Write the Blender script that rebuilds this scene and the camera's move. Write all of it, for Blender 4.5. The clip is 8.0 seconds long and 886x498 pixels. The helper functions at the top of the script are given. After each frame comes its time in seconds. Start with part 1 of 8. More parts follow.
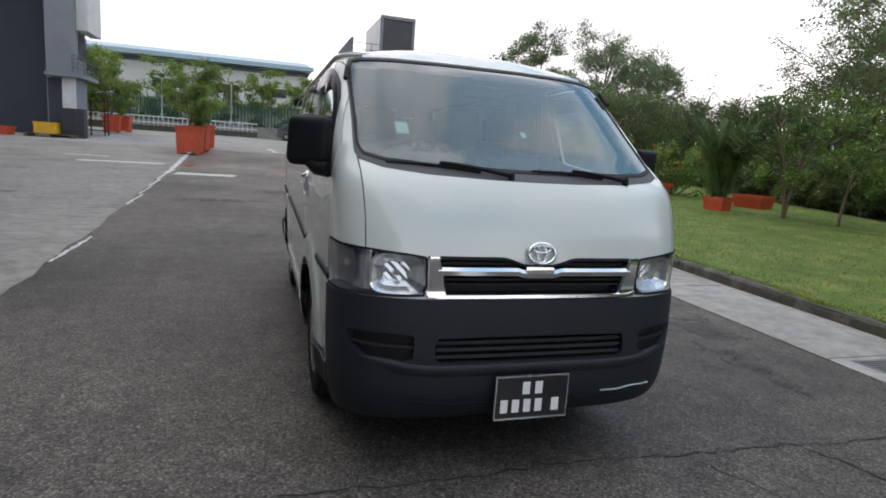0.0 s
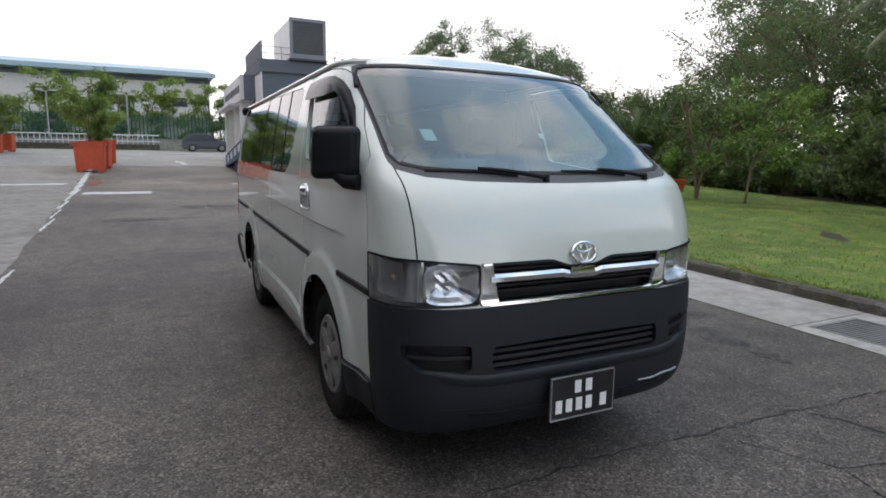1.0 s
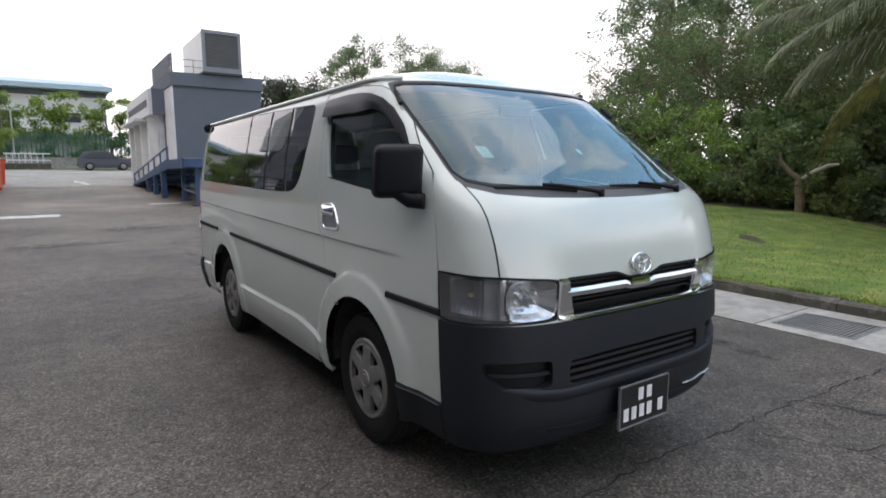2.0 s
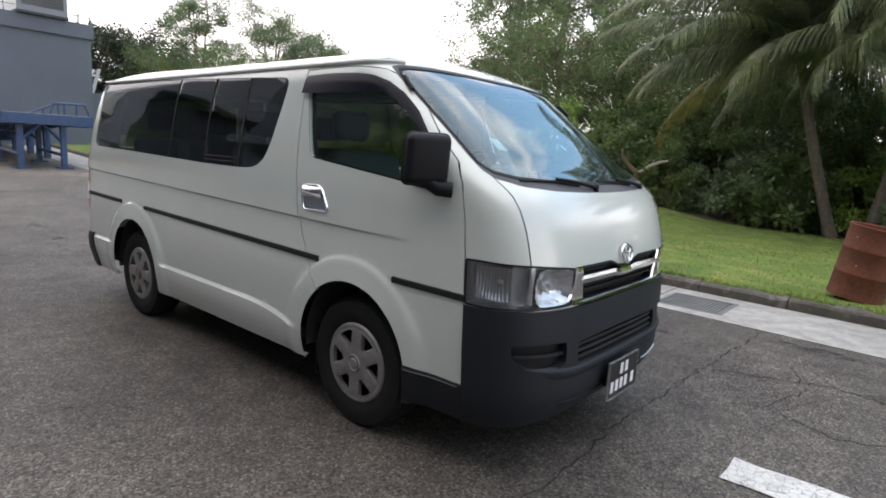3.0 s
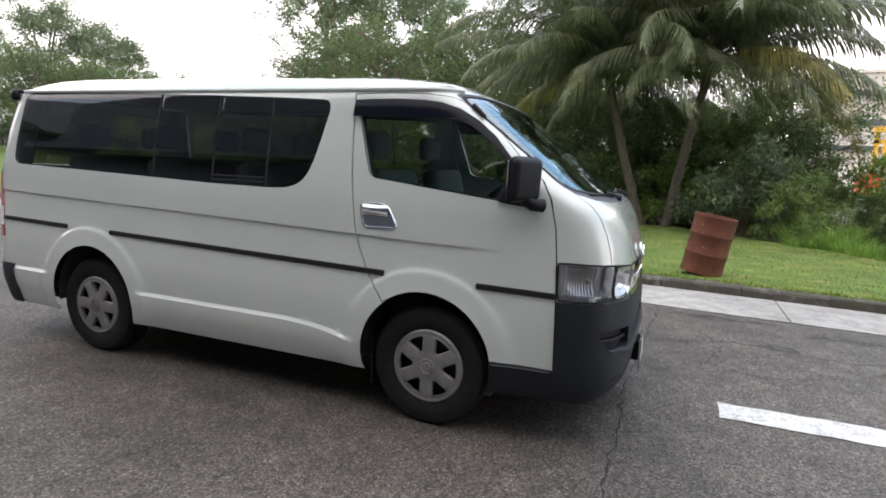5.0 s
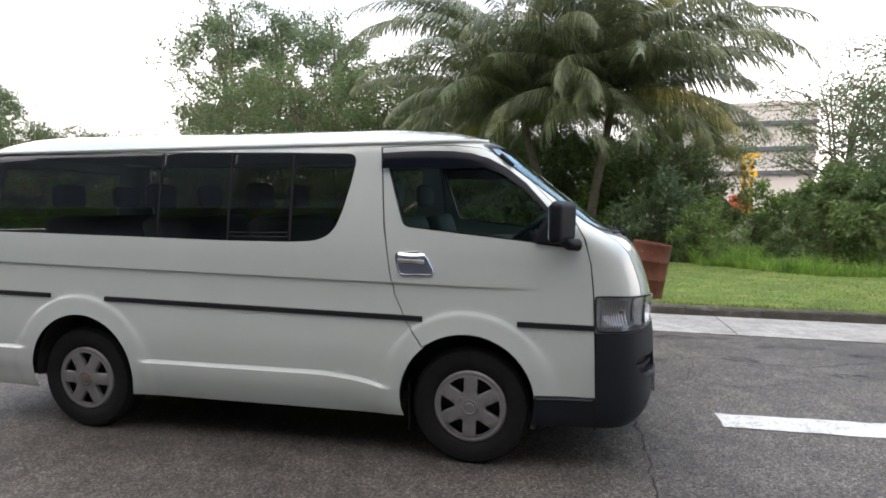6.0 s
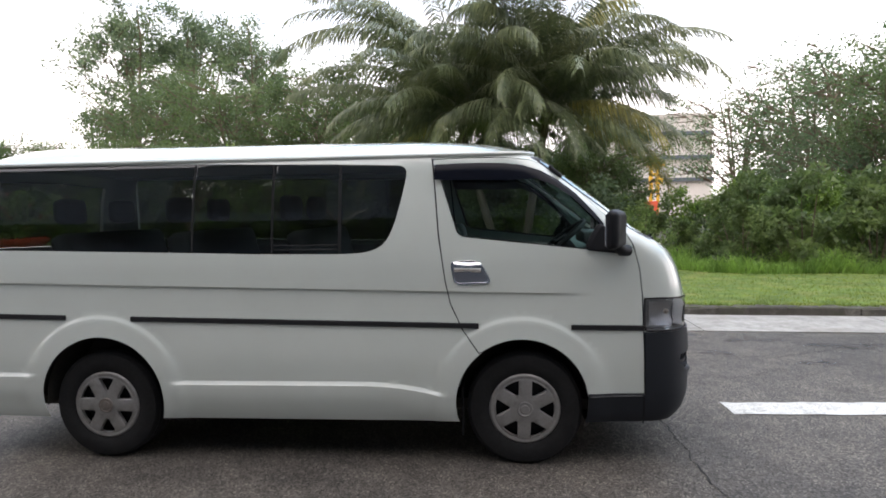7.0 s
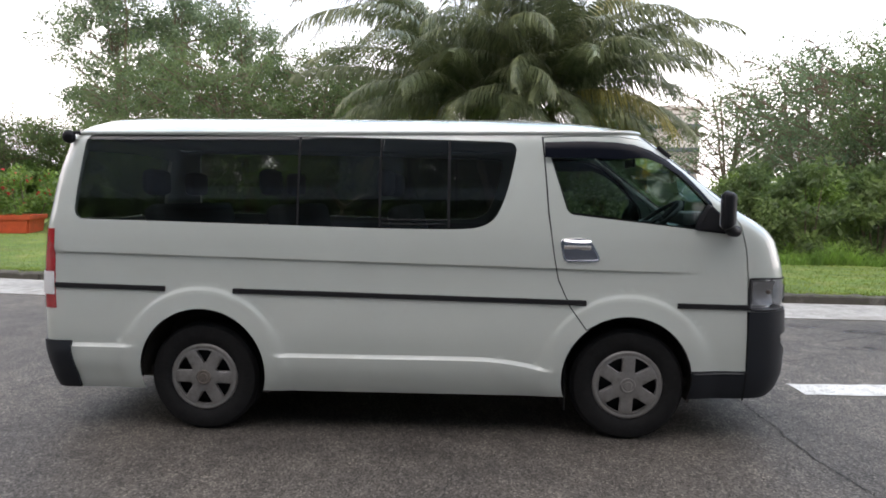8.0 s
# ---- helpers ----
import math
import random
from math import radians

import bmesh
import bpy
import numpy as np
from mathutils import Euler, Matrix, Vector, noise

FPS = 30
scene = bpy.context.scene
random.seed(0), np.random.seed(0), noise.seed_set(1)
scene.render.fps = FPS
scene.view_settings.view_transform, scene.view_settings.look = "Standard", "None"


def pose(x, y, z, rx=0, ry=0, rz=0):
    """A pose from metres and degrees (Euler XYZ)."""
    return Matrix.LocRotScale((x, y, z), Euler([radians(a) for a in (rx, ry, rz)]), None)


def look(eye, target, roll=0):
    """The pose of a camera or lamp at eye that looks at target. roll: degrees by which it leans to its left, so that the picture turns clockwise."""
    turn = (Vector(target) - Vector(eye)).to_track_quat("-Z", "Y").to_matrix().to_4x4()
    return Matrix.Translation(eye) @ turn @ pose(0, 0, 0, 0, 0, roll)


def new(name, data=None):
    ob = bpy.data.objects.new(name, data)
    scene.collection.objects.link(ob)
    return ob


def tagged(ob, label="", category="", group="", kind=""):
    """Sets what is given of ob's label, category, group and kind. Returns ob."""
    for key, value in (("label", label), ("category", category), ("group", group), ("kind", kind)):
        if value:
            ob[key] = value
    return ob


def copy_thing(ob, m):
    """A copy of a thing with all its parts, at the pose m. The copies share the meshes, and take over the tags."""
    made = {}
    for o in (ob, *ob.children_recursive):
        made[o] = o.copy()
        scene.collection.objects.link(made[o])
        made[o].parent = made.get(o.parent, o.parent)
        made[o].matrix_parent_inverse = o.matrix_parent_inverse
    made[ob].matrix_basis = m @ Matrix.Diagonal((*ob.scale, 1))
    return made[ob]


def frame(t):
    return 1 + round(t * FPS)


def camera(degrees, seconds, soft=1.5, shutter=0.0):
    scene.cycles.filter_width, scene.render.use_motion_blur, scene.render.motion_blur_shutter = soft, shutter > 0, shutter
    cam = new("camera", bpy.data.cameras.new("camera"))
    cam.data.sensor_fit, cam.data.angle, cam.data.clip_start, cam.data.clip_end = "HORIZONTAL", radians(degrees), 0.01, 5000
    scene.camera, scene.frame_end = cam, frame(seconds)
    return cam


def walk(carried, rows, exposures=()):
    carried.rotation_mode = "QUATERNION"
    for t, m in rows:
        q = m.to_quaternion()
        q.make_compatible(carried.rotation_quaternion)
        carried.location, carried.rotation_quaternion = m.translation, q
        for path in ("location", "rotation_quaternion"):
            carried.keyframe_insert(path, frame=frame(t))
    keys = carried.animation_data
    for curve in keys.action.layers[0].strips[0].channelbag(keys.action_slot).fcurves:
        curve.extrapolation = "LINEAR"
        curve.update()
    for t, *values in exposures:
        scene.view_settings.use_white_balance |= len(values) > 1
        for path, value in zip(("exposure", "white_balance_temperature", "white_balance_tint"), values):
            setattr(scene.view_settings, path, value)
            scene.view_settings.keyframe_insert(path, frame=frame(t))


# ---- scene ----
cam = camera(75.0, 8.0, soft=1.8)
PATH = [
    (0, (-1.072, -2.117, 1.355), (-0.469, -0.238, 1.033), 3.9),
    (0.2, (-1.181, -2.103, 1.369), (-0.574, -0.222, 1.058), 2.8),
    (0.5, (-1.336, -2.067, 1.366), (-0.722, -0.186, 1.071), 2.1),
    (0.7, (-1.408, -1.993, 1.37), (-0.739, -0.129, 1.093), 1.2),
    (1, (-1.532, -1.886, 1.363), (-0.668, -0.11, 1.051), 0.7),
    (1.2, (-1.622, -1.818, 1.369), (-0.687, -0.071, 1.097), 3.3),
    (1.5, (-1.806, -1.752, 1.371), (-0.745, -0.082, 1.079), 2.3),
    (1.7, (-1.913, -1.68, 1.373), (-0.848, -0.011, 1.089), 0.1),
    (2.8, (-2.516, -1.202, 1.396), (-1.088, 0.171, 1.118), 2.7),
    (3, (-2.653, -1.11, 1.41), (-1.144, 0.16, 1.081), 3.3),
    (3.2, (-2.77, -1.012, 1.424), (-1.234, 0.229, 1.1), 2.6),
    (3.5, (-2.898, -0.888, 1.423), (-1.325, 0.322, 1.172), 2.1),
    (3.7, (-2.979, -0.787, 1.425), (-1.357, 0.345, 1.133), 1.8),
    (4, (-3.109, -0.647, 1.446), (-1.426, 0.395, 1.157), 3.2),
    (4.2, (-3.236, -0.563, 1.452), (-1.487, 0.364, 1.172), 3.5),
    (5.3, (-3.684, -0.015, 1.443), (-1.807, 0.627, 1.185), 1.0),
    (5.5, (-3.757, 0.105, 1.456), (-1.841, 0.644, 1.263), -0.7),
    (5.8, (-3.86, 0.314, 1.486), (-1.915, 0.735, 1.288), -0.1),
    (6, (-3.912, 0.447, 1.482), (-1.967, 0.885, 1.322), -0.2),
    (6.3, (-3.974, 0.669, 1.487), (-2.006, 1.018, 1.424), -0.7),
    (6.5, (-3.999, 0.814, 1.481), (-2.029, 1.138, 1.363), 0.4),
    (6.7, (-4.044, 0.973, 1.488), (-2.066, 1.25, 1.391), -0.8),
    (7, (-4.114, 1.194, 1.5), (-2.125, 1.355, 1.367), -1.0),
    (7.2, (-4.139, 1.349, 1.49), (-2.158, 1.555, 1.309), -1.6),
    (7.5, (-4.158, 1.552, 1.461), (-2.169, 1.707, 1.325), -1.7),
    (7.7, (-4.165, 1.711, 1.449), (-2.178, 1.818, 1.246), -1.0),
    (8, (-4.183, 1.936, 1.441), (-2.193, 2.033, 1.264), 0.3),
]
walk(cam, [(t, look(eye, target, roll)) for t, eye, target, roll in PATH],
     exposures=((0, -0.06, 6720, 19), (1.5, 0.13, 6740, 19), (3.0, 0.54, 6900, 21), (3.5, 0.69, 6930, 21), (4, 0.78, 6920, 21), (5.5, 0.83, 6930, 21), (7, 0.81, 6930, 21), (8, 0.8, 6930, 21)))

# ---- daylight: a bright overcast sky with a soft sun behind the trees ----
world = bpy.data.worlds.new("overcast_sky")
scene.world = world
world.use_nodes = True
wn = world.node_tree.nodes
wl = world.node_tree.links
wn.clear()
w_out = wn.new("ShaderNodeOutputWorld")
w_bg = wn.new("ShaderNodeBackground")
w_sky = wn.new("ShaderNodeTexSky")
w_sky.sky_type = "NISHITA"
w_sky.sun_disc = False
w_sky.sun_elevation = radians(79)
w_sky.sun_rotation = radians(113)
w_coord = wn.new("ShaderNodeTexCoord")
w_noise = wn.new("ShaderNodeTexNoise")
w_noise.inputs["Scale"].default_value = 4.5
w_noise.inputs["Detail"].default_value = 7
w_ramp = wn.new("ShaderNodeValToRGB")
w_ramp.color_ramp.elements[0].position, w_ramp.color_ramp.elements[0].color = 0.41, (4.2, 7.4, 10.6, 1)
w_ramp.color_ramp.elements[1].position, w_ramp.color_ramp.elements[1].color = 0.62, (16.5, 16.8, 17.0, 1)
w_grey = w_ramp.color_ramp.elements.new(0.485)
w_grey.color = (9.4, 11.0, 12.3, 1)
w_mix = wn.new("ShaderNodeMixRGB")
w_mix.inputs["Fac"].default_value = 0.88
wl.new(w_coord.outputs["Generated"], w_noise.inputs["Vector"])
# the cloud thins out towards the east
w_thin = wn.new("ShaderNodeVectorMath")
w_thin.operation = "DOT_PRODUCT"
w_thin.inputs[1].default_value = (-0.17, 0.08, 0.0)
w_cover = wn.new("ShaderNodeMath")
w_cover.operation = "ADD"
wl.new(w_coord.outputs["Generated"], w_thin.inputs[0])
wl.new(w_noise.outputs["Fac"], w_cover.inputs[0])
wl.new(w_thin.outputs["Value"], w_cover.inputs[1])
wl.new(w_cover.outputs["Value"], w_ramp.inputs["Fac"])
# haze hides the clouds towards the horizon
w_hz = wn.new("ShaderNodeSeparateXYZ")
w_hm = wn.new("ShaderNodeMapRange")
w_hm.inputs["From Min"].default_value, w_hm.inputs["From Max"].default_value = 0.16, 0.46
w_haze = wn.new("ShaderNodeMixRGB")
w_haze.inputs["Color1"].default_value = (16.6, 16.7, 16.7, 1)
wl.new(w_coord.outputs["Generated"], w_hz.inputs["Vector"])
wl.new(w_hz.outputs["Z"], w_hm.inputs["Value"])
wl.new(w_hm.outputs["Result"], w_haze.inputs["Fac"])
wl.new(w_sky.outputs["Color"], w_mix.inputs["Color1"])
wl.new(w_ramp.outputs["Color"], w_haze.inputs["Color2"])
wl.new(w_haze.outputs["Color"], w_mix.inputs["Color2"])
# the overcast is brighter on the sun's side
w_sep = wn.new("ShaderNodeVectorMath")
w_sep.operation = "DOT_PRODUCT"
w_sep.inputs[1].default_value = (0.72, -0.69, 0.0)
w_map = wn.new("ShaderNodeMapRange")
w_map.inputs["From Min"].default_value, w_map.inputs["From Max"].default_value = -1.0, 1.0
w_map.inputs["To Min"].default_value, w_map.inputs["To Max"].default_value = 0.9, 1.3
w_tint = wn.new("ShaderNodeMixRGB")
w_tint.blend_type = "MULTIPLY"
w_tint.inputs["Fac"].default_value = 1.0
wl.new(w_coord.outputs["Generated"], w_sep.inputs[0])
wl.new(w_sep.outputs["Value"], w_map.inputs["Value"])
wl.new(w_mix.outputs["Color"], w_tint.inputs["Color1"])
wl.new(w_map.outputs["Result"], w_tint.inputs["Color2"])
wl.new(w_tint.outputs["Color"], w_bg.inputs["Color"])
w_bg.inputs["Strength"].default_value = 0.1
wl.new(w_bg.outputs["Background"], w_out.inputs["Surface"])

sun = new("sun", bpy.data.lights.new("sun", "SUN"))
sun.data.energy = 0.8
sun.data.angle = radians(80)
sun.data.color = (1.0, 0.96, 0.9)
sun.matrix_world = look((7.0, -3.0, 39.3), (0, 0, 0))

# ---- materials ----
def nodes_of(name):
    m = bpy.data.materials.new(name)
    m.use_nodes = True
    return m, m.node_tree.nodes, m.node_tree.links, m.node_tree.nodes["Principled BSDF"]


def coords(n, world_space=True):
    if world_space:
        return n.new("ShaderNodeNewGeometry").outputs["Position"]
    return n.new("ShaderNodeTexCoord").outputs["Object"]


def noise_tex(n, l, where, scale, detail=5.0, rough=0.6):
    t = n.new("ShaderNodeTexNoise")
    t.inputs["Scale"].default_value, t.inputs["Detail"].default_value = scale, detail
    t.inputs["Roughness"].default_value = rough
    l.new(where, t.inputs["Vector"])
    return t.outputs["Fac"]


def ramp(n, l, fac, stops):
    r = n.new("ShaderNodeValToRGB")
    els = r.color_ramp.elements
    while len(els) < len(stops):
        els.new(0.5)
    for e, (p, c) in zip(els, stops):
        e.position, e.color = p, (*c, 1)
    l.new(fac, r.inputs["Fac"])
    return r.outputs["Color"]


def blend(n, l, fac, a, b, kind="MIX"):
    m = n.new("ShaderNodeMixRGB")
    m.blend_type = kind
    for sock, v in ((m.inputs["Fac"], fac), (m.inputs["Color1"], a), (m.inputs["Color2"], b)):
        if isinstance(v, (int, float)):
            sock.default_value = v
        elif isinstance(v, tuple):
            sock.default_value = (*v, 1)
        else:
            l.new(v, sock)
    return m.outputs["Color"]


def bumped(n, l, bsdf, height, strength, distance=0.01):
    b = n.new("ShaderNodeBump")
    b.inputs["Strength"].default_value, b.inputs["Distance"].default_value = strength, distance
    l.new(height, b.inputs["Height"])
    l.new(b.outputs["Normal"], bsdf.inputs["Normal"])


def mat(name, col, rough=0.6, metal=0.0, var=0.18, scale=3.0, grain=60.0, bump=0.15, coat=0.0, dirt=None, dirt_amount=0.0, by_object=0.0, spec=0.5):
    """A painted, plastic, stone or metal surface: base colour with stains and grain."""
    m, n, l, b = nodes_of(name)
    where = coords(n)
    lo = tuple(c * (1 - var) for c in col)
    hi = tuple(min(1, c * (1 + var)) for c in col)
    big = noise_tex(n, l, where, scale, 6, 0.65)
    c = ramp(n, l, big, ((0.3, lo), (0.7, hi)))
    fine = noise_tex(n, l, where, grain, 3, 0.6)
    c = blend(n, l, 0.35, c, ramp(n, l, fine, ((0.3, tuple(x * (1 - var) for x in lo)), (0.7, hi))))
    if dirt:
        c = blend(n, l, ramp(n, l, noise_tex(n, l, where, scale * 2.3, 8, 0.75), ((0.5, (0, 0, 0)), (0.75, (dirt_amount,) * 3))), c, dirt)
    if by_object:
        info = n.new("ShaderNodeObjectInfo")
        c = blend(n, l, 1.0, c, ramp(n, l, info.outputs["Random"], ((0, (1 - by_object,) * 3), (1, (1, 1, 1)))), "MULTIPLY")
    l.new(c, b.inputs["Base Color"])
    b.inputs["Roughness"].default_value, b.inputs["Metallic"].default_value = rough, metal
    b.inputs["Coat Weight"].default_value = coat
    b.inputs["Specular IOR Level"].default_value = spec
    if bump:
        bumped(n, l, b, fine, bump, 0.004)
    return m


def asphalt_mat():
    m, n, l, b = nodes_of("asphalt")
    where = coords(n)
    vor = n.new("ShaderNodeTexVoronoi")
    vor.inputs["Scale"].default_value = 110
    l.new(where, vor.inputs["Vector"])
    sep = n.new("ShaderNodeSeparateColor")
    l.new(vor.outputs["Color"], sep.inputs["Color"])
    stones = ramp(n, l, sep.outputs["Red"], ((0.0, (0.028, 0.0257, 0.0231)), (0.5, (0.0755, 0.0693, 0.0625)), (0.88, (0.118, 0.1085, 0.098)), (1.0, (0.2, 0.184, 0.166))))
    patch = ramp(n, l, noise_tex(n, l, where, 0.35, 6, 0.6), ((0.35, (0.6, 0.6, 0.61)), (0.65, (1.34, 1.31, 1.26))))
    c = blend(n, l, 1.0, stones, patch, "MULTIPLY")
    blot = ramp(n, l, noise_tex(n, l, where, 1.6, 7, 0.7), ((0.56, (1, 1, 1)), (0.72, (0.5, 0.5, 0.5))))
    c = blend(n, l, 0.7, c, blot, "MULTIPLY")
    wear = ramp(n, l, noise_tex(n, l, where, 4.5, 8, 0.75), ((0.34, (0.68, 0.68, 0.68)), (0.66, (1.42, 1.4, 1.34))))
    c = blend(n, l, 0.8, c, wear, "MULTIPLY")
    # paler towards the junction: grazing sky sheen painted in, along with dust and wear
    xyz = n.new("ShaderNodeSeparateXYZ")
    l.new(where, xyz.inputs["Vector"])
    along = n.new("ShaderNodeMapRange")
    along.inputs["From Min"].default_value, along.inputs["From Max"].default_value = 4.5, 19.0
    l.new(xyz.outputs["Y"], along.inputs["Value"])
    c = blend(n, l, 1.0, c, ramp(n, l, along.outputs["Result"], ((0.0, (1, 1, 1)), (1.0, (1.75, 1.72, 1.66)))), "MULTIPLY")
    l.new(c, b.inputs["Base Color"])
    b.inputs["Roughness"].default_value = 0.6
    b.inputs["Specular IOR Level"].default_value = 0.2
    bumped(n, l, b, sep.outputs["Red"], 0.5, 0.007)
    return m


def concrete_mat(name, col, seed=0.0):
    m, n, l, b = nodes_of(name)
    where = coords(n)
    big = noise_tex(n, l, where, 0.5, 8, 0.7)
    c = ramp(n, l, big, ((0.3, tuple(x * 0.68 for x in col)), (0.5, col), (0.72, tuple(x * 1.22 for x in col))))
    mid = noise_tex(n, l, where, 5.0, 8, 0.75)
    c = blend(n, l, 0.8, c, ramp(n, l, mid, ((0.36, (0.55, 0.54, 0.53)), (0.58, (1, 1, 1)))), "MULTIPLY")
    fine = noise_tex(n, l, where, 120.0, 3, 0.6)
    c = blend(n, l, 0.3, c, ramp(n, l, fine, ((0.3, (0.6, 0.6, 0.6)), (0.7, (1.2, 1.2, 1.2)))), "MULTIPLY")
    l.new(c, b.inputs["Base Color"])
    b.inputs["Roughness"].default_value = 0.88
    bumped(n, l, b, fine, 0.25, 0.004)
    return m


def leaf_mat(name, dark, light, rough=0.5, through_light=0.4):
    m, n, l, b = nodes_of(name)
    geo = n.new("ShaderNodeNewGeometry")
    mid = lambda f: tuple(d + (a - d) * f for a, d in zip(light, dark))
    c = ramp(n, l, geo.outputs["Random Per Island"], ((0.0, mid(0.2)), (0.6, mid(0.42)), (1.0, mid(0.72))))
    patch = noise_tex(n, l, geo.outputs["Position"], 0.55, 3)
    c = blend(n, l, 0.8, c, ramp(n, l, patch, ((0.3, (0.55, 0.62, 0.62)), (0.7, (1.35, 1.25, 1.05)))), "MULTIPLY")
    tuft = noise_tex(n, l, geo.outputs["Position"], 2.6, 3)
    c = blend(n, l, 0.7, c, ramp(n, l, tuft, ((0.34, (0.46, 0.5, 0.48)), (0.66, (1.45, 1.4, 1.34)))), "MULTIPLY")
    l.new(c, b.inputs["Base Color"])
    b.inputs["Roughness"].default_value = rough
    t = n.new("ShaderNodeBsdfTranslucent")
    l.new(c, t.inputs["Color"])
    mx = n.new("ShaderNodeMixShader")
    mx.inputs["Fac"].default_value = through_light
    l.new(b.outputs["BSDF"], mx.inputs[1])
    l.new(t.outputs["BSDF"], mx.inputs[2])
    l.new(mx.outputs["Shader"], n["Material Output"].inputs["Surface"])
    return m


def glass_mat(name, tint, gloss=(1.0, 1.0, 1.0), base=0.06, power=4.0):
    """Thin sheet glass: tinted, with mirror reflection that grows at grazing angles."""
    m, n, l, b = nodes_of(name)
    n.remove(b)
    t = n.new("ShaderNodeBsdfTransparent")
    t.inputs["Color"].default_value = (*tint, 1)
    g = n.new("ShaderNodeBsdfGlossy")
    g.inputs["Roughness"].default_value = 0.015
    g.inputs["Color"].default_value = (*gloss, 1)
    lw = n.new("ShaderNodeLayerWeight")
    lw.inputs["Blend"].default_value = 0.5
    p5 = n.new("ShaderNodeMath")
    p5.operation = "POWER"
    p5.inputs[1].default_value = power
    l.new(lw.outputs["Facing"], p5.inputs[0])
    ma = n.new("ShaderNodeMath")
    ma.operation = "MULTIPLY_ADD"
    ma.inputs[1].default_value = 0.92
    ma.inputs[2].default_value = base
    l.new(p5.outputs["Value"], ma.inputs[0])
    mx = n.new("ShaderNodeMixShader")
    l.new(ma.outputs["Value"], mx.inputs["Fac"])
    l.new(t.outputs["BSDF"], mx.inputs[1])
    l.new(g.outputs["BSDF"], mx.inputs[2])
    l.new(mx.outputs["Shader"], n["Material Output"].inputs["Surface"])
    return m


def paint_mat(name, col):
    """Glossy car paint under a thin film of dust."""
    m, n, l, b = nodes_of(name)
    where = coords(n)
    big = noise_tex(n, l, where, 1.3, 5, 0.6)
    c = ramp(n, l, big, ((0.3, tuple(x * 0.94 for x in col)), (0.7, col)))
    dust = noise_tex(n, l, where, 9.0, 9, 0.8)
    c = blend(n, l, ramp(n, l, dust, ((0.52, (0, 0, 0)), (0.8, (0.22, 0.22, 0.22)))), c, (0.5, 0.48, 0.42))
    l.new(c, b.inputs["Base Color"])
    l.new(ramp(n, l, dust, ((0.3, (0.16,) * 3), (0.8, (0.3,) * 3))), b.inputs["Roughness"])
    b.inputs["Coat Weight"].default_value = 1.0
    b.inputs["Coat Roughness"].default_value = 0.04
    return m


M_ASPHALT = asphalt_mat()
M_CONCRETE = concrete_mat("yard_concrete", (0.285, 0.265, 0.235))
M_APRON = concrete_mat("apron_concrete", (0.34, 0.335, 0.31))
# brown silt washed over the apron
_n, _l = M_APRON.node_tree.nodes, M_APRON.node_tree.links
_pb = _n["Principled BSDF"]
_c = _pb.inputs["Base Color"].links[0].from_socket
_l.new(blend(_n, _l, ramp(_n, _l, noise_tex(_n, _l, coords(_n), 1.3, 8, 0.7), ((0.5, (0, 0, 0)), (0.68, (0.6, 0.6, 0.6)))), _c, (0.2, 0.185, 0.155)), _pb.inputs["Base Color"])
M_KERB = concrete_mat("kerb_concrete", (0.085, 0.078, 0.064))
# kerb stones are worn pale in patches and green with algae in others
_n, _l = M_KERB.node_tree.nodes, M_KERB.node_tree.links
_pb = _n["Principled BSDF"]
_c = _pb.inputs["Base Color"].links[0].from_socket
_c = blend(_n, _l, ramp(_n, _l, noise_tex(_n, _l, coords(_n), 3.2, 8, 0.75), ((0.52, (0, 0, 0)), (0.66, (0.8, 0.8, 0.8)))), _c, (0.21, 0.195, 0.17))
_c = blend(_n, _l, ramp(_n, _l, noise_tex(_n, _l, coords(_n), 1.7, 7, 0.75), ((0.52, (0, 0, 0)), (0.68, (0.75, 0.75, 0.75)))), _c, (0.05, 0.06, 0.025))
_l.new(_c, _pb.inputs["Base Color"])
M_FACADE = mat("grey_blue_facade_render", (0.2, 0.215, 0.24), 0.8, var=0.12, scale=0.6, bump=0.1, dirt=(0.14, 0.145, 0.15), dirt_amount=0.4)
M_LOUVRE = mat("grey_louvre_metal", (0.1, 0.104, 0.108), 0.6, var=0.15, scale=2.0)
M_WALLBLUE = mat("slate_blue_render", (0.105, 0.122, 0.148), 0.8, var=0.12, scale=0.6, bump=0.1, dirt=(0.1, 0.11, 0.12), dirt_amount=0.5)
M_WALLLIGHT = mat("pale_grey_render", (0.6, 0.6, 0.605), 0.8, var=0.1, scale=0.6, bump=0.1, dirt=(0.2, 0.2, 0.2), dirt_amount=0.4)
# blue render taken darker: the shade inside the bays is put into its colour
M_WALLDARK = mat("bay_shade_blue_render", (0.034, 0.042, 0.055), 0.8, var=0.15, scale=0.6, bump=0.1)
M_WALLWHITE = mat("off_white_render", (0.6, 0.6, 0.57), 0.8, var=0.1, scale=0.5, bump=0.1, dirt=(0.35, 0.34, 0.3), dirt_amount=0.5)
M_BEIGE = mat("beige_render", (0.66, 0.62, 0.56), 0.85, var=0.1, scale=0.3, bump=0.05)
M_ROOFBLUE = mat("pale_blue_roof_sheet", (0.3, 0.42, 0.48), 0.5, var=0.1, scale=0.3)
M_ORANGE = mat("orange_red_plastic", (0.58, 0.085, 0.03), 0.6, var=0.2, scale=3, dirt=(0.2, 0.06, 0.04), dirt_amount=0.5)
M_BLUE = mat("blue_painted_steel", (0.026, 0.07, 0.165), 0.5, var=0.25, scale=4, dirt=(0.12, 0.08, 0.05), dirt_amount=0.7)
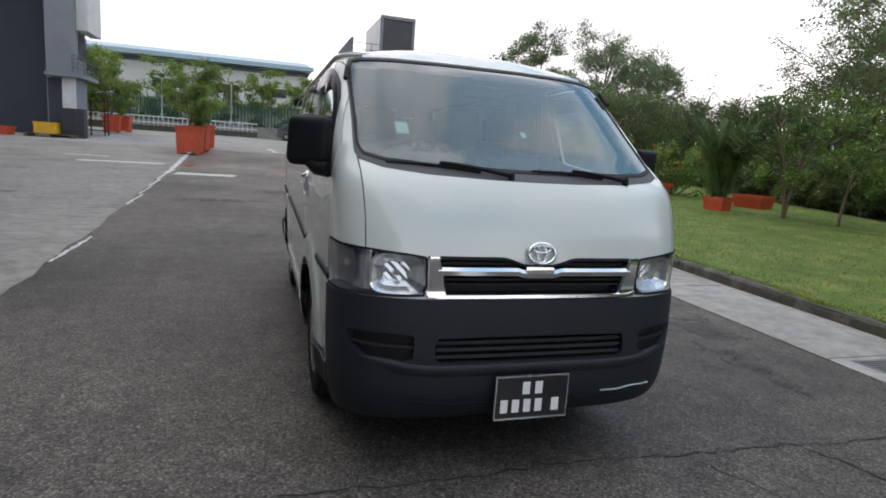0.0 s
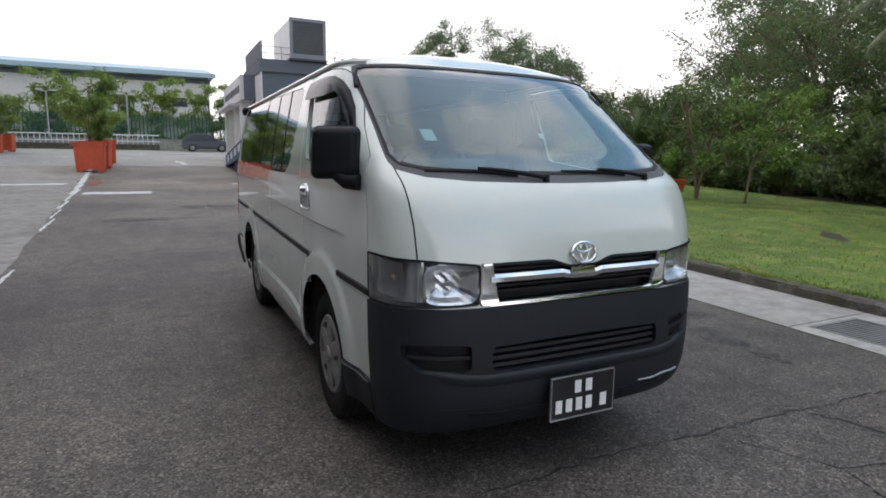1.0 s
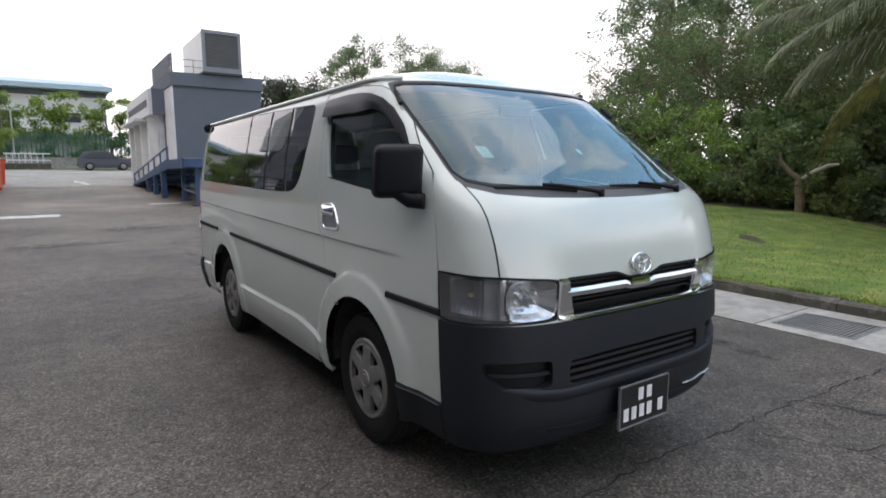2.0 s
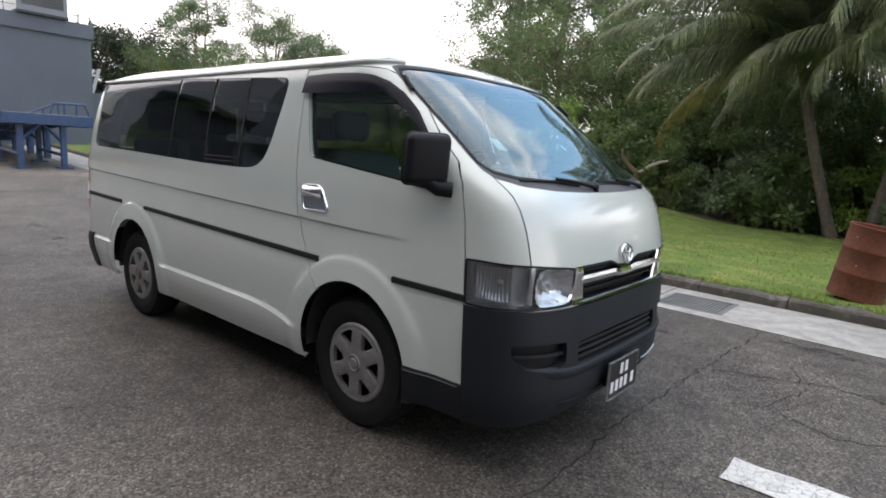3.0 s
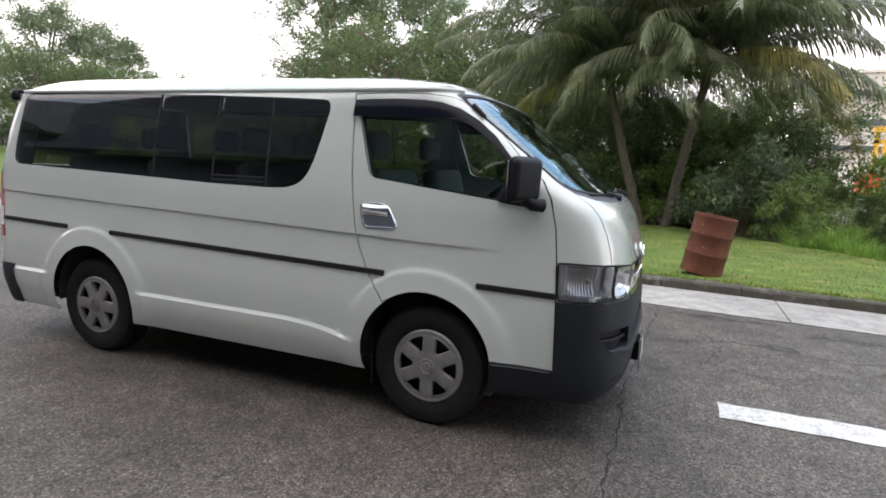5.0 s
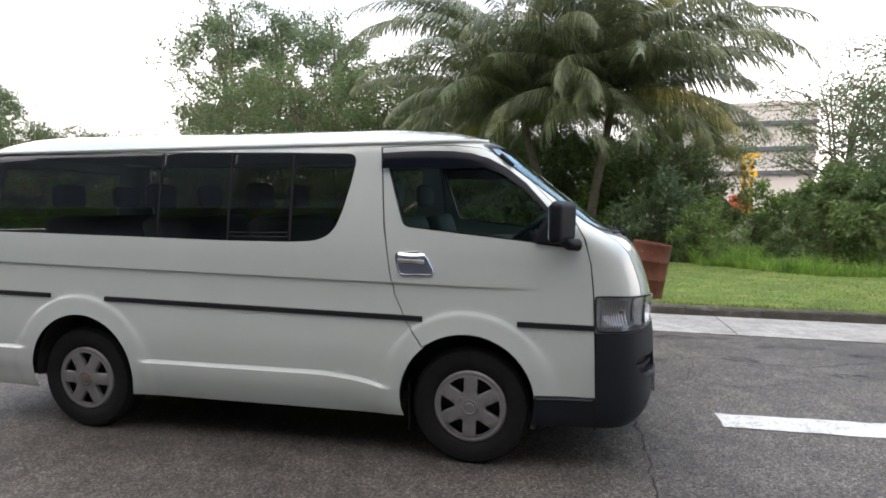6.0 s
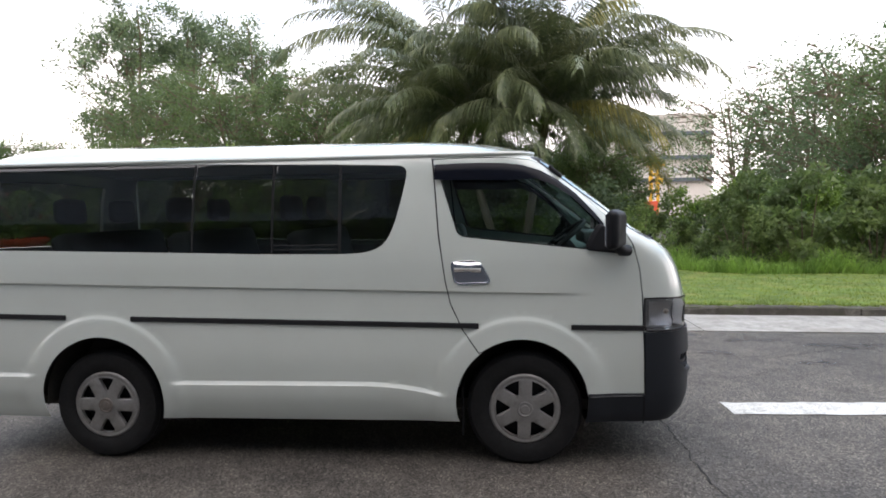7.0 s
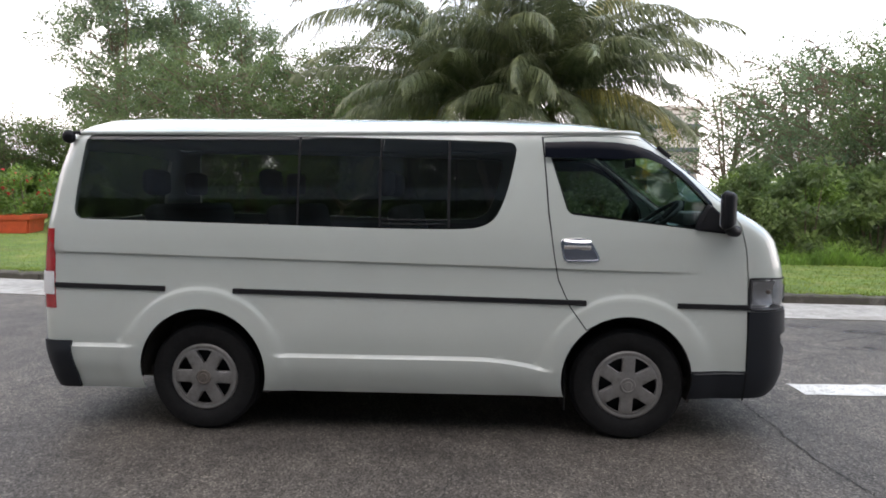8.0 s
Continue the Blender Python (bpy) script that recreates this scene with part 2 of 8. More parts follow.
M_RUST = mat("rusted_red_steel", (0.125, 0.035, 0.016), 0.8, var=0.5, scale=3.5, grain=40, bump=0.4, dirt=(0.05, 0.024, 0.016), dirt_amount=1.0)
M_RUSTSPOT = mat("bare_primer", (0.5, 0.4, 0.34), 0.9)
M_SOIL = mat("dark_soil", (0.05, 0.038, 0.026), 0.95, var=0.4, scale=6, bump=0.6)
M_LITTER = mat("forest_floor", (0.045, 0.042, 0.022), 0.95, var=0.5, scale=1.5, bump=0.6)
M_LAWN = mat("lawn_turf", (0.102, 0.165, 0.022), 0.95, var=0.42, scale=0.9, grain=38, bump=1.0, dirt=(0.2, 0.17, 0.075), dirt_amount=0.75)
# tufts and worn spots of the turf
_n, _l = M_LAWN.node_tree.nodes, M_LAWN.node_tree.links
_pb = _n["Principled BSDF"]
_c = _pb.inputs["Base Color"].links[0].from_socket
_c = blend(_n, _l, 0.9, _c, ramp(_n, _l, noise_tex(_n, _l, coords(_n), 22.0, 7, 0.8), ((0.36, (0.45, 0.5, 0.45)), (0.52, (1.0, 1.0, 1.0)), (0.66, (1.6, 1.5, 1.4)))), "MULTIPLY")
_c = blend(_n, _l, 0.8, _c, ramp(_n, _l, noise_tex(_n, _l, coords(_n), 2.1, 7, 0.75), ((0.38, (0.62, 0.76, 0.66)), (0.5, (1.0, 1.0, 1.0)), (0.64, (1.6, 1.3, 1.3)))), "MULTIPLY")
_l.new(_c, _pb.inputs["Base Color"])
M_WHITEPAINT = mat("worn_road_paint", (0.62, 0.62, 0.58), 0.8, var=0.12, scale=3, grain=90, dirt=(0.16, 0.16, 0.15), dirt_amount=0.75)
# old road paint is crazed all over
_n, _l = M_WHITEPAINT.node_tree.nodes, M_WHITEPAINT.node_tree.links
_vor = _n.new("ShaderNodeTexVoronoi")
_vor.feature = "DISTANCE_TO_EDGE"
_vor.inputs["Scale"].default_value = 26
_l.new(coords(_n), _vor.inputs["Vector"])
_pb = _n["Principled BSDF"]
_l.new(blend(_n, _l, ramp(_n, _l, _vor.outputs["Distance"], ((0.012, (0.6, 0.6, 0.6)), (0.045, (0, 0, 0)))), _pb.inputs["Base Color"].links[0].from_socket, (0.1, 0.097, 0.09)), _pb.inputs["Base Color"])
M_CRACK = mat("crack_filler", (0.022, 0.022, 0.021), 0.95, var=0.3)
M_STAIN = mat("damp_asphalt_stain", (0.03, 0.03, 0.029), 0.6, var=0.35, scale=6)
_n, _l = M_STAIN.node_tree.nodes, M_STAIN.node_tree.links
_clear = _n.new("ShaderNodeBsdfTransparent")
_mx = _n.new("ShaderNodeMixShader")
_l.new(ramp(_n, _l, noise_tex(_n, _l, coords(_n), 7.0, 9, 0.75), ((0.42, (0.0, 0.0, 0.0)), (0.68, (0.75, 0.75, 0.75)))), _mx.inputs["Fac"])
_l.new(_clear.outputs["BSDF"], _mx.inputs[1])
_l.new(_n["Principled BSDF"].outputs["BSDF"], _mx.inputs[2])
_l.new(_mx.outputs["Shader"], _n["Material Output"].inputs["Surface"])
M_BARK = mat("grey_brown_bark", (0.16, 0.125, 0.085), 0.95, var=0.35, scale=6, grain=30, bump=0.8)
M_PALMBARK = mat("ringed_palm_bark", (0.105, 0.088, 0.068), 0.95, var=0.4, scale=7, grain=25, bump=0.8, dirt=(0.18, 0.17, 0.14), dirt_amount=0.8)
M_DEADWOOD = mat("bare_dead_wood", (0.36, 0.33, 0.28), 0.9, var=0.3, scale=8, grain=40, bump=0.6)
M_STEEL = mat("galvanised_steel", (0.45, 0.46, 0.47), 0.45, 0.8, var=0.15)
M_IRON = mat("cast_iron_grate", (0.15, 0.155, 0.15), 0.75, 0.2, var=0.3)
M_DARKSLOT = mat("dark_louvre", (0.035, 0.036, 0.04), 0.7)
M_GREENMESH = mat("green_fence_mesh", (0.02, 0.09, 0.065), 0.6)
M_YELLOW = mat("yellow_painted_steel", (0.75, 0.42, 0.03), 0.5)
M_WHITEMETAL = mat("white_coated_metal", (0.68, 0.69, 0.68), 0.5, var=0.08, scale=1.0)
M_LEAF_A = leaf_mat("leaf_mid_green", (0.07, 0.115, 0.042), (0.22, 0.315, 0.118), 0.5, 0.5)
M_LEAF_B = leaf_mat("leaf_grey_green", (0.085, 0.135, 0.08), (0.27, 0.37, 0.215), 0.5, 0.38)
M_LEAF_C = leaf_mat("leaf_bright_green", (0.085, 0.16, 0.034), (0.235, 0.385, 0.08))
M_LEAF_D = leaf_mat("leaf_deep_green", (0.056, 0.096, 0.036), (0.175, 0.265, 0.095))
M_PALM = leaf_mat("palm_leaflet", (0.085, 0.115, 0.066), (0.26, 0.3, 0.165), 0.32, 0.16)
M_PALMDRY = leaf_mat("palm_leaflet_dry", (0.17, 0.17, 0.06), (0.42, 0.38, 0.13), 0.5, 0.3)
M_GRASS = leaf_mat("grass_blade", (0.132, 0.196, 0.03), (0.262, 0.335, 0.062), 0.7, 0.6)
M_TALLGRASS = leaf_mat("tall_grass_blade", (0.13, 0.25, 0.05), (0.33, 0.54, 0.13), 0.6, 0.55)
M_LEAF_E = leaf_mat("leaf_pale_olive", (0.105, 0.175, 0.06), (0.29, 0.42, 0.145), 0.55, 0.5)
M_LEAF_F = leaf_mat("leaf_dull_olive", (0.07, 0.125, 0.065), (0.2, 0.3, 0.16), 0.55, 0.5)
M_LEAF_G = leaf_mat("leaf_fresh_yellow_green", (0.11, 0.18, 0.04), (0.33, 0.46, 0.12), 0.5, 0.55)
M_LEAF_H = leaf_mat("leaf_dark_dense", (0.018, 0.032, 0.018), (0.065, 0.095, 0.046), 0.45, 0.15)
M_FLOWER = leaf_mat("red_petal", (0.4, 0.02, 0.03), (0.65, 0.07, 0.05), 0.6, 0.3)

# van
M_WHITE = paint_mat("white_car_paint", (0.57, 0.612, 0.56))
M_BUMPER = mat("charcoal_bumper_plastic", (0.012, 0.0148, 0.019), 0.55, spec=0.32, var=0.12, scale=5, grain=500, bump=0.08)
M_BLACK = mat("black_rubber_trim", (0.016, 0.016, 0.017), 0.6, var=0.2, grain=200, spec=0.2)
M_COWL = mat("grey_cowl_plastic", (0.085, 0.087, 0.09), 0.6, var=0.2, grain=200, spec=0.3)
M_MIRRORCAP = mat("black_mirror_plastic", (0.009, 0.0095, 0.011), 0.5, var=0.1, grain=300, bump=0.05, spec=0.16)
M_VISOR = mat("smoked_acrylic", (0.004, 0.005, 0.009), 0.2, var=0.1, bump=0, spec=0.12)
M_UNDER = mat("dusty_underbody", (0.06, 0.056, 0.05), 0.95, var=0.3, scale=5, spec=0.1)
M_TYRE = mat("tyre_rubber", (0.017, 0.017, 0.017), 0.85, spec=0.12, var=0.25, scale=8, dirt=(0.03, 0.028, 0.026), dirt_amount=0.3)
M_HUBCAP = mat("silver_hubcap", (0.235, 0.228, 0.218), 0.4, 0.35, var=0.14, scale=8, dirt=(0.11, 0.09, 0.075), dirt_amount=0.6)
M_HUBDIRT = mat("brake_dust", (0.15, 0.128, 0.108), 0.7, 0.1, var=0.3, scale=30)
M_CHROME = mat("chrome", (0.78, 0.79, 0.8), 0.13, 1.0, var=0.03, bump=0)
M_GLASS = glass_mat("clear_glass", (0.62, 0.7, 0.67), base=0.035)
M_SCREEN = glass_mat("windscreen_glass", (0.5, 0.66, 0.62), (0.82, 0.96, 1.0), 0.055, 3.2)
M_TINT = glass_mat("dark_tinted_glass", (0.31, 0.33, 0.32), (1.0, 1.0, 1.0), 0.055, 4.0)
M_BAND = glass_mat("windscreen_top_band", (0.11, 0.115, 0.13), (0.82, 0.87, 0.9), 0.09, 3.0)
M_LENS = glass_mat("lamp_lens", (0.86, 0.88, 0.9))
# chrome with the bluish grey reflection of the ground put into its colour
M_CHROMEDARK = mat("ground_reflection_chrome", (0.3, 0.32, 0.36), 0.32, 1.0, var=0.1, bump=0)
M_FLUTED = mat("fluted_reflector", (0.34, 0.345, 0.355), 0.36, 1.0, var=0.08, bump=0)
M_REFLECTOR = mat("lamp_reflector", (0.72, 0.73, 0.74), 0.22, 1.0, var=0.05, bump=0)
M_AMBER = mat("amber_bulb", (0.2, 0.16, 0.13), 0.3)
M_LAMPGREY = mat("lamp_housing_grey", (0.45, 0.46, 0.47), 0.22, 0.65)
M_TAIL = mat("red_tail_lens", (0.4, 0.012, 0.015), 0.12, var=0.1, bump=0, coat=0.6)
M_SEAT = mat("grey_seat_cloth", (0.085, 0.098, 0.1), 0.9, var=0.15, grain=300)
M_CABIN = mat("grey_cabin_plastic", (0.1, 0.105, 0.11), 0.7)
M_CABINLIGHT = mat("pale_cabin_lining", (0.4, 0.4, 0.38), 0.85)
M_DASH = mat("dashboard_plastic", (0.12, 0.16, 0.16), 0.6)
M_PLATE = mat("black_number_plate", (0.012, 0.012, 0.013), 0.35)
M_PLATEWHITE = mat("white_plate_paint", (0.75, 0.75, 0.74), 0.5, var=0.05)
M_STICKER = mat("pale_sticker", (0.5, 0.58, 0.6), 0.6)

# ---- mesh tools ----
def mesh_of(name, bm, material):
    me = bpy.data.meshes.new(name)
    bm.to_mesh(me)
    bm.free()
    me.materials.append(material)
    return me


def soften(me, angle=35):
    me.polygons.foreach_set("use_smooth", [True] * len(me.polygons))
    me.set_sharp_from_angle(angle=radians(angle))


def part(name, bm, material, parent=None, label="", smooth=0, at=None):
    """Links a bmesh as one mesh object under a thing or a part."""
    me = mesh_of(name, bm, material)
    if smooth:
        soften(me, smooth)
    ob = new(name, me)
    if at is not None:
        ob.matrix_basis = at
    if parent is not None:
        ob.parent = parent
    if label:
        tagged(ob, label)
    return ob


def thing(name, label, category, at=None, group="", kind=""):
    ob = new(name)
    if at is not None:
        ob.matrix_basis = at
    return tagged(ob, label, category, group, kind)


def box(bm, x0, x1, y0, y1, z0, z1, bevel=0.0, m=None):
    r = bmesh.ops.create_cube(bm, size=1)
    vs = r["verts"]
    bmesh.ops.scale(bm, vec=(x1 - x0, y1 - y0, z1 - z0), verts=vs)
    bmesh.ops.translate(bm, vec=((x0 + x1) / 2, (y0 + y1) / 2, (z0 + z1) / 2), verts=vs)
    if m is not None:
        bmesh.ops.transform(bm, matrix=m, verts=vs)
    if bevel:
        es = list({e for v in vs for e in v.link_edges})
        bmesh.ops.bevel(bm, geom=es, offset=bevel, segments=2, affect="EDGES", profile=0.5)
    return bm


def boxes(*specs, bevel=0.0):
    bm = bmesh.new()
    for s in specs:
        box(bm, *s, bevel=bevel)
    return bm


def tube(bm, pts, r, sides=8, r_end=None, caps=True):
    """A round bar along points; the radius runs from r to r_end."""
    pts = [Vector(p) for p in pts]
    r_end = r if r_end is None else r_end
    rings = []
    up = Vector((0, 0, 1))
    for i, p in enumerate(pts):
        d = (pts[min(i + 1, len(pts) - 1)] - pts[max(i - 1, 0)]).normalized()
        a = d.cross(up if abs(d.z) < 0.95 else Vector((1, 0, 0))).normalized()
        b = d.cross(a).normalized()
        rr = r + (r_end - r) * i / max(1, len(pts) - 1)
        rings.append([bm.verts.new(p + a * (rr * math.cos(2 * math.pi * k / sides)) + b * (rr * math.sin(2 * math.pi * k / sides))) for k in range(sides)])
    for q, w in zip(rings, rings[1:]):
        for k in range(sides):
            bm.faces.new((q[k], q[(k + 1) % sides], w[(k + 1) % sides], w[k]))
    if caps:
        bm.faces.new(rings[0])
        bm.faces.new(rings[-1][::-1])
    bmesh.ops.recalc_face_normals(bm, faces=bm.faces)
    return bm


def spun(bm, profile, sides=32, axis="z", centre=(0, 0, 0), closed=False):
    """Turns a profile of (radius, height) round an axis."""
    rings = []
    for r, h in profile:
        ring = []
        for k in range(sides):
            a = 2 * math.pi * k / sides
            u, v = r * math.cos(a), r * math.sin(a)
            p = (u, v, h) if axis == "z" else (h, u, v)
            ring.append(bm.verts.new(Vector(p) + Vector(centre)))
        rings.append(ring)
    pairs = list(zip(rings, rings[1:]))
    if closed:
        pairs.append((rings[-1], rings[0]))
    for q, w in pairs:
        for k in range(sides):
            bm.faces.new((q[k], q[(k + 1) % sides], w[(k + 1) % sides], w[k]))
    return bm


def lerp_table(table, t):
    if t <= table[0][0]:
        return table[0][1]
    for (a, va), (b, vb) in zip(table, table[1:]):
        if t <= b:
            return va + (vb - va) * (t - a) / (b - a)
    return table[-1][1]


def smooth01(t):
    t = min(1.0, max(0.0, t))
    return t * t * (3 - 2 * t)


def extruded(bm, outline, thick_vec):
    """A closed flat outline made solid along a vector."""
    v = Vector(thick_vec)
    a = [bm.verts.new(p) for p in outline]
    b = [bm.verts.new(Vector(p) + v) for p in outline]
    k = len(a)
    bm.faces.new(a)
    bm.faces.new(b[::-1])
    for i in range(k):
        bm.faces.new((a[i], b[i], b[(i + 1) % k], a[(i + 1) % k]))
    bmesh.ops.recalc_face_normals(bm, faces=bm.faces)
    return bm

# ---- ground ----
def rise(y):
    """The road is level beside the van and climbs gently behind it."""
    t = y - 7.0
    return 0.037 * (t + math.sqrt(t * t + 9.0)) / 2 if t > -40 else 0.0


RISE0 = rise(1.0)


def gz(y):
    return max(0.0, rise(y) - RISE0 - 0.012)


def kerb_x(y):
    return 4.12 + 0.072 * y - 0.9 * smooth01((y - 8.0) / 10.0)


def apron_x(y):
    return 3.02 + 0.06 * y - 0.8 * smooth01((y - 8.0) / 10.0)


def yard_x(y):
    return -2.9 - 0.052 * y


def lawn_z(x, y):
    t = max(0.0, x - kerb_x(y) - 0.1)
    return gz(y) + 0.11 + (0.008 - 0.036 * (1 - smooth01((y - 2.5) / 4.0))) * min(t, 12.0) + 0.02 * math.sin(0.9 * x + 0.5 * y) * min(1.0, t)


def sheet(name, material, xs, ys, height, label, category, lift=0.0, kind="structure", depth=0.0):
    """A ground sheet over stations ys; xs gives the points across at each station."""
    bm = bmesh.new()
    rows = [[bm.verts.new((x, y, height(x, y) + lift)) for x in xs(y)] for y in ys]
    for a, b in zip(rows, rows[1:]):
        for i in range(len(a) - 1):
            bm.faces.new((a[i], a[i + 1], b[i + 1], b[i]))
    if depth:
        r = bmesh.ops.extrude_face_region(bm, geom=list(bm.faces))
        bmesh.ops.translate(bm, vec=(0, 0, -depth), verts=[v for v in r["geom"] if isinstance(v, bmesh.types.BMVert)])
    bmesh.ops.recalc_face_normals(bm, faces=bm.faces)
    ob = part(name, bm, material, smooth=30)
    return tagged(ob, label, category, kind=kind)


def steps(a, b, d):
    k = max(1, int(round((b - a) / d)))
    return [a + (b - a) * i / k for i in range(k + 1)]


FAR_Y = [-900, -300, -120, -60, -30] + steps(-20, 60, 2.0) + [80, 120, 300, 900, 2000]
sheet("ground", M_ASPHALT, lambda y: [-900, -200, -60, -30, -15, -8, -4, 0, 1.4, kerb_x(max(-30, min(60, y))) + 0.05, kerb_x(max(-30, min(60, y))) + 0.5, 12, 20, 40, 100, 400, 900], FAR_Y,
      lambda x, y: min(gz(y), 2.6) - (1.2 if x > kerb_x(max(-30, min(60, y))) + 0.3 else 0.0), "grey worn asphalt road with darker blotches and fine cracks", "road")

# pale concrete yard beside the road, its edge uneven
random.seed(3)
sheet("yard", M_CONCRETE, lambda y: [-60, -40, -25, -15, -10, -6, yard_x(y) - 0.8, yard_x(y) + 0.025 * math.sin(2.1 * y) + 0.02 * math.sin(6.7 * y)], steps(-25, 44, 0.5),
      lambda x, y: gz(y), "pale stained concrete yard meeting the asphalt road", "concrete yard", lift=0.005)
sheet("wood_floor", M_LITTER, lambda y: [kerb_x(y) + 0.3, 8, 11, 14, 18, 25, 40, 90], steps(-60, 60, 3.0),
      lambda x, y: lawn_z(x, y) - 0.05, "dark leaf litter under the trees", "ground")


sheet("junction", M_APRON, lambda y: [-20, -10, -4, 0, 4, 8, 14], steps(29, 52.5, 1.0), lambda x, y: gz(y), "pale worn concrete junction beyond the road", "concrete", lift=0.009)


def lawn_edge(y):
    return lerp_table(((-40, 9.6), (-6, 9.4), (-3.6, 10.2), (-2.0, 13.2), (-0.6, 15.2), (4, 15.4), (10, 15.8), (20, 18), (45, 20)), y)


sheet("lawn", M_LAWN, lambda y: [kerb_x(y) + 0.02 + (lawn_edge(y) - kerb_x(y)) * i / 14 for i in range(15)], steps(-40, 46, 0.6),
      lawn_z, "short mown green lawn behind the dark kerb", "lawn")


def grass_blades(name, spots, heights, width, material, label, lean=0.4, clumped=0.0):
    """Many single blades, joined; spots yields x, y. clumped: how far the height swings from tuft to tuft."""
    vs, fs = [], []
    for x, y in spots:
        h = random.uniform(*heights) * (1 - clumped * (0.5 + 0.5 * math.sin(2.3 * y + 1.7 * math.sin(0.9 * y + 2 * x))))
        a = random.uniform(0, 6.283)
        dx, dy = math.cos(a) * width, math.sin(a) * width
        lx, ly = random.gauss(0, lean) * h, random.gauss(0, lean) * h
        z = lawn_z(x, y) - 0.01
        i = len(vs)
        vs += [(x - dx, y - dy, z), (x + dx, y + dy, z), (x + lx * 0.4 + dx * 0.7, y + ly * 0.4 + dy * 0.7, z + h * 0.6), (x + lx * 0.4 - dx * 0.7, y + ly * 0.4 - dy * 0.7, z + h * 0.6), (x + lx, y + ly, z + h * (1 - 0.25 * min(1, abs(lx) + abs(ly))))]
        fs += [(i, i + 1, i + 2, i + 3), (i + 3, i + 2, i + 4)]
    me = bpy.data.meshes.new(name)
    me.from_pydata(vs, [], fs)
    me.materials.append(material)
    return tagged(new(name, me), label, "grass", kind="stuff")


def lawn_spots(k):
    for _ in range(k):
        y = random.uniform(-9, 16)
        x = kerb_x(y) + 0.05 + (lawn_edge(y) - kerb_x(y)) * random.random() ** 1.4
        yield x, y


grass_blades("grass_blades", lawn_spots(62000), (0.018, 0.048), 0.005, M_GRASS, "short green and straw coloured grass blades of the lawn")


def fringe_spots(k):
    for _ in range(k):
        y = random.uniform(-9, 14)
        yield kerb_x(y) + random.uniform(0.1, 0.22) - 0.05 * max(0, math.sin(y * 5.3) * math.sin(y * 1.9)), y


grass_blades("grass_fringe", fringe_spots(6500), (0.03, 0.09), 0.005, M_GRASS, "grass hanging over the back of the kerb", 0.7)


def tall_spots(k):
    for _ in range(k):
        y = random.uniform(-16, -2.6)
        yield min(11.0, lawn_edge(y)) - 0.25 + random.random() ** 1.5 * 3.0 + 0.3 * math.sin(y * 1.7), y


grass_blades("tall_grass", tall_spots(11000), (0.2, 0.8), 0.012, M_TALLGRASS, "tall rank green grass along the edge of the lawn", 0.5, 0.62)

# concrete apron beside the kerb, cast in bays
apron = thing("apron", "pale concrete drain apron in bays along the kerb", "pavement", kind="structure")
bay_ys = steps(-30, 44, 2.4)
for y0, y1 in zip(bay_ys, bay_ys[1:]):
    if y0 < 0.62 < y1:
        # bay with the opening of the drain
        spans = ((y0, 0.30), (0.96, y1))
    else:
        spans = ((y0, y1),)
    pieces = [(a + 0.008 * (a == y0), b - 0.008 * (b == y1), apron_x, kerb_x) for a, b in spans]
    if len(spans) == 2:
        # strips on either side of the grate
        pieces += [(0.30, 0.96, apron_x, lambda y: 3.24), (0.30, 0.96, lambda y: 3.9, kerb_x)]
    for a, b, near_x, far_x in pieces:
        bm = bmesh.new()
        cs = [bm.verts.new((fx(y), y, gz(y) + h)) for h in (-0.06, 0.012) for y, fx in ((a, near_x), (a, far_x), (b, far_x), (b, near_x))]
        bm.faces.new(cs[4:])
        for i in range(4):
            bm.faces.new((cs[i], cs[(i + 1) % 4], cs[4 + (i + 1) % 4], cs[4 + i]))
        bmesh.ops.recalc_face_normals(bm, faces=bm.faces)
        part("slab", bm, M_APRON, apron)

# iron drain grate in its frame
grate = thing("drain_grate", "dark cast iron drain grate set in the concrete apron", "drain grate")
bm = boxes((3.26, 3.88, 0.30, 0.335, -0.02, 0.014), (3.26, 3.88, 0.925, 0.96, -0.02, 0.014), (3.24, 3.275, 0.30, 0.96, -0.02, 0.014), (3.865, 3.9, 0.30, 0.96, -0.02, 0.014))
part("frame", bm, M_IRON, grate)
bm = boxes((3.22, 3.92, 0.29, 0.97, -0.16, -0.12))
part("pit", bm, M_CRACK, grate)
for i in range(17):
    yb = 0.343 + i * 0.0345
    part("bar", boxes((3.275, 3.865, yb, yb + 0.019, -0.02, 0.010)), M_IRON, grate)
for xb in (3.42, 3.57, 3.72):
    part("cross_bar", boxes((xb, xb + 0.012, 0.335, 0.925, -0.025, 0.006)), M_IRON, grate)

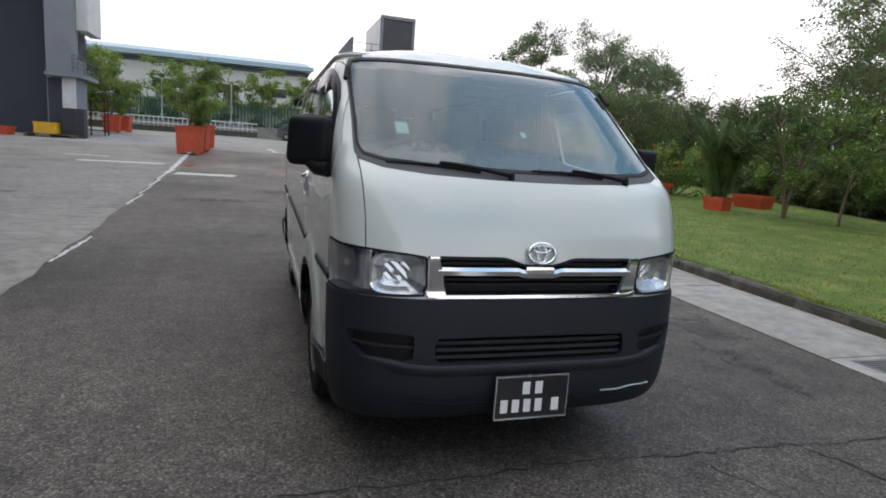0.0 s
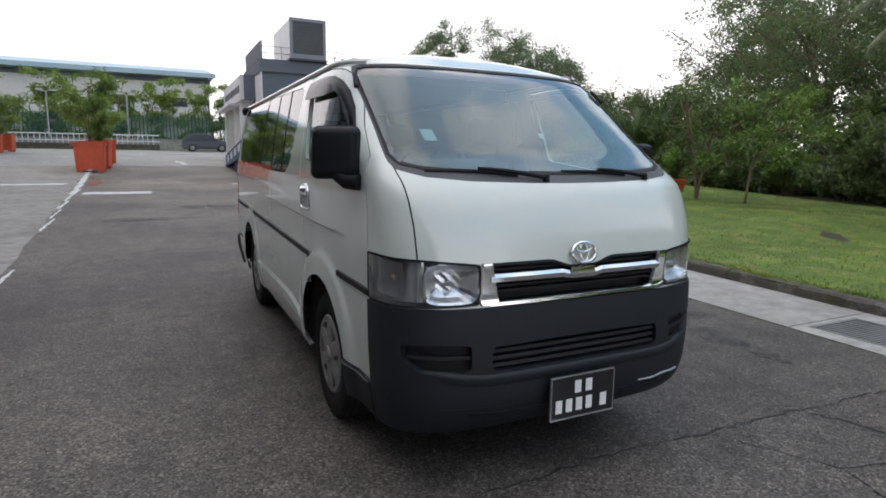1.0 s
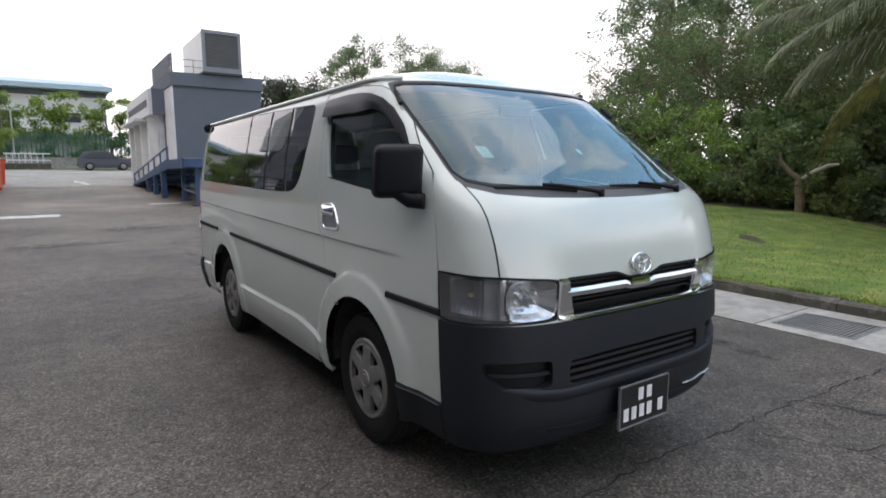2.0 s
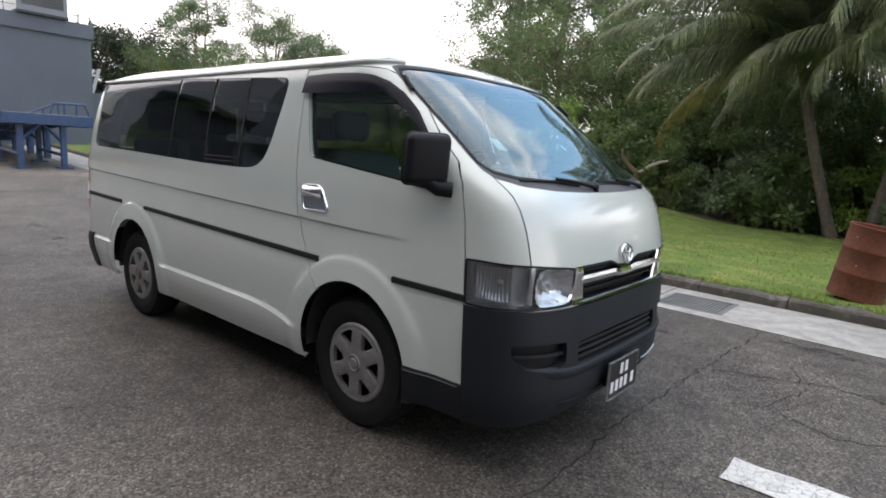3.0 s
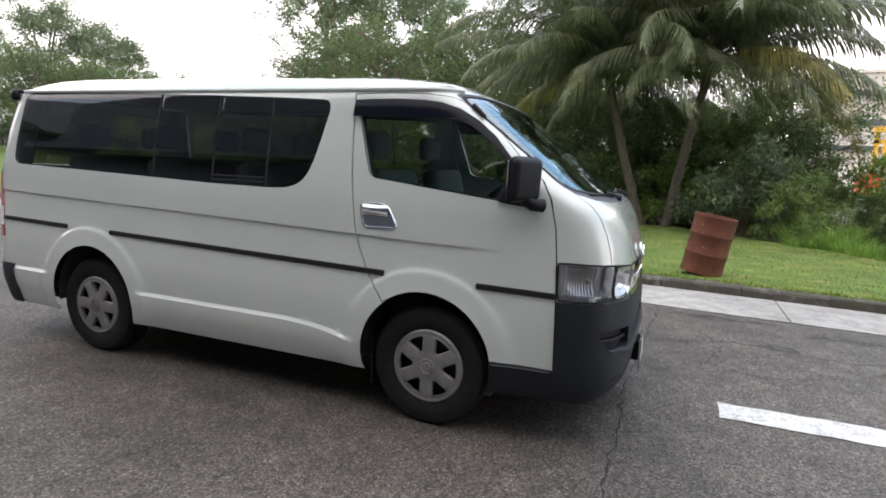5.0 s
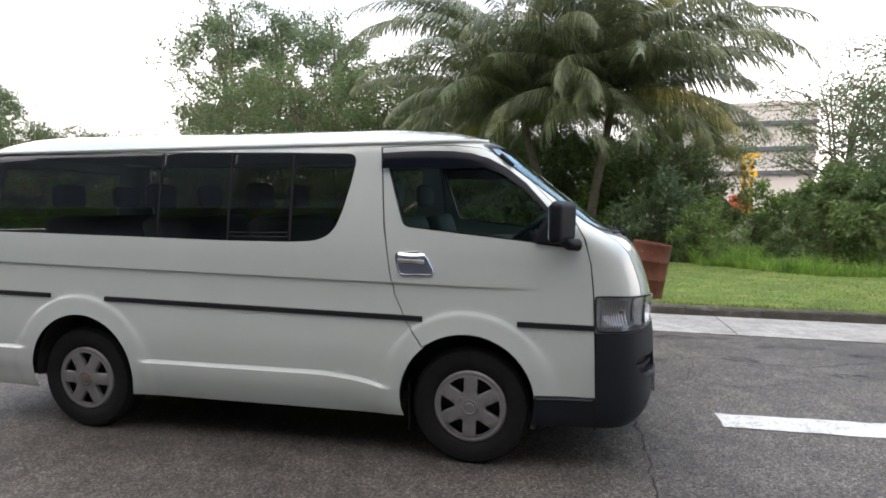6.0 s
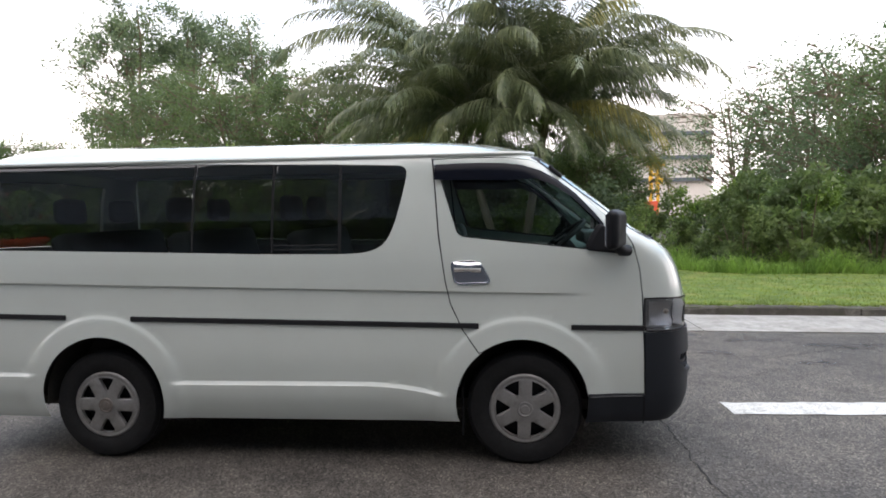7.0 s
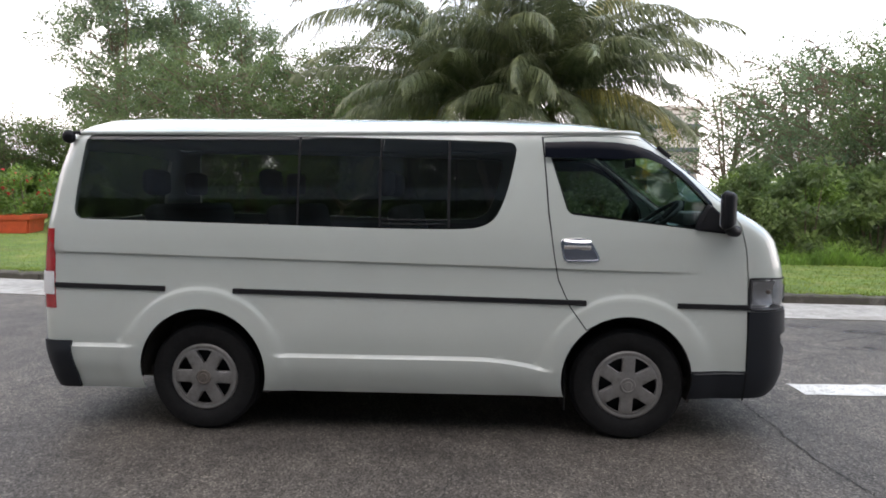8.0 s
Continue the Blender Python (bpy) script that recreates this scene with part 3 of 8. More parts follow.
# kerb stones
kerb = thing("kerb", "dark weathered concrete kerb stones between apron and lawn", "kerb", kind="structure")
ks = steps(-28, 44, 0.9)
random.seed(5)
for y0, y1 in zip(ks, ks[1:]):
    bm = bmesh.new()
    j = random.uniform(-0.012, 0.012)
    jz = random.uniform(-0.008, 0.008)
    prof = ((0.0, -0.05), (0.006, 0.10), (0.03, 0.125), (0.13, 0.13), (0.15, 0.11), (0.15, -0.05))
    rows = [[bm.verts.new((kerb_x(y) + dx + j, y, gz(y) + h + jz)) for dx, h in prof] for y in [y0 + 0.004 + (y1 - y0 - 0.008) * k / 6 for k in range(7)]]
    for row in rows:
        # chipped front and top edge
        chip = random.random() ** 3
        row[1].co.z -= 0.02 * chip
        row[2].co.x += 0.022 * chip
        row[2].co.z -= 0.012 * random.random()
        row[3].co.z += random.uniform(-0.012, 0.012)
    for p, q in zip(rows, rows[1:]):
        for i in range(len(prof) - 1):
            bm.faces.new((p[i], p[i + 1], q[i + 1], q[i]))
    bm.faces.new(rows[0][::-1])
    bm.faces.new(rows[-1])
    bmesh.ops.recalc_face_normals(bm, faces=bm.faces)
    part("kerb_stone", bm, M_KERB, kerb)


# painted marks: thin skins of paint on the asphalt
def skin(name, outline, material, label, category, lift=0.006, cuts=6):
    bm = bmesh.new()
    bm.faces.new([bm.verts.new((x, y, gz(y) + lift)) for x, y in outline])
    ob = part(name, bm, material)
    return tagged(ob, label, category, kind="structure")


def ragged(x0, x1, y0, y1, d=0.12, a=0.012):
    pts = [(x0 + random.uniform(-a, a), y) for y in steps(y0, y1, d)] + [(x, y1 + random.uniform(-a, a)) for x in steps(x0, x1, d)[1:-1]]
    pts += [(x1 + random.uniform(-a, a), y) for y in reversed(steps(y0, y1, d))]
    pts += [(x, y0 + random.uniform(-a, a)) for x in reversed(steps(x0, x1, d)[1:-1])]
    return pts


skin("lane_dash", [(x + 0.03 * (-0.55 - y), y) for x, y in ragged(0.09, 0.345, -3.4, -0.54)], M_WHITEPAINT, "cracked white lane dash painted on the asphalt", "road marking")
skin("lane_dash", [(x, y) for x, y in ragged(-0.3, -0.05, -9.5, -6.5)], M_WHITEPAINT, "cracked white lane dash painted on the asphalt", "road marking")
skin("stop_line", ragged(-3.4, -1.8, 15.7, 16.3, 0.2, 0.04), M_WHITEPAINT, "worn white bar painted across the lane", "road marking")
for k in (-5, -2, -1, 0, 1, 2, 3, 4, 5, 6, 7, 8):
    y0 = 12.6 + k * 1.6
    skin("edge_line", ragged(yard_x(y0) - 0.01, yard_x(y0) + (0.15 if k > 1 else 0.06 if k > -1 else 0.03), y0, y0 + 1.57, 0.12, 0.014), M_WHITEPAINT, "broken white line along the edge of the asphalt", "road marking")
skin("yard_line", [(x, y + 0.08 * (x + 4)) for x, y in ragged(-6.6, -4.2, 18.8, 19.3, 0.2, 0.06)], M_WHITEPAINT, "faded white line painted on the concrete yard", "road marking", 0.011)
skin("yard_line", [(x, y) for x, y in ragged(-7.6, -6.2, 21.0, 21.25, 0.3, 0.03)], M_WHITEPAINT, "faded white line painted on the concrete yard", "road marking", 0.011)
skin("lane_arrow", [(-0.48, 30.3), (-0.25, 30.3), (-0.42, 32.6), (-0.3, 32.5), (-0.75, 34.2), (-0.85, 32.5), (-0.66, 32.6)], M_WHITEPAINT, "worn white arrow painted on the road", "road marking", 0.016)
skin("lane_dash", ragged(0.6, 1.5, 18.5, 18.8, 0.2, 0.03), M_WHITEPAINT, "worn white dash painted on the road", "road marking")
skin("broken_patch", [(-3.42 + 0.19 * math.cos(a) * (1 + 0.25 * math.sin(3 * a)), 19.25 + 0.7 * math.sin(a)) for a in [i * 0.45 for i in range(14)]], mat("red_clay_patch", (0.24, 0.075, 0.04), 0.95, var=0.4), "red broken patch at the edge of the concrete", "patch", 0.014)
skin("yard_drain", ragged(-6.4, -5.5, 10.4, 10.8, 0.2, 0.004), M_IRON, "dark drain cover in the concrete yard", "drain cover", 0.012)


# cracks in the asphalt
def crack(pts, width=0.012, seed=1):
    rnd = random.Random(seed)
    fine = []
    for (ax, ay), (bx, by) in zip(pts, pts[1:]):
        k = max(2, int(math.hypot(bx - ax, by - ay) / 0.05))
        for i in range(k):
            t = i / k
            fine.append((ax + (bx - ax) * t + rnd.gauss(0, 0.011), ay + (by - ay) * t + rnd.gauss(0, 0.011)))
    fine.append(pts[-1])
    bm = bmesh.new()
    prev = None
    for i, (x, y) in enumerate(fine):
        a = fine[max(0, i - 1)]
        b = fine[min(len(fine) - 1, i + 1)]
        d = Vector((b[0] - a[0], b[1] - a[1])).normalized()
        w = width * rnd.uniform(0.25, 1.0)
        cur = [bm.verts.new((x - d.y * w, y + d.x * w, gz(y) + 0.0035)), bm.verts.new((x + d.y * w, y - d.x * w, gz(y) + 0.0035))]
        if prev:
            bm.faces.new((prev[0], prev[1], cur[1], cur[0]))
        prev = cur
    bmesh.ops.recalc_face_normals(bm, faces=bm.faces)
    ob = part("crack", bm, M_CRACK)
    return tagged(ob, "long thin dark crack across the asphalt road", "crack", "cracks in the road", "structure")


crack([(-2.9, -0.1), (-1.95, -0.07), (-1.3, -0.04), (-0.95, 0.02), (-0.16, 0.0), (0.14, 0.04), (0.96, -0.01), (1.6, -0.03), (2.65, -0.1), (3.0, -0.1)], 0.008, 1)
crack([(-2.9, 2.1), (-2.0, 2.2), (-1.2, 2.0), (-0.4, 2.2)], 0.003, 3)
crack([(-2.8, 5.2), (-1.4, 5.0), (-0.2, 5.3), (1.2, 5.1), (3.2, 5.2)], 0.004, 4)
crack([(1.6, -0.05), (1.9, -0.8), (1.7, -1.6), (2.2, -2.6)], 0.007, 5)
crack([(0.9, -0.02), (1.15, -0.5), (1.0, -0.9), (1.3, -1.5)], 0.005, 6)
crack([(1.15, -0.5), (1.7, -0.65), (2.1, -0.5), (2.6, -0.7)], 0.005, 7)


def blotch(x, y, rx, ry, seed):
    rnd = random.Random(seed)
    ph = [rnd.uniform(0, 6.28) for _ in range(4)]
    pts = []
    for i in range(40):
        a = i * 2 * math.pi / 40
        r = 1 + 0.2 * math.sin(3 * a + ph[0]) + 0.15 * math.sin(5 * a + ph[1]) + 0.1 * math.sin(9 * a + ph[2]) + 0.06 * math.sin(15 * a + ph[3])
        pts.append((x + rx * r * math.cos(a), y + ry * r * math.sin(a)))
    ob = skin("road_stain", pts, M_STAIN, "dark damp stain on the asphalt", "stain", 0.0028)
    return ob


for i, (x, y, rx, ry) in enumerate(((2.6, 1.9, 0.3, 0.4), (2.3, 1.0, 0.12, 0.5), (2.75, -0.7, 0.09, 0.5), (2.5, -1.7, 0.14, 0.3), (1.9, -1.1, 0.1, 0.16), (1.5, -1.9, 0.1, 0.2), (2.2, -2.6, 0.12, 0.5), (-1.9, 10.5, 0.9, 0.25), (-0.6, 12.4, 0.8, 0.3), (2.9, 9.5, 0.4, 0.35), (-0.2, 8.47, 0.09, 0.22), (-0.24, 7.42, 0.08, 0.16), (-0.2, 7.02, 0.07, 0.12))):
    blotch(x, y, rx, ry, i)

# ---- the van: one hull given by its outline at every height; panels are cut from it ----
from mathutils.geometry import delaunay_2d_cdt

NOSE = ((0.26, 0.065), (0.31, 0.015), (0.4, -0.013), (0.55, -0.02), (0.7, -0.015), (0.79, -0.007), (0.82, 0.003), (0.95, -0.007), (1.05, 0.016), (1.14, 0.047), (1.21, 0.08), (1.26, 0.115), (1.31, 0.185), (1.377, 0.29), (1.5, 0.448), (1.665, 0.655), (1.78, 0.8), (1.83, 0.885))
HALF = ((0.26, 0.815), (0.3, 0.83), (0.42, 0.848), (0.6, 0.856), (0.84, 0.858), (1.06, 0.858), (1.2, 0.853), (1.3, 0.843), (1.5, 0.813), (1.7, 0.773), (1.78, 0.755), (1.83, 0.728))
X_MID = 0.030
TAIL = ((0.26, 4.55), (0.5, 4.60), (0.9, 4.59), (1.25, 4.56), (1.6, 4.50), (1.83, 4.43))
N_PLAN = 4.0
L_TAIL = 0.17
Y_ARCH = ((1.02, 0.375, 0.38), (3.56, 0.385, 0.385))


def nose(z):
    return lerp_table(NOSE, z)


def half(z):
    return lerp_table(HALF, z)


def taper(y):
    """The cab narrows a little towards the nose."""
    return 1 - 0.044 * (1 - smooth01((y - 0.2) / 1.0))


def nose_end(z):
    return max(0.435, nose(z) + 0.36)


# unit plan corner: arc length against (u, c)
PLAN = []
arc = 0.0
prev_uc = None
for i in range(401):
    th = math.pi / 2 * i / 400
    u, c = math.sin(th) ** (2 / N_PLAN), math.cos(th) ** (2 / N_PLAN)
    if prev_uc:
        arc += math.hypot((u - prev_uc[0]) * 0.82, (c - prev_uc[1]) * 0.42)
    prev_uc = (u, c)
    PLAN.append((arc, u, c))
P_A = arc
PLAN_ARC = np.array([q[0] for q in PLAN])
PLAN_U = np.array([q[1] for q in PLAN])
PLAN_C = np.array([q[2] for q in PLAN])
SIDE_LEN = 4.59 - L_TAIL - 0.435
P_B = P_A + SIDE_LEN
P_C = P_B + 0.30
P_END = P_C + 0.62


def arches(y, z):
    return min(math.hypot(y - cy, z - cz) - r for cy, cz, r in Y_ARCH)


def relief(y, z):
    """Outward swell of the side: wheel flares, waist crease and sill step."""
    d = 0.0
    a = arches(y, z)
    if z < 1.0:
        d += 0.018 * (1 - 0.8 * smooth01((a - 0.106 + 0.05 * (1 - smooth01((z - 0.5) / 0.25))) / (0.03 + 0.09 * (1 - smooth01((z - 0.5) / 0.25)))) - 0.2 * smooth01((a - 0.0) / 0.1))
        near = smooth01((a - 0.03) / 0.1)
    else:
        near = 1.0
    line = 0.995 + 0.0245 * y
    if z < 1.4:
        fade = smooth01((y - 0.55) / 0.45)
        d -= 0.011 * fade * smooth01((line + 0.006 - z) / 0.012) * (1 - smooth01((line - 0.012 - z) / 0.4) * 0.85)
    sill = 0.5 if y > 1.95 else 0.5 - 0.073 * ((1.95 - y) / 0.51) ** 2
    if y > 3.6:
        sill = 0.545
    if y > 1.3:
        d += 0.016 * near * smooth01((sill - z) / 0.02) * (1 - 0.6 * smooth01((sill - 0.1 - z) / 0.12))
    return d


def hull(p, z, out=0.0):
    """A point of the hull's right half: p runs along the outline from the nose's middle to the tail's middle."""
    f, w, e = nose(z), half(z), nose_end(z)
    t = lerp_table(TAIL, z)
    if p <= P_A:
        u = float(np.interp(p, PLAN_ARC, PLAN_U))
        c = float(np.interp(p, PLAN_ARC, PLAN_C))
        x, y = w * u, f + (e - f) * (1 - c)
        nx, ny = u ** 2 / w, -(c ** 2) / (e - f)
    elif p <= P_B:
        y = e + (p - P_A) / SIDE_LEN * (t - L_TAIL - e)
        x = w
        nx, ny = 1.0, 0.0
    elif p <= P_C:
        th = (p - P_B) / (P_C - P_B) * math.pi / 2
        sx, sy = math.cos(th) ** 0.72, math.sin(th) ** 0.72
        x, y = w - 0.2 * (1 - sx), t - L_TAIL * (1 - sy)
        nx, ny = math.cos(th), math.sin(th)
    else:
        x = (w - 0.2) * (1 - (p - P_C) / (P_END - P_C))
        y = t
        nx, ny = 0.0, 1.0
    x *= taper(y)
    k = math.hypot(nx, ny) or 1.0
    nx, ny = nx / k, ny / k
    d = out
    if 0.28 < y < 4.55:
        d += relief(y, z) * max(0.0, nx) * smooth01((y - 0.28) / 0.2) * smooth01((4.55 - y) / 0.1)
    return Vector((-(x + nx * d), y + ny * d, z))


def at_y(y, z):
    """Where along the outline the side has this y at this height."""
    f, e = nose(z), nose_end(z)
    if y < e:
        c = 1 - (y - f) / (e - f)
        return (float(np.interp(1 - c, 1 - PLAN_C, PLAN_ARC)), z)
    t = lerp_table(TAIL, z)
    if y <= t - L_TAIL:
        return (P_A + (y - e) / (t - L_TAIL - e) * SIDE_LEN, z)
    sy = 1 - (t - y) / L_TAIL
    return (P_B + math.asin(max(0, min(1, sy)) ** (1 / 0.72)) / (math.pi / 2) * (P_C - P_B), z)


def at_x(x, z):
    return (float(np.interp(min(1, abs(x) / half(z) / 0.956), PLAN_U, PLAN_ARC)), z)


def curve(pts, closed=True, step=0.025, rounds=0):
    """A polyline through points, rounded by corner cutting, then sampled finely."""
    pts = list(pts)
    for _ in range(rounds):
        out = []
        n = len(pts)
        for i in range(n if closed else n - 1):
            a, b = pts[i], pts[(i + 1) % n]
            out += [(a[0] * 0.75 + b[0] * 0.25, a[1] * 0.75 + b[1] * 0.25), (a[0] * 0.25 + b[0] * 0.75, a[1] * 0.25 + b[1] * 0.75)]
        pts = out if closed else [pts[0]] + out + [pts[-1]]
    res = []
    n = len(pts)
    for i in range(n if closed else n - 1):
        a, b = pts[i], pts[(i + 1) % n]
        k = max(1, int(math.hypot(a[0] - b[0], a[1] - b[1]) / step + 0.5))
        res += [(a[0] + (b[0] - a[0]) * j / k, a[1] + (b[1] - a[1]) * j / k) for j in range(k)]
    if not closed:
        res.append(pts[-1])
    return res


def on_side(pts, closed=True, step=0.025, radius=0.0):
    """An outline given as (y, z) on the side, with corners rounded to a radius."""
    if radius:
        out = []
        n = len(pts)
        for i in range(n):
            a, b, c = Vector(pts[i - 1]), Vector(pts[i]), Vector(pts[(i + 1) % n])
            r1, r2 = min(radius, (a - b).length * 0.45), min(radius, (c - b).length * 0.45)
            q, w = b + (a - b).normalized() * r1, b + (c - b).normalized() * r2
            for t in (0.0, 0.25, 0.5, 0.75, 1.0):
                m = q * (1 - t) ** 2 + b * (2 * t * (1 - t)) + w * t * t
                out.append((m.x, m.y))
        pts = out
    return [at_y(y, z) for y, z in curve(pts, closed, step)]


def tight(pts, frac=0.12):
    """Doubles the points near each corner, so that rounding stays local."""
    out = []
    n = len(pts)
    for i in range(n):
        a, b = pts[i], pts[(i + 1) % n]
        out += [(a[0] + (b[0] - a[0]) * frac, a[1] + (b[1] - a[1]) * frac), (b[0] + (a[0] - b[0]) * frac, b[1] + (a[1] - b[1]) * frac)]
    return out


def inside(pt, poly):
    x, y = pt
    hit = False
    j = len(poly) - 1
    for i in range(len(poly)):
        (xi, yi), (xj, yj) = poly[i], poly[j]
        if (yi > y) != (yj > y) and x < (xj - xi) * (y - yi) / (yj - yi) + xi:
            hit = not hit
        j = i
    return hit


# outlines on the hull
Z_TOP = 1.83
SIDE_WINDOW = on_side([(4.335, 1.306), (4.325, 1.45), (4.285, 1.822), (2.98, 1.806), (2.07, 1.783), (1.662, 1.768), (1.70, 1.58), (1.745, 1.42), (1.80, 1.31), (1.90, 1.262), (2.07, 1.256), (2.5, 1.26), (3.3, 1.281)], radius=0.07)
DOOR_WINDOW = on_side([(1.495, 1.755), (1.372, 1.352), (0.93, 1.302), (0.49, 1.25), (0.525, 1.375), (0.70, 1.575), (0.86, 1.70), (0.98, 1.745), (1.2, 1.758)], radius=0.035)
DOOR = on_side([(1.522, 1.80), (1.505, 1.6), (1.487, 1.355), (1.452, 1.1), (1.425, 0.965), (1.355, 0.81), (1.262, 0.677)]
               + [(1.02 + 0.38 * math.cos(a), 0.375 + 0.38 * math.sin(a)) for a in [0.86 + i * (2.99 - 0.86) / 14 for i in range(1, 15)]]
               + [(0.63, 0.432), (0.315, 0.428), (0.322, 0.70), (0.335, 0.995), (0.35, 1.15), (0.385, 1.29), (0.435, 1.375), (0.56, 1.485), (0.72, 1.645), (0.84, 1.74), (0.95, 1.785), (1.1, 1.802), (1.3, 1.806)])
ARCH = [curve([at_y(cy + r * math.cos(a), cz + r * math.sin(a)) for a in [-0.34 + i * (math.pi + 0.68) / 40 for i in range(41)]] + [at_y(cy - r * 0.94, 0.2), at_y(cy + r * 0.94, 0.2)], step=0.04) for cy, cz, r in Y_ARCH]
SCREEN = [at_x(-0.0, 1.304)] + curve([at_x(0.204, 1.305), at_x(0.460, 1.312), at_x(0.614, 1.322), at_x(0.700, 1.342), at_x(0.716, 1.378), at_x(0.702, 1.5), at_x(0.687, 1.65), at_x(0.674, 1.755), at_x(0.657, 1.787), at_x(0.618, 1.798), at_x(0.460, 1.805), at_x(0.204, 1.81)], closed=False, step=0.03) + [at_x(0, 1.81)]
COWL = [(-0.1, 1.262), at_x(0.0, 1.262)] + curve([at_x(0.204, 1.264), at_x(0.460, 1.272), at_x(0.634, 1.288), at_x(0.721, 1.315), at_x(0.734, 1.345), at_x(0.728, 1.4), at_x(0.715, 1.5), at_x(0.699, 1.65), at_x(0.687, 1.755), at_x(0.669, 1.80), at_x(0.634, 1.812), at_x(0.460, 1.82), at_x(0.204, 1.824)], closed=False, step=0.03) + [at_x(0, 1.825), (-0.1, 1.825)]
HOOD_EDGE = curve([at_x(0.725, 1.35), at_x(0.725, 1.30), at_x(0.72, 1.2), at_x(0.714, 1.1), at_x(0.712, 0.982)], closed=False)
LAMP = curve(tight([at_x(0.478, 0.962), at_x(0.478, 0.798), at_x(0.70, 0.795), at_y(0.322, 0.79), at_y(0.333, 0.99), at_x(0.70, 0.982)], 0.06), rounds=1, step=0.02)
GRILLE = [(-0.1, 0.789), at_x(0.0, 0.789)] + curve([at_x(0.2, 0.789), at_x(0.40, 0.789), at_x(0.452, 0.794), at_x(0.472, 0.815), at_x(0.478, 0.962), at_x(0.4, 0.958), at_x(0.16, 0.955), at_x(0.12, 0.945), at_x(0.06, 0.93)], closed=False, step=0.02) + [at_x(0.0, 0.928), (-0.1, 0.928)]
BUMPER_TOP = [at_x(0.0, 0.789), at_x(0.47, 0.789), at_x(0.70, 0.791), at_y(0.322, 0.788)]
BUMPER = curve([(-0.1, 0.789)] + BUMPER_TOP + [at_y(0.318, 0.60), at_y(0.315, 0.432), at_y(0.64, 0.43), at_y(0.655, 0.31), (at_y(0.655, 0.3)[0], 0.2), (-0.1, 0.2)], step=0.03)
SLOT_MID = [(-0.1, 0.53), at_x(0.0, 0.53)] + curve([at_x(0.25, 0.53), at_x(0.41, 0.533), at_x(0.43, 0.55), at_x(0.432, 0.60), at_x(0.42, 0.632), at_x(0.2, 0.638)], closed=False, step=0.02) + [at_x(0, 0.638), (-0.1, 0.638)]
SLOT_SIDE = curve(tight([at_x(0.515, 0.645), at_x(0.515, 0.55), at_x(0.60, 0.525), at_x(0.71, 0.545), at_x(0.762, 0.60), at_x(0.765, 0.652), at_x(0.62, 0.652)], 0.1), rounds=1, step=0.02)
TAIL_LAMP = curve([at_y(4.45, 1.245), at_y(4.458, 0.76), (P_C + 0.02, 0.76), (P_C + 0.02, 1.245)], step=0.03)
REAR_BUMPER = curve([at_y(4.37, 0.56), at_y(4.345, 0.34), at_y(4.345, 0.2), (P_END + 0.1, 0.2), (P_END + 0.1, 0.56)], step=0.04)
REAR_WINDOW = curve([(P_C + 0.06, 1.30), (P_C + 0.04, 1.74), (P_END + 0.1, 1.76), (P_END + 0.1, 1.28)], step=0.04)
DIVIDERS = (2.965, 2.475, 2.068)
WAIST = [curve([at_y(y, 0.995 + d + 0.0245 * y) for y in steps(0.6, 4.4, 0.2)], closed=False) for d in (0.016, 0.006, 0.0, -0.006, -0.016)]
FLARE = [curve([at_y(cy + (r + d) * math.cos(a), cz + (r + d) * math.sin(a)) for a in [0.1 + i * (math.pi - 0.2) / 36 for i in range(37)]], closed=False) for cy, cz, r in Y_ARCH for d in (0.085, 0.105, 0.116, 0.127, 0.138)]


def sill_z(y):
    return (0.5 if y > 1.95 else 0.5 - 0.073 * ((1.95 - y) / 0.51) ** 2) if y < 3.6 else 0.545


SILL = [curve([at_y(y, sill_z(y) + d) for y in steps(1.42, 3.14, 0.1)], closed=False) for d in (0.002, -0.009, -0.02)] + [curve([at_y(y, 0.545 + d) for y in steps(3.98, 4.365, 0.05)], closed=False) for d in (0.002, -0.009, -0.02)]
GAP = 0.0035


def offset_line(pts, d, closed):
    out = []
    n = len(pts)
    for i in range(n):
        a = pts[i - 1] if (i or closed) else pts[i]
        b = pts[(i + 1) % n] if (i < n - 1 or closed) else pts[i]
        dx, dz = b[0] - a[0], b[1] - a[1]
        k = math.hypot(dx, dz) or 1
        out.append((pts[i][0] - dz / k * d, pts[i][1] + dx / k * d))
    return out


HOOD_ALL = [(-0.1, 0.928)] + [at_x(0.0, 0.928)] + [at_x(0.06, 0.93), at_x(0.12, 0.945), at_x(0.16, 0.955), at_x(0.4, 0.958), at_x(0.478, 0.962), at_x(0.6, 0.974), at_x(0.712, 0.982)] + HOOD_EDGE[::-1]
HOOD_ALL = curve(HOOD_ALL, closed=False, step=0.03) + [q for q in reversed(COWL[1:]) if q[1] < 1.345 and q[0] < HOOD_EDGE[0][0] + 0.02] + [(-0.1, 1.262)]

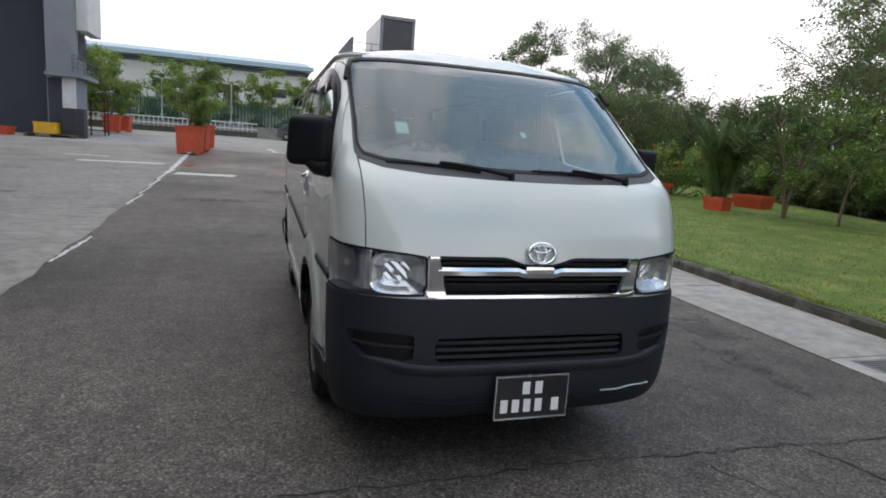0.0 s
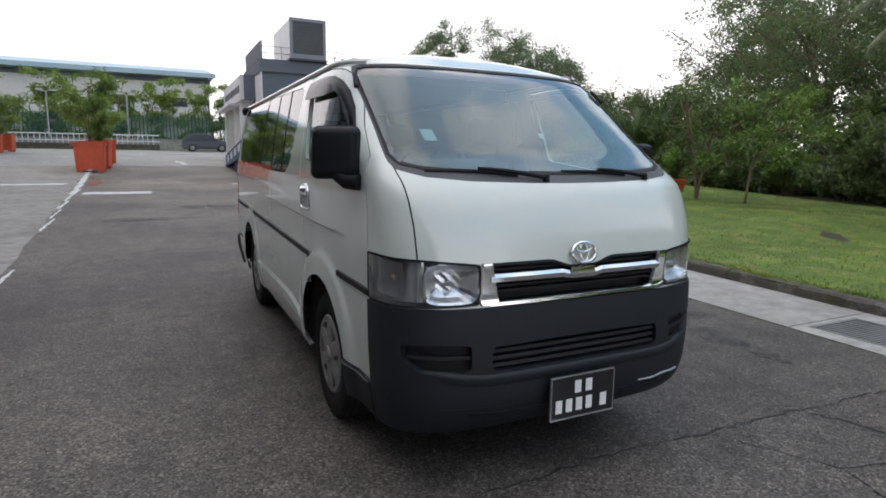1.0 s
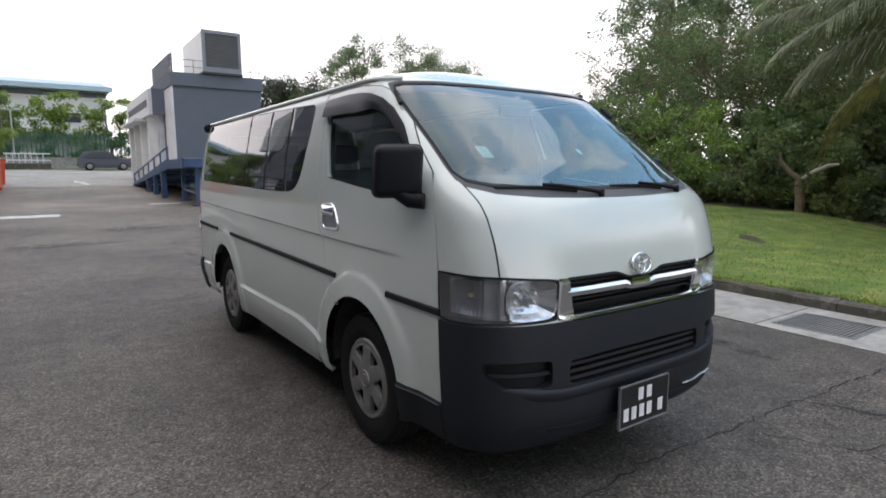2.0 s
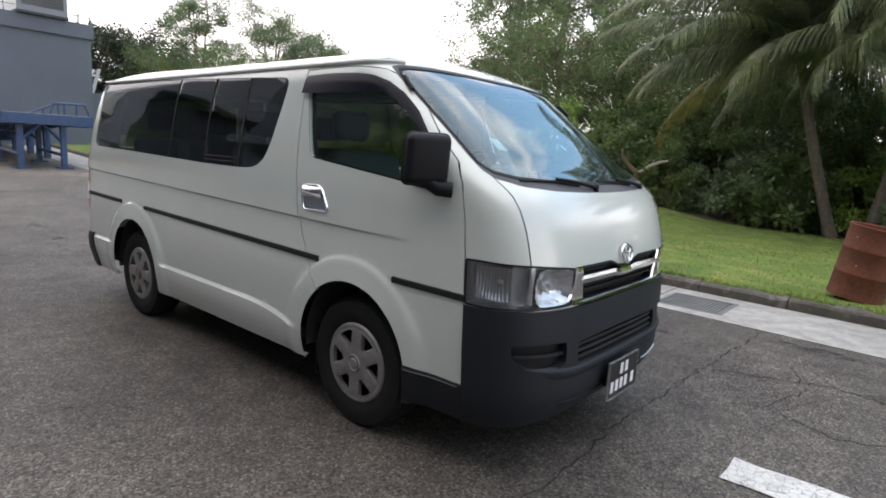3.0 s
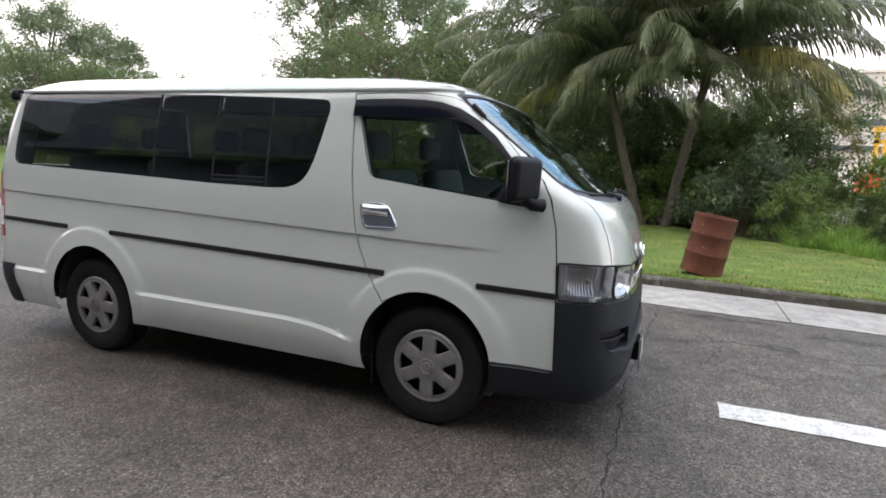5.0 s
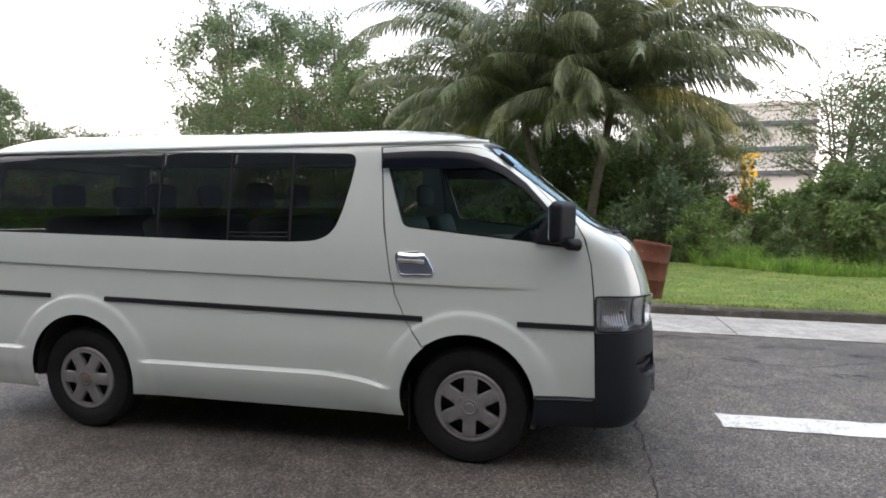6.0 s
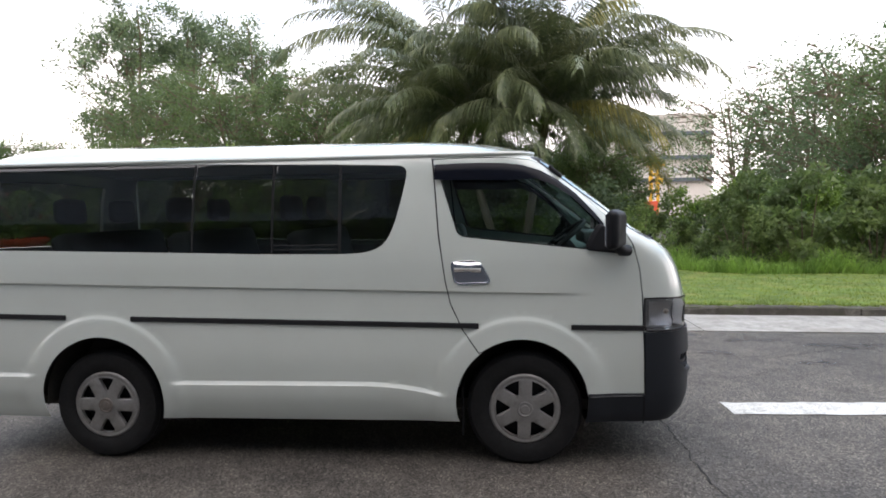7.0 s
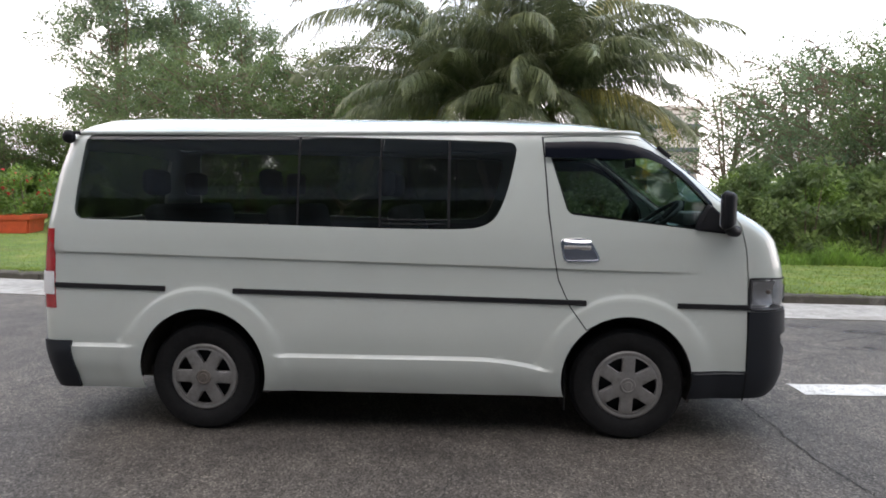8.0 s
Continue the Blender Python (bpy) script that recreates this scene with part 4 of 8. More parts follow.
# regions, first hit wins
REGIONS = (
    ("arch", ARCH[0]), ("arch", ARCH[1]), ("slot_mid", SLOT_MID), ("slot_side", SLOT_SIDE), ("bumper", BUMPER), ("lamp", LAMP), ("grille", GRILLE),
    ("screen", SCREEN), ("cowl", COWL), ("hood", HOOD_ALL), ("door_window", DOOR_WINDOW), ("door", DOOR), ("side_window", SIDE_WINDOW),
    ("tail_lamp", TAIL_LAMP), ("rear_bumper", REAR_BUMPER), ("rear_window", REAR_WINDOW))
DOOR_LINES = [offset_line(DOOR, d, True) for d in (GAP, 0.0, -GAP)]
HOOD_LINES = [offset_line(HOOD_EDGE, d, False) for d in (GAP, 0.0, -GAP)]


def cut_hull():
    """Triangulates the half hull along all outlines; gives points and, region by region, triangles."""
    pts, edges = [], []

    def add(line, closed):
        i0 = len(pts)
        pts.extend(line)
        edges.extend((i0 + i, i0 + i + 1) for i in range(len(line) - 1))
        if closed:
            edges.append((i0 + len(line) - 1, i0))

    def clip(line):
        return [(min(max(p, 0.0), P_END), min(max(z, 0.262), Z_TOP)) for p, z in line]

    for _, poly in REGIONS:
        add(clip(poly), True)
    for line in (DOOR_LINES[0], DOOR_LINES[2]):
        add(clip(line), True)
    for line in (HOOD_LINES[0], HOOD_LINES[2], *SILL, *WAIST, *FLARE):
        add(clip(line), False)
    for yd in DIVIDERS:
        add([at_y(yd, 1.24), at_y(yd, 1.52), at_y(yd, 1.82)], False)
    add([at_x(0.0, 1.748)] + [at_x(0.05 * i, 1.748) for i in range(1, 15)], False)
    fixed = np.array(pts)
    frame_line = curve([(0, 0.262), (P_END, 0.262), (P_END, Z_TOP), (0, Z_TOP)], step=0.05)
    add(frame_line, True)
    for p in steps(0.0, P_END, 0.032):
        for z in steps(0.262, Z_TOP, 0.032):
            if np.min(np.abs(fixed[:, 0] - p) + np.abs(fixed[:, 1] - z)) > 0.014:
                pts.append((p, z))
    vs, _, fs, _, _, _ = delaunay_2d_cdt([Vector(q) for q in pts], edges, [], 0, 1e-5)
    groups = {}
    door_c = np.array(curve(DOOR, step=0.004))
    hood_c = np.array(curve(HOOD_EDGE, closed=False, step=0.004))
    for f in fs:
        c = sum((vs[i] for i in f), Vector((0, 0))) / len(f)
        if not (0 < c[0] < P_END and 0.262 < c[1] < Z_TOP):
            continue
        name = "body"
        for key, poly in REGIONS:
            if inside(c, poly):
                name = key
                break
        if name in ("body", "door", "hood"):
            if 0.3 < c[1] and np.min((door_c[:, 0] - c[0]) ** 2 + (door_c[:, 1] - c[1]) ** 2) < (GAP * 0.98) ** 2 or 0.98 < c[1] < 1.36 and np.min((hood_c[:, 0] - c[0]) ** 2 + (hood_c[:, 1] - c[1]) ** 2) < (GAP * 0.98) ** 2:
                name = "seam"
        if name == "screen" and c[1] > 1.748:
            name = "screen_band"
        if name == "side_window":
            y = hull(c[0], c[1]).y
            name = "side_window_%d" % sum(y < d for d in DIVIDERS)
        groups.setdefault(name, []).append(list(f))
    return [tuple(v) for v in vs], groups


HULL_PTS, HULL_GROUPS = cut_hull()


def panel(key, out=0.0, mirror=0, flange=0.0, both=False):
    """The bmesh of one region of the hull. mirror=1: the other side of the van; both: both halves joined."""
    bm = bmesh.new()
    for side in ((1, -1) if both else ((-1,) if mirror else (1,))):
        made = {}
        for f in HULL_GROUPS.get(key, ()):
            row = []
            for i in f:
                if i not in made:
                    q = hull(HULL_PTS[i][0], HULL_PTS[i][1], out)
                    made[i] = bm.verts.new((q.x * side, q.y, q.z))
                row.append(made[i])
            try:
                bm.faces.new(row if side == 1 else row[::-1])
            except ValueError:
                pass
    if both:
        bmesh.ops.remove_doubles(bm, verts=[v for v in bm.verts if abs(v.co.x) < 1e-4], dist=1e-4)
    bm.normal_update()
    # outward faces
    flip = [f for f in bm.faces if f.normal.dot(f.calc_center_median() - Vector((0, 2.3 if f.calc_center_median().y > 1.2 else 1.6, f.calc_center_median().z - 0.02))) < 0]
    bmesh.ops.reverse_faces(bm, faces=flip)
    bm.normal_update()
    if flange:
        rim = [e for e in bm.edges if e.is_boundary and abs(sum(arches(v.co.y, v.co.z) for v in e.verts)) > 0.03]
        ns = {v: v.normal.copy() for e in rim for v in e.verts}
        r = bmesh.ops.extrude_edge_only(bm, edges=rim)
        for v in [g for g in r["geom"] if isinstance(g, bmesh.types.BMVert)]:
            src = min((w for e in v.link_edges for w in e.verts if w in ns), key=lambda w: (w.co - v.co).length, default=None)
            if src is not None:
                v.co -= ns[src] * flange
    return bm


van = thing("van", "white passenger van with charcoal plastic bumpers parked on asphalt", "van", pose(X_MID, 0, 0))
body = part("body", panel("body", flange=0.03, both=True), M_WHITE, van, "white painted steel body shell with flared arches", smooth=30)
for side in (0, 1):
    part("panel_gap", panel("seam", out=-0.012, mirror=side), M_BLACK, van, "dark shut line between the panels")
hood = part("hood", panel("hood", flange=0.012, both=True), M_WHITE, van, "short white bonnet lid", smooth=30)
part("cowl", panel("cowl", out=-0.004, both=True), M_COWL, van, "grey plastic cowl below the windscreen", smooth=30)
part("windscreen", panel("screen", out=-0.006, both=True), M_SCREEN, van, "green tinted windscreen", smooth=30)
part("windscreen_band", panel("screen_band", out=-0.006, both=True), M_BAND, van, "dark sun band along the top of the windscreen", smooth=30)
bm = bmesh.new()
for sgn in (1, -1):
    rows = [[bm.verts.new((sgn * abs(hull(*q, o).x), hull(*q, o).y, hull(*q, o).z)) for q, o in ring] for ring in zip([(q, -0.008) for q in offset_line(SCREEN, 0.008, False)], [(q, 0.001) for q in offset_line(SCREEN, 0.004, False)], [(q, 0.001) for q in offset_line(SCREEN, -0.006, False)], [(q, -0.006) for q in offset_line(SCREEN, -0.008, False)])]
    for a, b in zip(rows, rows[1:]):
        for i in range(3):
            bm.faces.new((a[i], a[i + 1], b[i + 1], b[i]))
bmesh.ops.recalc_face_normals(bm, faces=bm.faces)
part("windscreen_seal", bm, M_BLACK, van, "black rubber seal round the windscreen", smooth=40)
bumper = part("front_bumper", panel("bumper", out=0.012, flange=0.05, both=True), M_BUMPER, van, "charcoal plastic front bumper", smooth=40)
part("bumper_recess", panel("slot_mid", out=-0.035, both=True), M_BLACK, bumper)
part("rear_bumper", panel("rear_bumper", out=0.012, flange=0.03, both=True), M_BUMPER, van, "charcoal rear bumper", smooth=30)
part("rear_window", panel("rear_window", out=-0.004, both=True), M_TINT, van, "dark tinted rear window", smooth=30)
for side in (0, 1):
    door = part("front_door", panel("door", mirror=side, flange=0.02), M_WHITE, van, "white front cab door", smooth=30)
    part("window", panel("door_window", out=-0.01, mirror=side), M_GLASS, door, "clear cab side window", smooth=30)
    part("bumper_vent", panel("slot_side", out=-0.03, mirror=side), M_BLACK, bumper)
    part("tail_lamp", panel("tail_lamp", out=0.003, mirror=side, flange=0.02), M_TAIL, van, "tall red tail lamp", smooth=30)
    for k in range(4):
        part("side_window", panel("side_window_%d" % k, out=-0.005, mirror=side), M_TINT, van, "dark tinted side window pane", smooth=30)

# roof: from the gutter up to a low crown
bm = bmesh.new()
ring = [hull(p, Z_TOP) for p in steps(0.0, P_END, 0.05)]
roof_rows = []
for v in [0.0, 0.03, 0.07, 0.12, 0.2, 0.3, 0.42, 0.56, 0.7, 0.85, 1.0]:
    row = []
    for q in ring:
        y = q.y + (min(max(q.y, 1.25), 4.2) - q.y) * v
        zc = 1.955 + 0.008 * y - 0.085 * (max(0.0, 1.75 - y) / 0.9) ** 2 - 0.02 * (max(0.0, y - 4.0) / 0.45) ** 2
        row.append((q.x * (1 - v), y, Z_TOP + (zc - Z_TOP) * (1 - (1 - v) ** 2.6)))
    roof_rows.append(row)
for side in (1, -1):
    grid = [[bm.verts.new((x * side, y, z)) for x, y, z in row] for row in roof_rows]
    for a, b in zip(grid, grid[1:]):
        for i in range(len(a) - 1):
            bm.faces.new((a[i], a[i + 1], b[i + 1], b[i]))
bmesh.ops.remove_doubles(bm, verts=bm.verts, dist=1e-4)
bmesh.ops.recalc_face_normals(bm, faces=bm.faces)
if sum(f.normal.z for f in bm.faces) < 0:
    bmesh.ops.reverse_faces(bm, faces=bm.faces)
part("roof", bm, M_WHITE, van, "white low crowned roof panel", smooth=40)

# ---- van fittings; x in the van's own frame, whose middle is its centre line ----
def van_wheel(side, y, z, turned, centre, centre_label, name="wheel"):
    """Tyre, dark steel rim and a six-spoke plastic hubcap; side -1 is the driver's side."""
    w = part(name, spun(bmesh.new(), [(0.20, -0.085), (0.215, -0.10), (0.27, -0.108), (0.315, -0.10), (0.333, -0.075), (0.336, 0.0), (0.333, 0.075), (0.315, 0.10), (0.27, 0.108), (0.215, 0.10), (0.20, 0.085)], 56, "x", closed=True), M_TYRE, van, "black worn tyre", smooth=40, at=pose(side * 0.715, y, z, 0, 0, 0 if side == -1 else 180))
    bm = bmesh.new()
    for k in range(-2, 3):
        spun(bm, [(0.3355, k * 0.036 - 0.004), (0.329, k * 0.036 - 0.003), (0.329, k * 0.036 + 0.003), (0.3355, k * 0.036 + 0.004)], 48, "x", closed=True)
    part("tread_groove", bm, M_BLACK, w)
    part("rim", spun(bmesh.new(), [(0.0, -0.045), (0.10, -0.05), (0.185, -0.035), (0.20, -0.075), (0.207, -0.09), (0.205, 0.08)], 40, "x"), M_BLACK, w, "dark steel rim", smooth=30)
    bm = bmesh.new()
    rings = []
    radii = ((0.03, -0.1085), (0.06, -0.1075), (0.087, -0.1045), (0.1, -0.105), (0.12, -0.1055), (0.14, -0.1055), (0.158, -0.105), (0.171, -0.1035), (0.182, -0.1005), (0.19, -0.1035), (0.2, -0.102), (0.208, -0.094), (0.205, -0.078))
    for rad, h in radii:
        half_angle = math.asin(0.0375 / max(rad, 0.087))
        ring = []
        for k in range(6):
            a0 = k * math.pi / 3 + math.radians(turned)
            for f, drop in ((-1, 0.005), (-0.86, 0.0005), (0, 0.0), (0.86, 0.0005)):
                ring.append((a0 + f * half_angle, h + (drop if 0.09 < rad < 0.17 else 0.0)))
            gap = math.pi / 3 - 2 * half_angle
            for f in (0.0, 0.33, 0.67):
                ring.append((a0 + half_angle + f * gap, h + (0.005 if 0.09 < rad < 0.17 and f == 0 else 0.0)))
        rings.append([bm.verts.new((x, rad * math.cos(a), rad * math.sin(a))) for a, x in ring])
    for m, (q, v) in enumerate(zip(rings, rings[1:])):
        for k in range(42):
            if k % 7 >= 4 and 2 <= m <= 6:
                continue
            bm.faces.new((q[k], q[(k + 1) % 42], v[(k + 1) % 42], v[k]))
    bmesh.ops.recalc_face_normals(bm, faces=bm.faces)
    rim = [e for e in bm.edges if e.is_boundary]
    r = bmesh.ops.extrude_edge_only(bm, edges=rim)
    bmesh.ops.translate(bm, vec=(0.024, 0, 0), verts=[v for v in r["geom"] if isinstance(v, bmesh.types.BMVert)])
    bmesh.ops.recalc_face_normals(bm, faces=bm.faces)
    part("hubcap", bm, M_HUBCAP, w, "dusty silver six-spoke hubcap", smooth=35)
    part("hub_centre", spun(bmesh.new(), [(0.0, -0.116), (0.024, -0.116), (0.027, -0.1125), (0.034, -0.1122), (0.037, -0.115), (0.044, -0.114), (0.048, -0.104)], 28, "x"), centre, w, centre_label, smooth=35)
    return w


for side in (-1, 1):
    van_wheel(side, 1.0, 0.335, 32, M_HUBCAP, "dusty silver hub centre")
    van_wheel(side, 3.57, 0.335, 1, M_HUBDIRT, "brown dusty hub centre")
    for cy, cz, r in Y_ARCH:
        # inner arch liner
        bm = bmesh.new()
        rows = []
        for i in range(25):
            a = -0.14 + i * (math.pi + 0.5) / 24
            rows.append([bm.verts.new((side * x, cy + rr * math.cos(a), cz + rr * math.sin(a))) for x, rr in ((0.825, r + 0.002), (0.80, r + 0.03), (0.48, r + 0.03))])
        for p, q in zip(rows, rows[1:]):
            for i in range(2):
                bm.faces.new((p[i], p[i + 1], q[i + 1], q[i]))
        fan = [bm.verts.new((side * 0.48, row[2].co.y, row[2].co.z)) for row in rows]
        bm.faces.new(fan)
        part("arch_liner", bm, M_UNDER, van, "black dusty wheel arch liner")
    part("mud_flap", boxes((side * 0.68 - 0.1, side * 0.68 + 0.1, 1.36, 1.37, 0.16, 0.45)), M_BLACK, van)
    # waist trim strips
    for y0, y1 in ((0.325, 0.735), (1.262, 3.36), (3.775, 4.46)):
        bm = bmesh.new()
        rows = []
        for y in steps(y0, y1, 0.06):
            z = 0.806 + 0.0215 * y
            row = []
            for dz, o in ((0.016, 0.001), (0.012, 0.009), (-0.012, 0.009), (-0.016, 0.001)):
                q = hull(*at_y(y, z + dz), o)
                row.append(bm.verts.new((q.x * (1 if side == -1 else -1), q.y, q.z)))
            rows.append(row)
        for p, q in zip(rows, rows[1:]):
            for i in range(3):
                bm.faces.new((p[i], p[i + 1], q[i + 1], q[i]))
        bm.faces.new(rows[0])
        bm.faces.new(rows[-1][::-1])
        bmesh.ops.recalc_face_normals(bm, faces=bm.faces)
        part("trim_strip", bm, M_BLACK, van, "black rubbing strip")
    # rain gutter along the roof edge
    bm = bmesh.new()
    rows = []
    for p in steps(at_y(0.93, 1.82)[0], P_B + 0.05, 0.06):
        row = []
        for dz, o in ((0.0, -0.002), (-0.004, 0.012), (0.006, 0.016), (0.016, 0.01), (0.018, -0.004)):
            q = hull(p, 1.822, o)
            row.append(bm.verts.new((q.x * (1 if side == -1 else -1), q.y, q.z + dz)))
        rows.append(row)
    for p, q in zip(rows, rows[1:]):
        for i in range(4):
            bm.faces.new((p[i], p[i + 1], q[i + 1], q[i]))
    bmesh.ops.recalc_face_normals(bm, faces=bm.faces)
    part("rain_gutter", bm, M_WHITE, van, "white rain gutter", smooth=50)
    # dark rubber round the windows
    for nm, line, w in (("window_seal", DOOR_WINDOW, 0.013),):
        inner = offset_line(line, w, True)
        bm = bmesh.new()
        a = [bm.verts.new((lambda q: (q.x * (1 if side == -1 else -1), q.y, q.z))(hull(*q, 0.003))) for q in offset_line(line, -0.004, True)]
        b = [bm.verts.new((lambda q: (q.x * (1 if side == -1 else -1), q.y, q.z))(hull(*q, -0.004))) for q in inner]
        c = [bm.verts.new((lambda q: (q.x * (1 if side == -1 else -1), q.y, q.z))(hull(*q, -0.045))) for q in offset_line(line, -0.002, True)]
        for i in range(len(a)):
            bm.faces.new((a[i], a[(i + 1) % len(a)], b[(i + 1) % len(a)], b[i]))
            bm.faces.new((b[i], b[(i + 1) % len(a)], c[(i + 1) % len(a)], c[i]))
        bmesh.ops.recalc_face_normals(bm, faces=bm.faces)
        part(nm, bm, M_BLACK, van, "black rubber window seal")
    # window dividers
    for yd, hw, zb, zt in ((2.965, 0.006, 1.278, 1.802), (2.475, 0.006, 1.265, 1.79), (2.068, 0.008, 1.262, 1.778)):
        bm = bmesh.new()
        rows = []
        for z in steps(zb, zt, 0.05):
            row = []
            for dy, o in ((-hw, -0.007), (-hw, -0.003), (hw, -0.003), (hw, -0.007)):
                q = hull(*at_y(yd + dy, z), o)
                row.append(bm.verts.new((q.x * (1 if side == -1 else -1), q.y, q.z)))
            rows.append(row)
        for p, q in zip(rows, rows[1:]):
            for i in range(3):
                bm.faces.new((p[i], p[i + 1], q[i + 1], q[i]))
        bmesh.ops.recalc_face_normals(bm, faces=bm.faces)
        part("window_bar", bm, M_BLACK, van, "black bar between side window panes")
    bm = bmesh.new()
    for z in (1.285, 1.31):
        tube(bm, [tuple(hull(*at_y(y, z), -0.001).xyz * 1) if side == -1 else (-hull(*at_y(y, z), -0.001).x, y, z) for y in steps(2.08, 2.46, 0.05)], 0.004, 6)
    part("window_rail", bm, M_BLACK, van, "black sliding window rail")
    # rain visor over the cab window
    bm = bmesh.new()
    rows = []
    for y, zt, dp in ((1.51, 1.768, 0.09), (1.40, 1.772, 0.098), (1.25, 1.774, 0.1), (1.1, 1.768, 0.1), (1.0, 1.755, 0.086), (0.90, 1.724, 0.062), (0.80, 1.667, 0.044), (0.70, 1.588, 0.034), (0.60, 1.479, 0.026), (0.545, 1.41, 0.02)):
        slope = smooth01((1.05 - y) / 0.25)
        row = []
        for t, o in [(t, 0.004 + (o - 0.004) * (1 - 0.6 * slope)) for t, o in ((0.0, 0.004), (0.15, 0.012), (0.5, 0.017), (1.0, 0.021), (1.0, 0.018), (0.5, 0.013), (0.15, 0.008))]:
            q = hull(*at_y(y + slope * t * dp * 0.7, zt - t * dp * (1 - 0.3 * slope)), o)
            row.append(bm.verts.new((q.x * (1 if side == -1 else -1), q.y, q.z)))
        rows.append(row)
    for p, q in zip(rows, rows[1:]):
        for i in range(6):
            bm.faces.new((p[i], p[i + 1], q[i + 1], q[i]))
    bmesh.ops.recalc_face_normals(bm, faces=bm.faces)
    part("rain_visor", bm, M_VISOR, van, "smoked black rain visor", smooth=40)
    # door mirror
    bm = bmesh.new()
    box(bm, -0.105, 0.105, -0.04, 0.03, -0.108, 0.115)
    bmesh.ops.bevel(bm, geom=list(bm.edges), offset=0.036, segments=5, affect="EDGES", profile=0.5)
    for v in bm.verts:
        v.co.x += (v.co.z) * 0.06 * -side
        if v.co.y < 0:
            v.co.x *= 0.93
            v.co.z *= 0.93
    mirror = part("door_mirror", bm, M_MIRRORCAP, van, "large black door mirror", smooth=50, at=pose(side * 0.905, 0.502, 1.376, 0, 0, side * 28))
    if side == 1:
        mirror.matrix_basis = pose(0.872, 0.575, 1.372, 0, 0, 8) @ Matrix.Diagonal((0.62, 0.8, 0.72, 1))
    part("mirror_glass", boxes((-0.085, 0.085, 0.026, 0.033, -0.085, 0.09), bevel=0.002), M_CHROME, mirror, "mirror glass")
    bm = bmesh.new()
    tube(bm, [(side * 0.0, 0, -0.08), (side * -0.05, -0.02, -0.115), (side * -0.105, -0.035, -0.118)], 0.03, 10, 0.034)
    part("mirror_arm", bm, M_MIRRORCAP, mirror, smooth=50)
    bm = bmesh.new()
    foot = on_side([(0.452, 1.238), (0.655, 1.262), (0.64, 1.32), (0.575, 1.42), (0.52, 1.375), (0.46, 1.3)], radius=0.03, step=0.02)
    rims = [[bm.verts.new((q.x * (1 if side == -1 else -1), q.y, q.z)) for q in [hull(*c, o) for c in offset_line(foot, d, True)]] for d, o in ((0.0, -0.004), (0.0, 0.012), (0.012, 0.02))]
    for a, b in zip(rims, rims[1:]):
        for i in range(len(foot)):
            bm.faces.new((a[i], a[(i + 1) % len(foot)], b[(i + 1) % len(foot)], b[i]))
    bm.faces.new(rims[-1])
    bmesh.ops.recalc_face_normals(bm, faces=bm.faces)
    part("mirror_foot", bm, M_MIRRORCAP, van, "black triangular mirror foot")
    # door handle
    bm = bmesh.new()
    outline = on_side([(1.412, 1.205), (1.282, 1.213), (1.242, 1.19), (1.192, 1.098), (1.205, 1.078), (1.375, 1.074), (1.40, 1.088), (1.418, 1.18)], radius=0.02, step=0.015)
    rims = [[bm.verts.new((lambda q: (q.x * (1 if side == -1 else -1), q.y, q.z))(hull(*q, o))) for q in offset_line(outline, d, True)] for d, o in ((-0.004, 0.0), (0.0, 0.007), (0.008, 0.007), (0.012, 0.001), (0.014, -0.012))]
    k = len(outline)
    for a, b in zip(rims, rims[1:]):
        for i in range(k):
            bm.faces.new((a[i], a[(i + 1) % k], b[(i + 1) % k], b[i]))
    bmesh.ops.recalc_face_normals(bm, faces=bm.faces)
    handle = part("door_handle", bm, M_CHROME, van, "chrome door handle with surround", smooth=45)
    bm = bmesh.new()
    bm.faces.new([bm.verts.new((lambda q: (q.x * (1 if side == -1 else -1), q.y, q.z))(hull(*q, 0.003))) for q in offset_line(outline, 0.008, True)])
    part("handle_recess", bm, M_CHROMEDARK, handle, "chrome recess behind the lever, coloured dark as if reflecting the ground")
    bm = bmesh.new()
    rows = []
    for i, y in enumerate(steps(1.245, 1.40, 0.02)):
        bow = 0.018 * math.sin(math.pi * (y - 1.235) / 0.175) + 0.006
        row = []
        for dz, o in ((0.030, bow * 0.25), (0.022, bow * 0.8), (0.008, bow * 1.05), (-0.012, bow), (-0.026, bow * 0.55), (-0.028, bow * 0.1)):
            q = hull(*at_y(y, 1.172 + dz + 0.03 * (y - 1.32)), o + 0.004)
            row.append(bm.verts.new((q.x * (1 if side == -1 else -1), q.y, q.z)))
        rows.append(row)
    for p, q in zip(rows, rows[1:]):
        for i in range(6):
            bm.faces.new((p[i], p[(i + 1) % 6], q[(i + 1) % 6], q[i]))
    bm.faces.new(rows[0])
    bm.faces.new(rows[-1][::-1])
    bmesh.ops.recalc_face_normals(bm, faces=bm.faces)
    part("lever", bm, M_CHROME, handle, "chrome pull lever", smooth=45)
    # pillar vent
    bm = bmesh.new()
    qs = [hull(*at_y(0.80 + 0.07 * t, 1.685 + 0.062 * t), 0.004) for t in (0, 0.35, 0.7, 1.0)]
    tube(bm, [(q.x * (1 if side == -1 else -1), q.y - 0.025, q.z) for q in qs], 0.011, 8)
    part("pillar_vent", bm, M_BLACK, van, "black slot vent on the pillar", smooth=40)
    # head lamp
    sgn = 1 if side == -1 else -1
    lamp = part("head_lamp", panel("lamp", out=0.003, mirror=0 if side == -1 else 1), M_LENS, van, "clear wrap-round head lamp", smooth=40)
    lamp["label"] = "clear wrap-round head lamp"
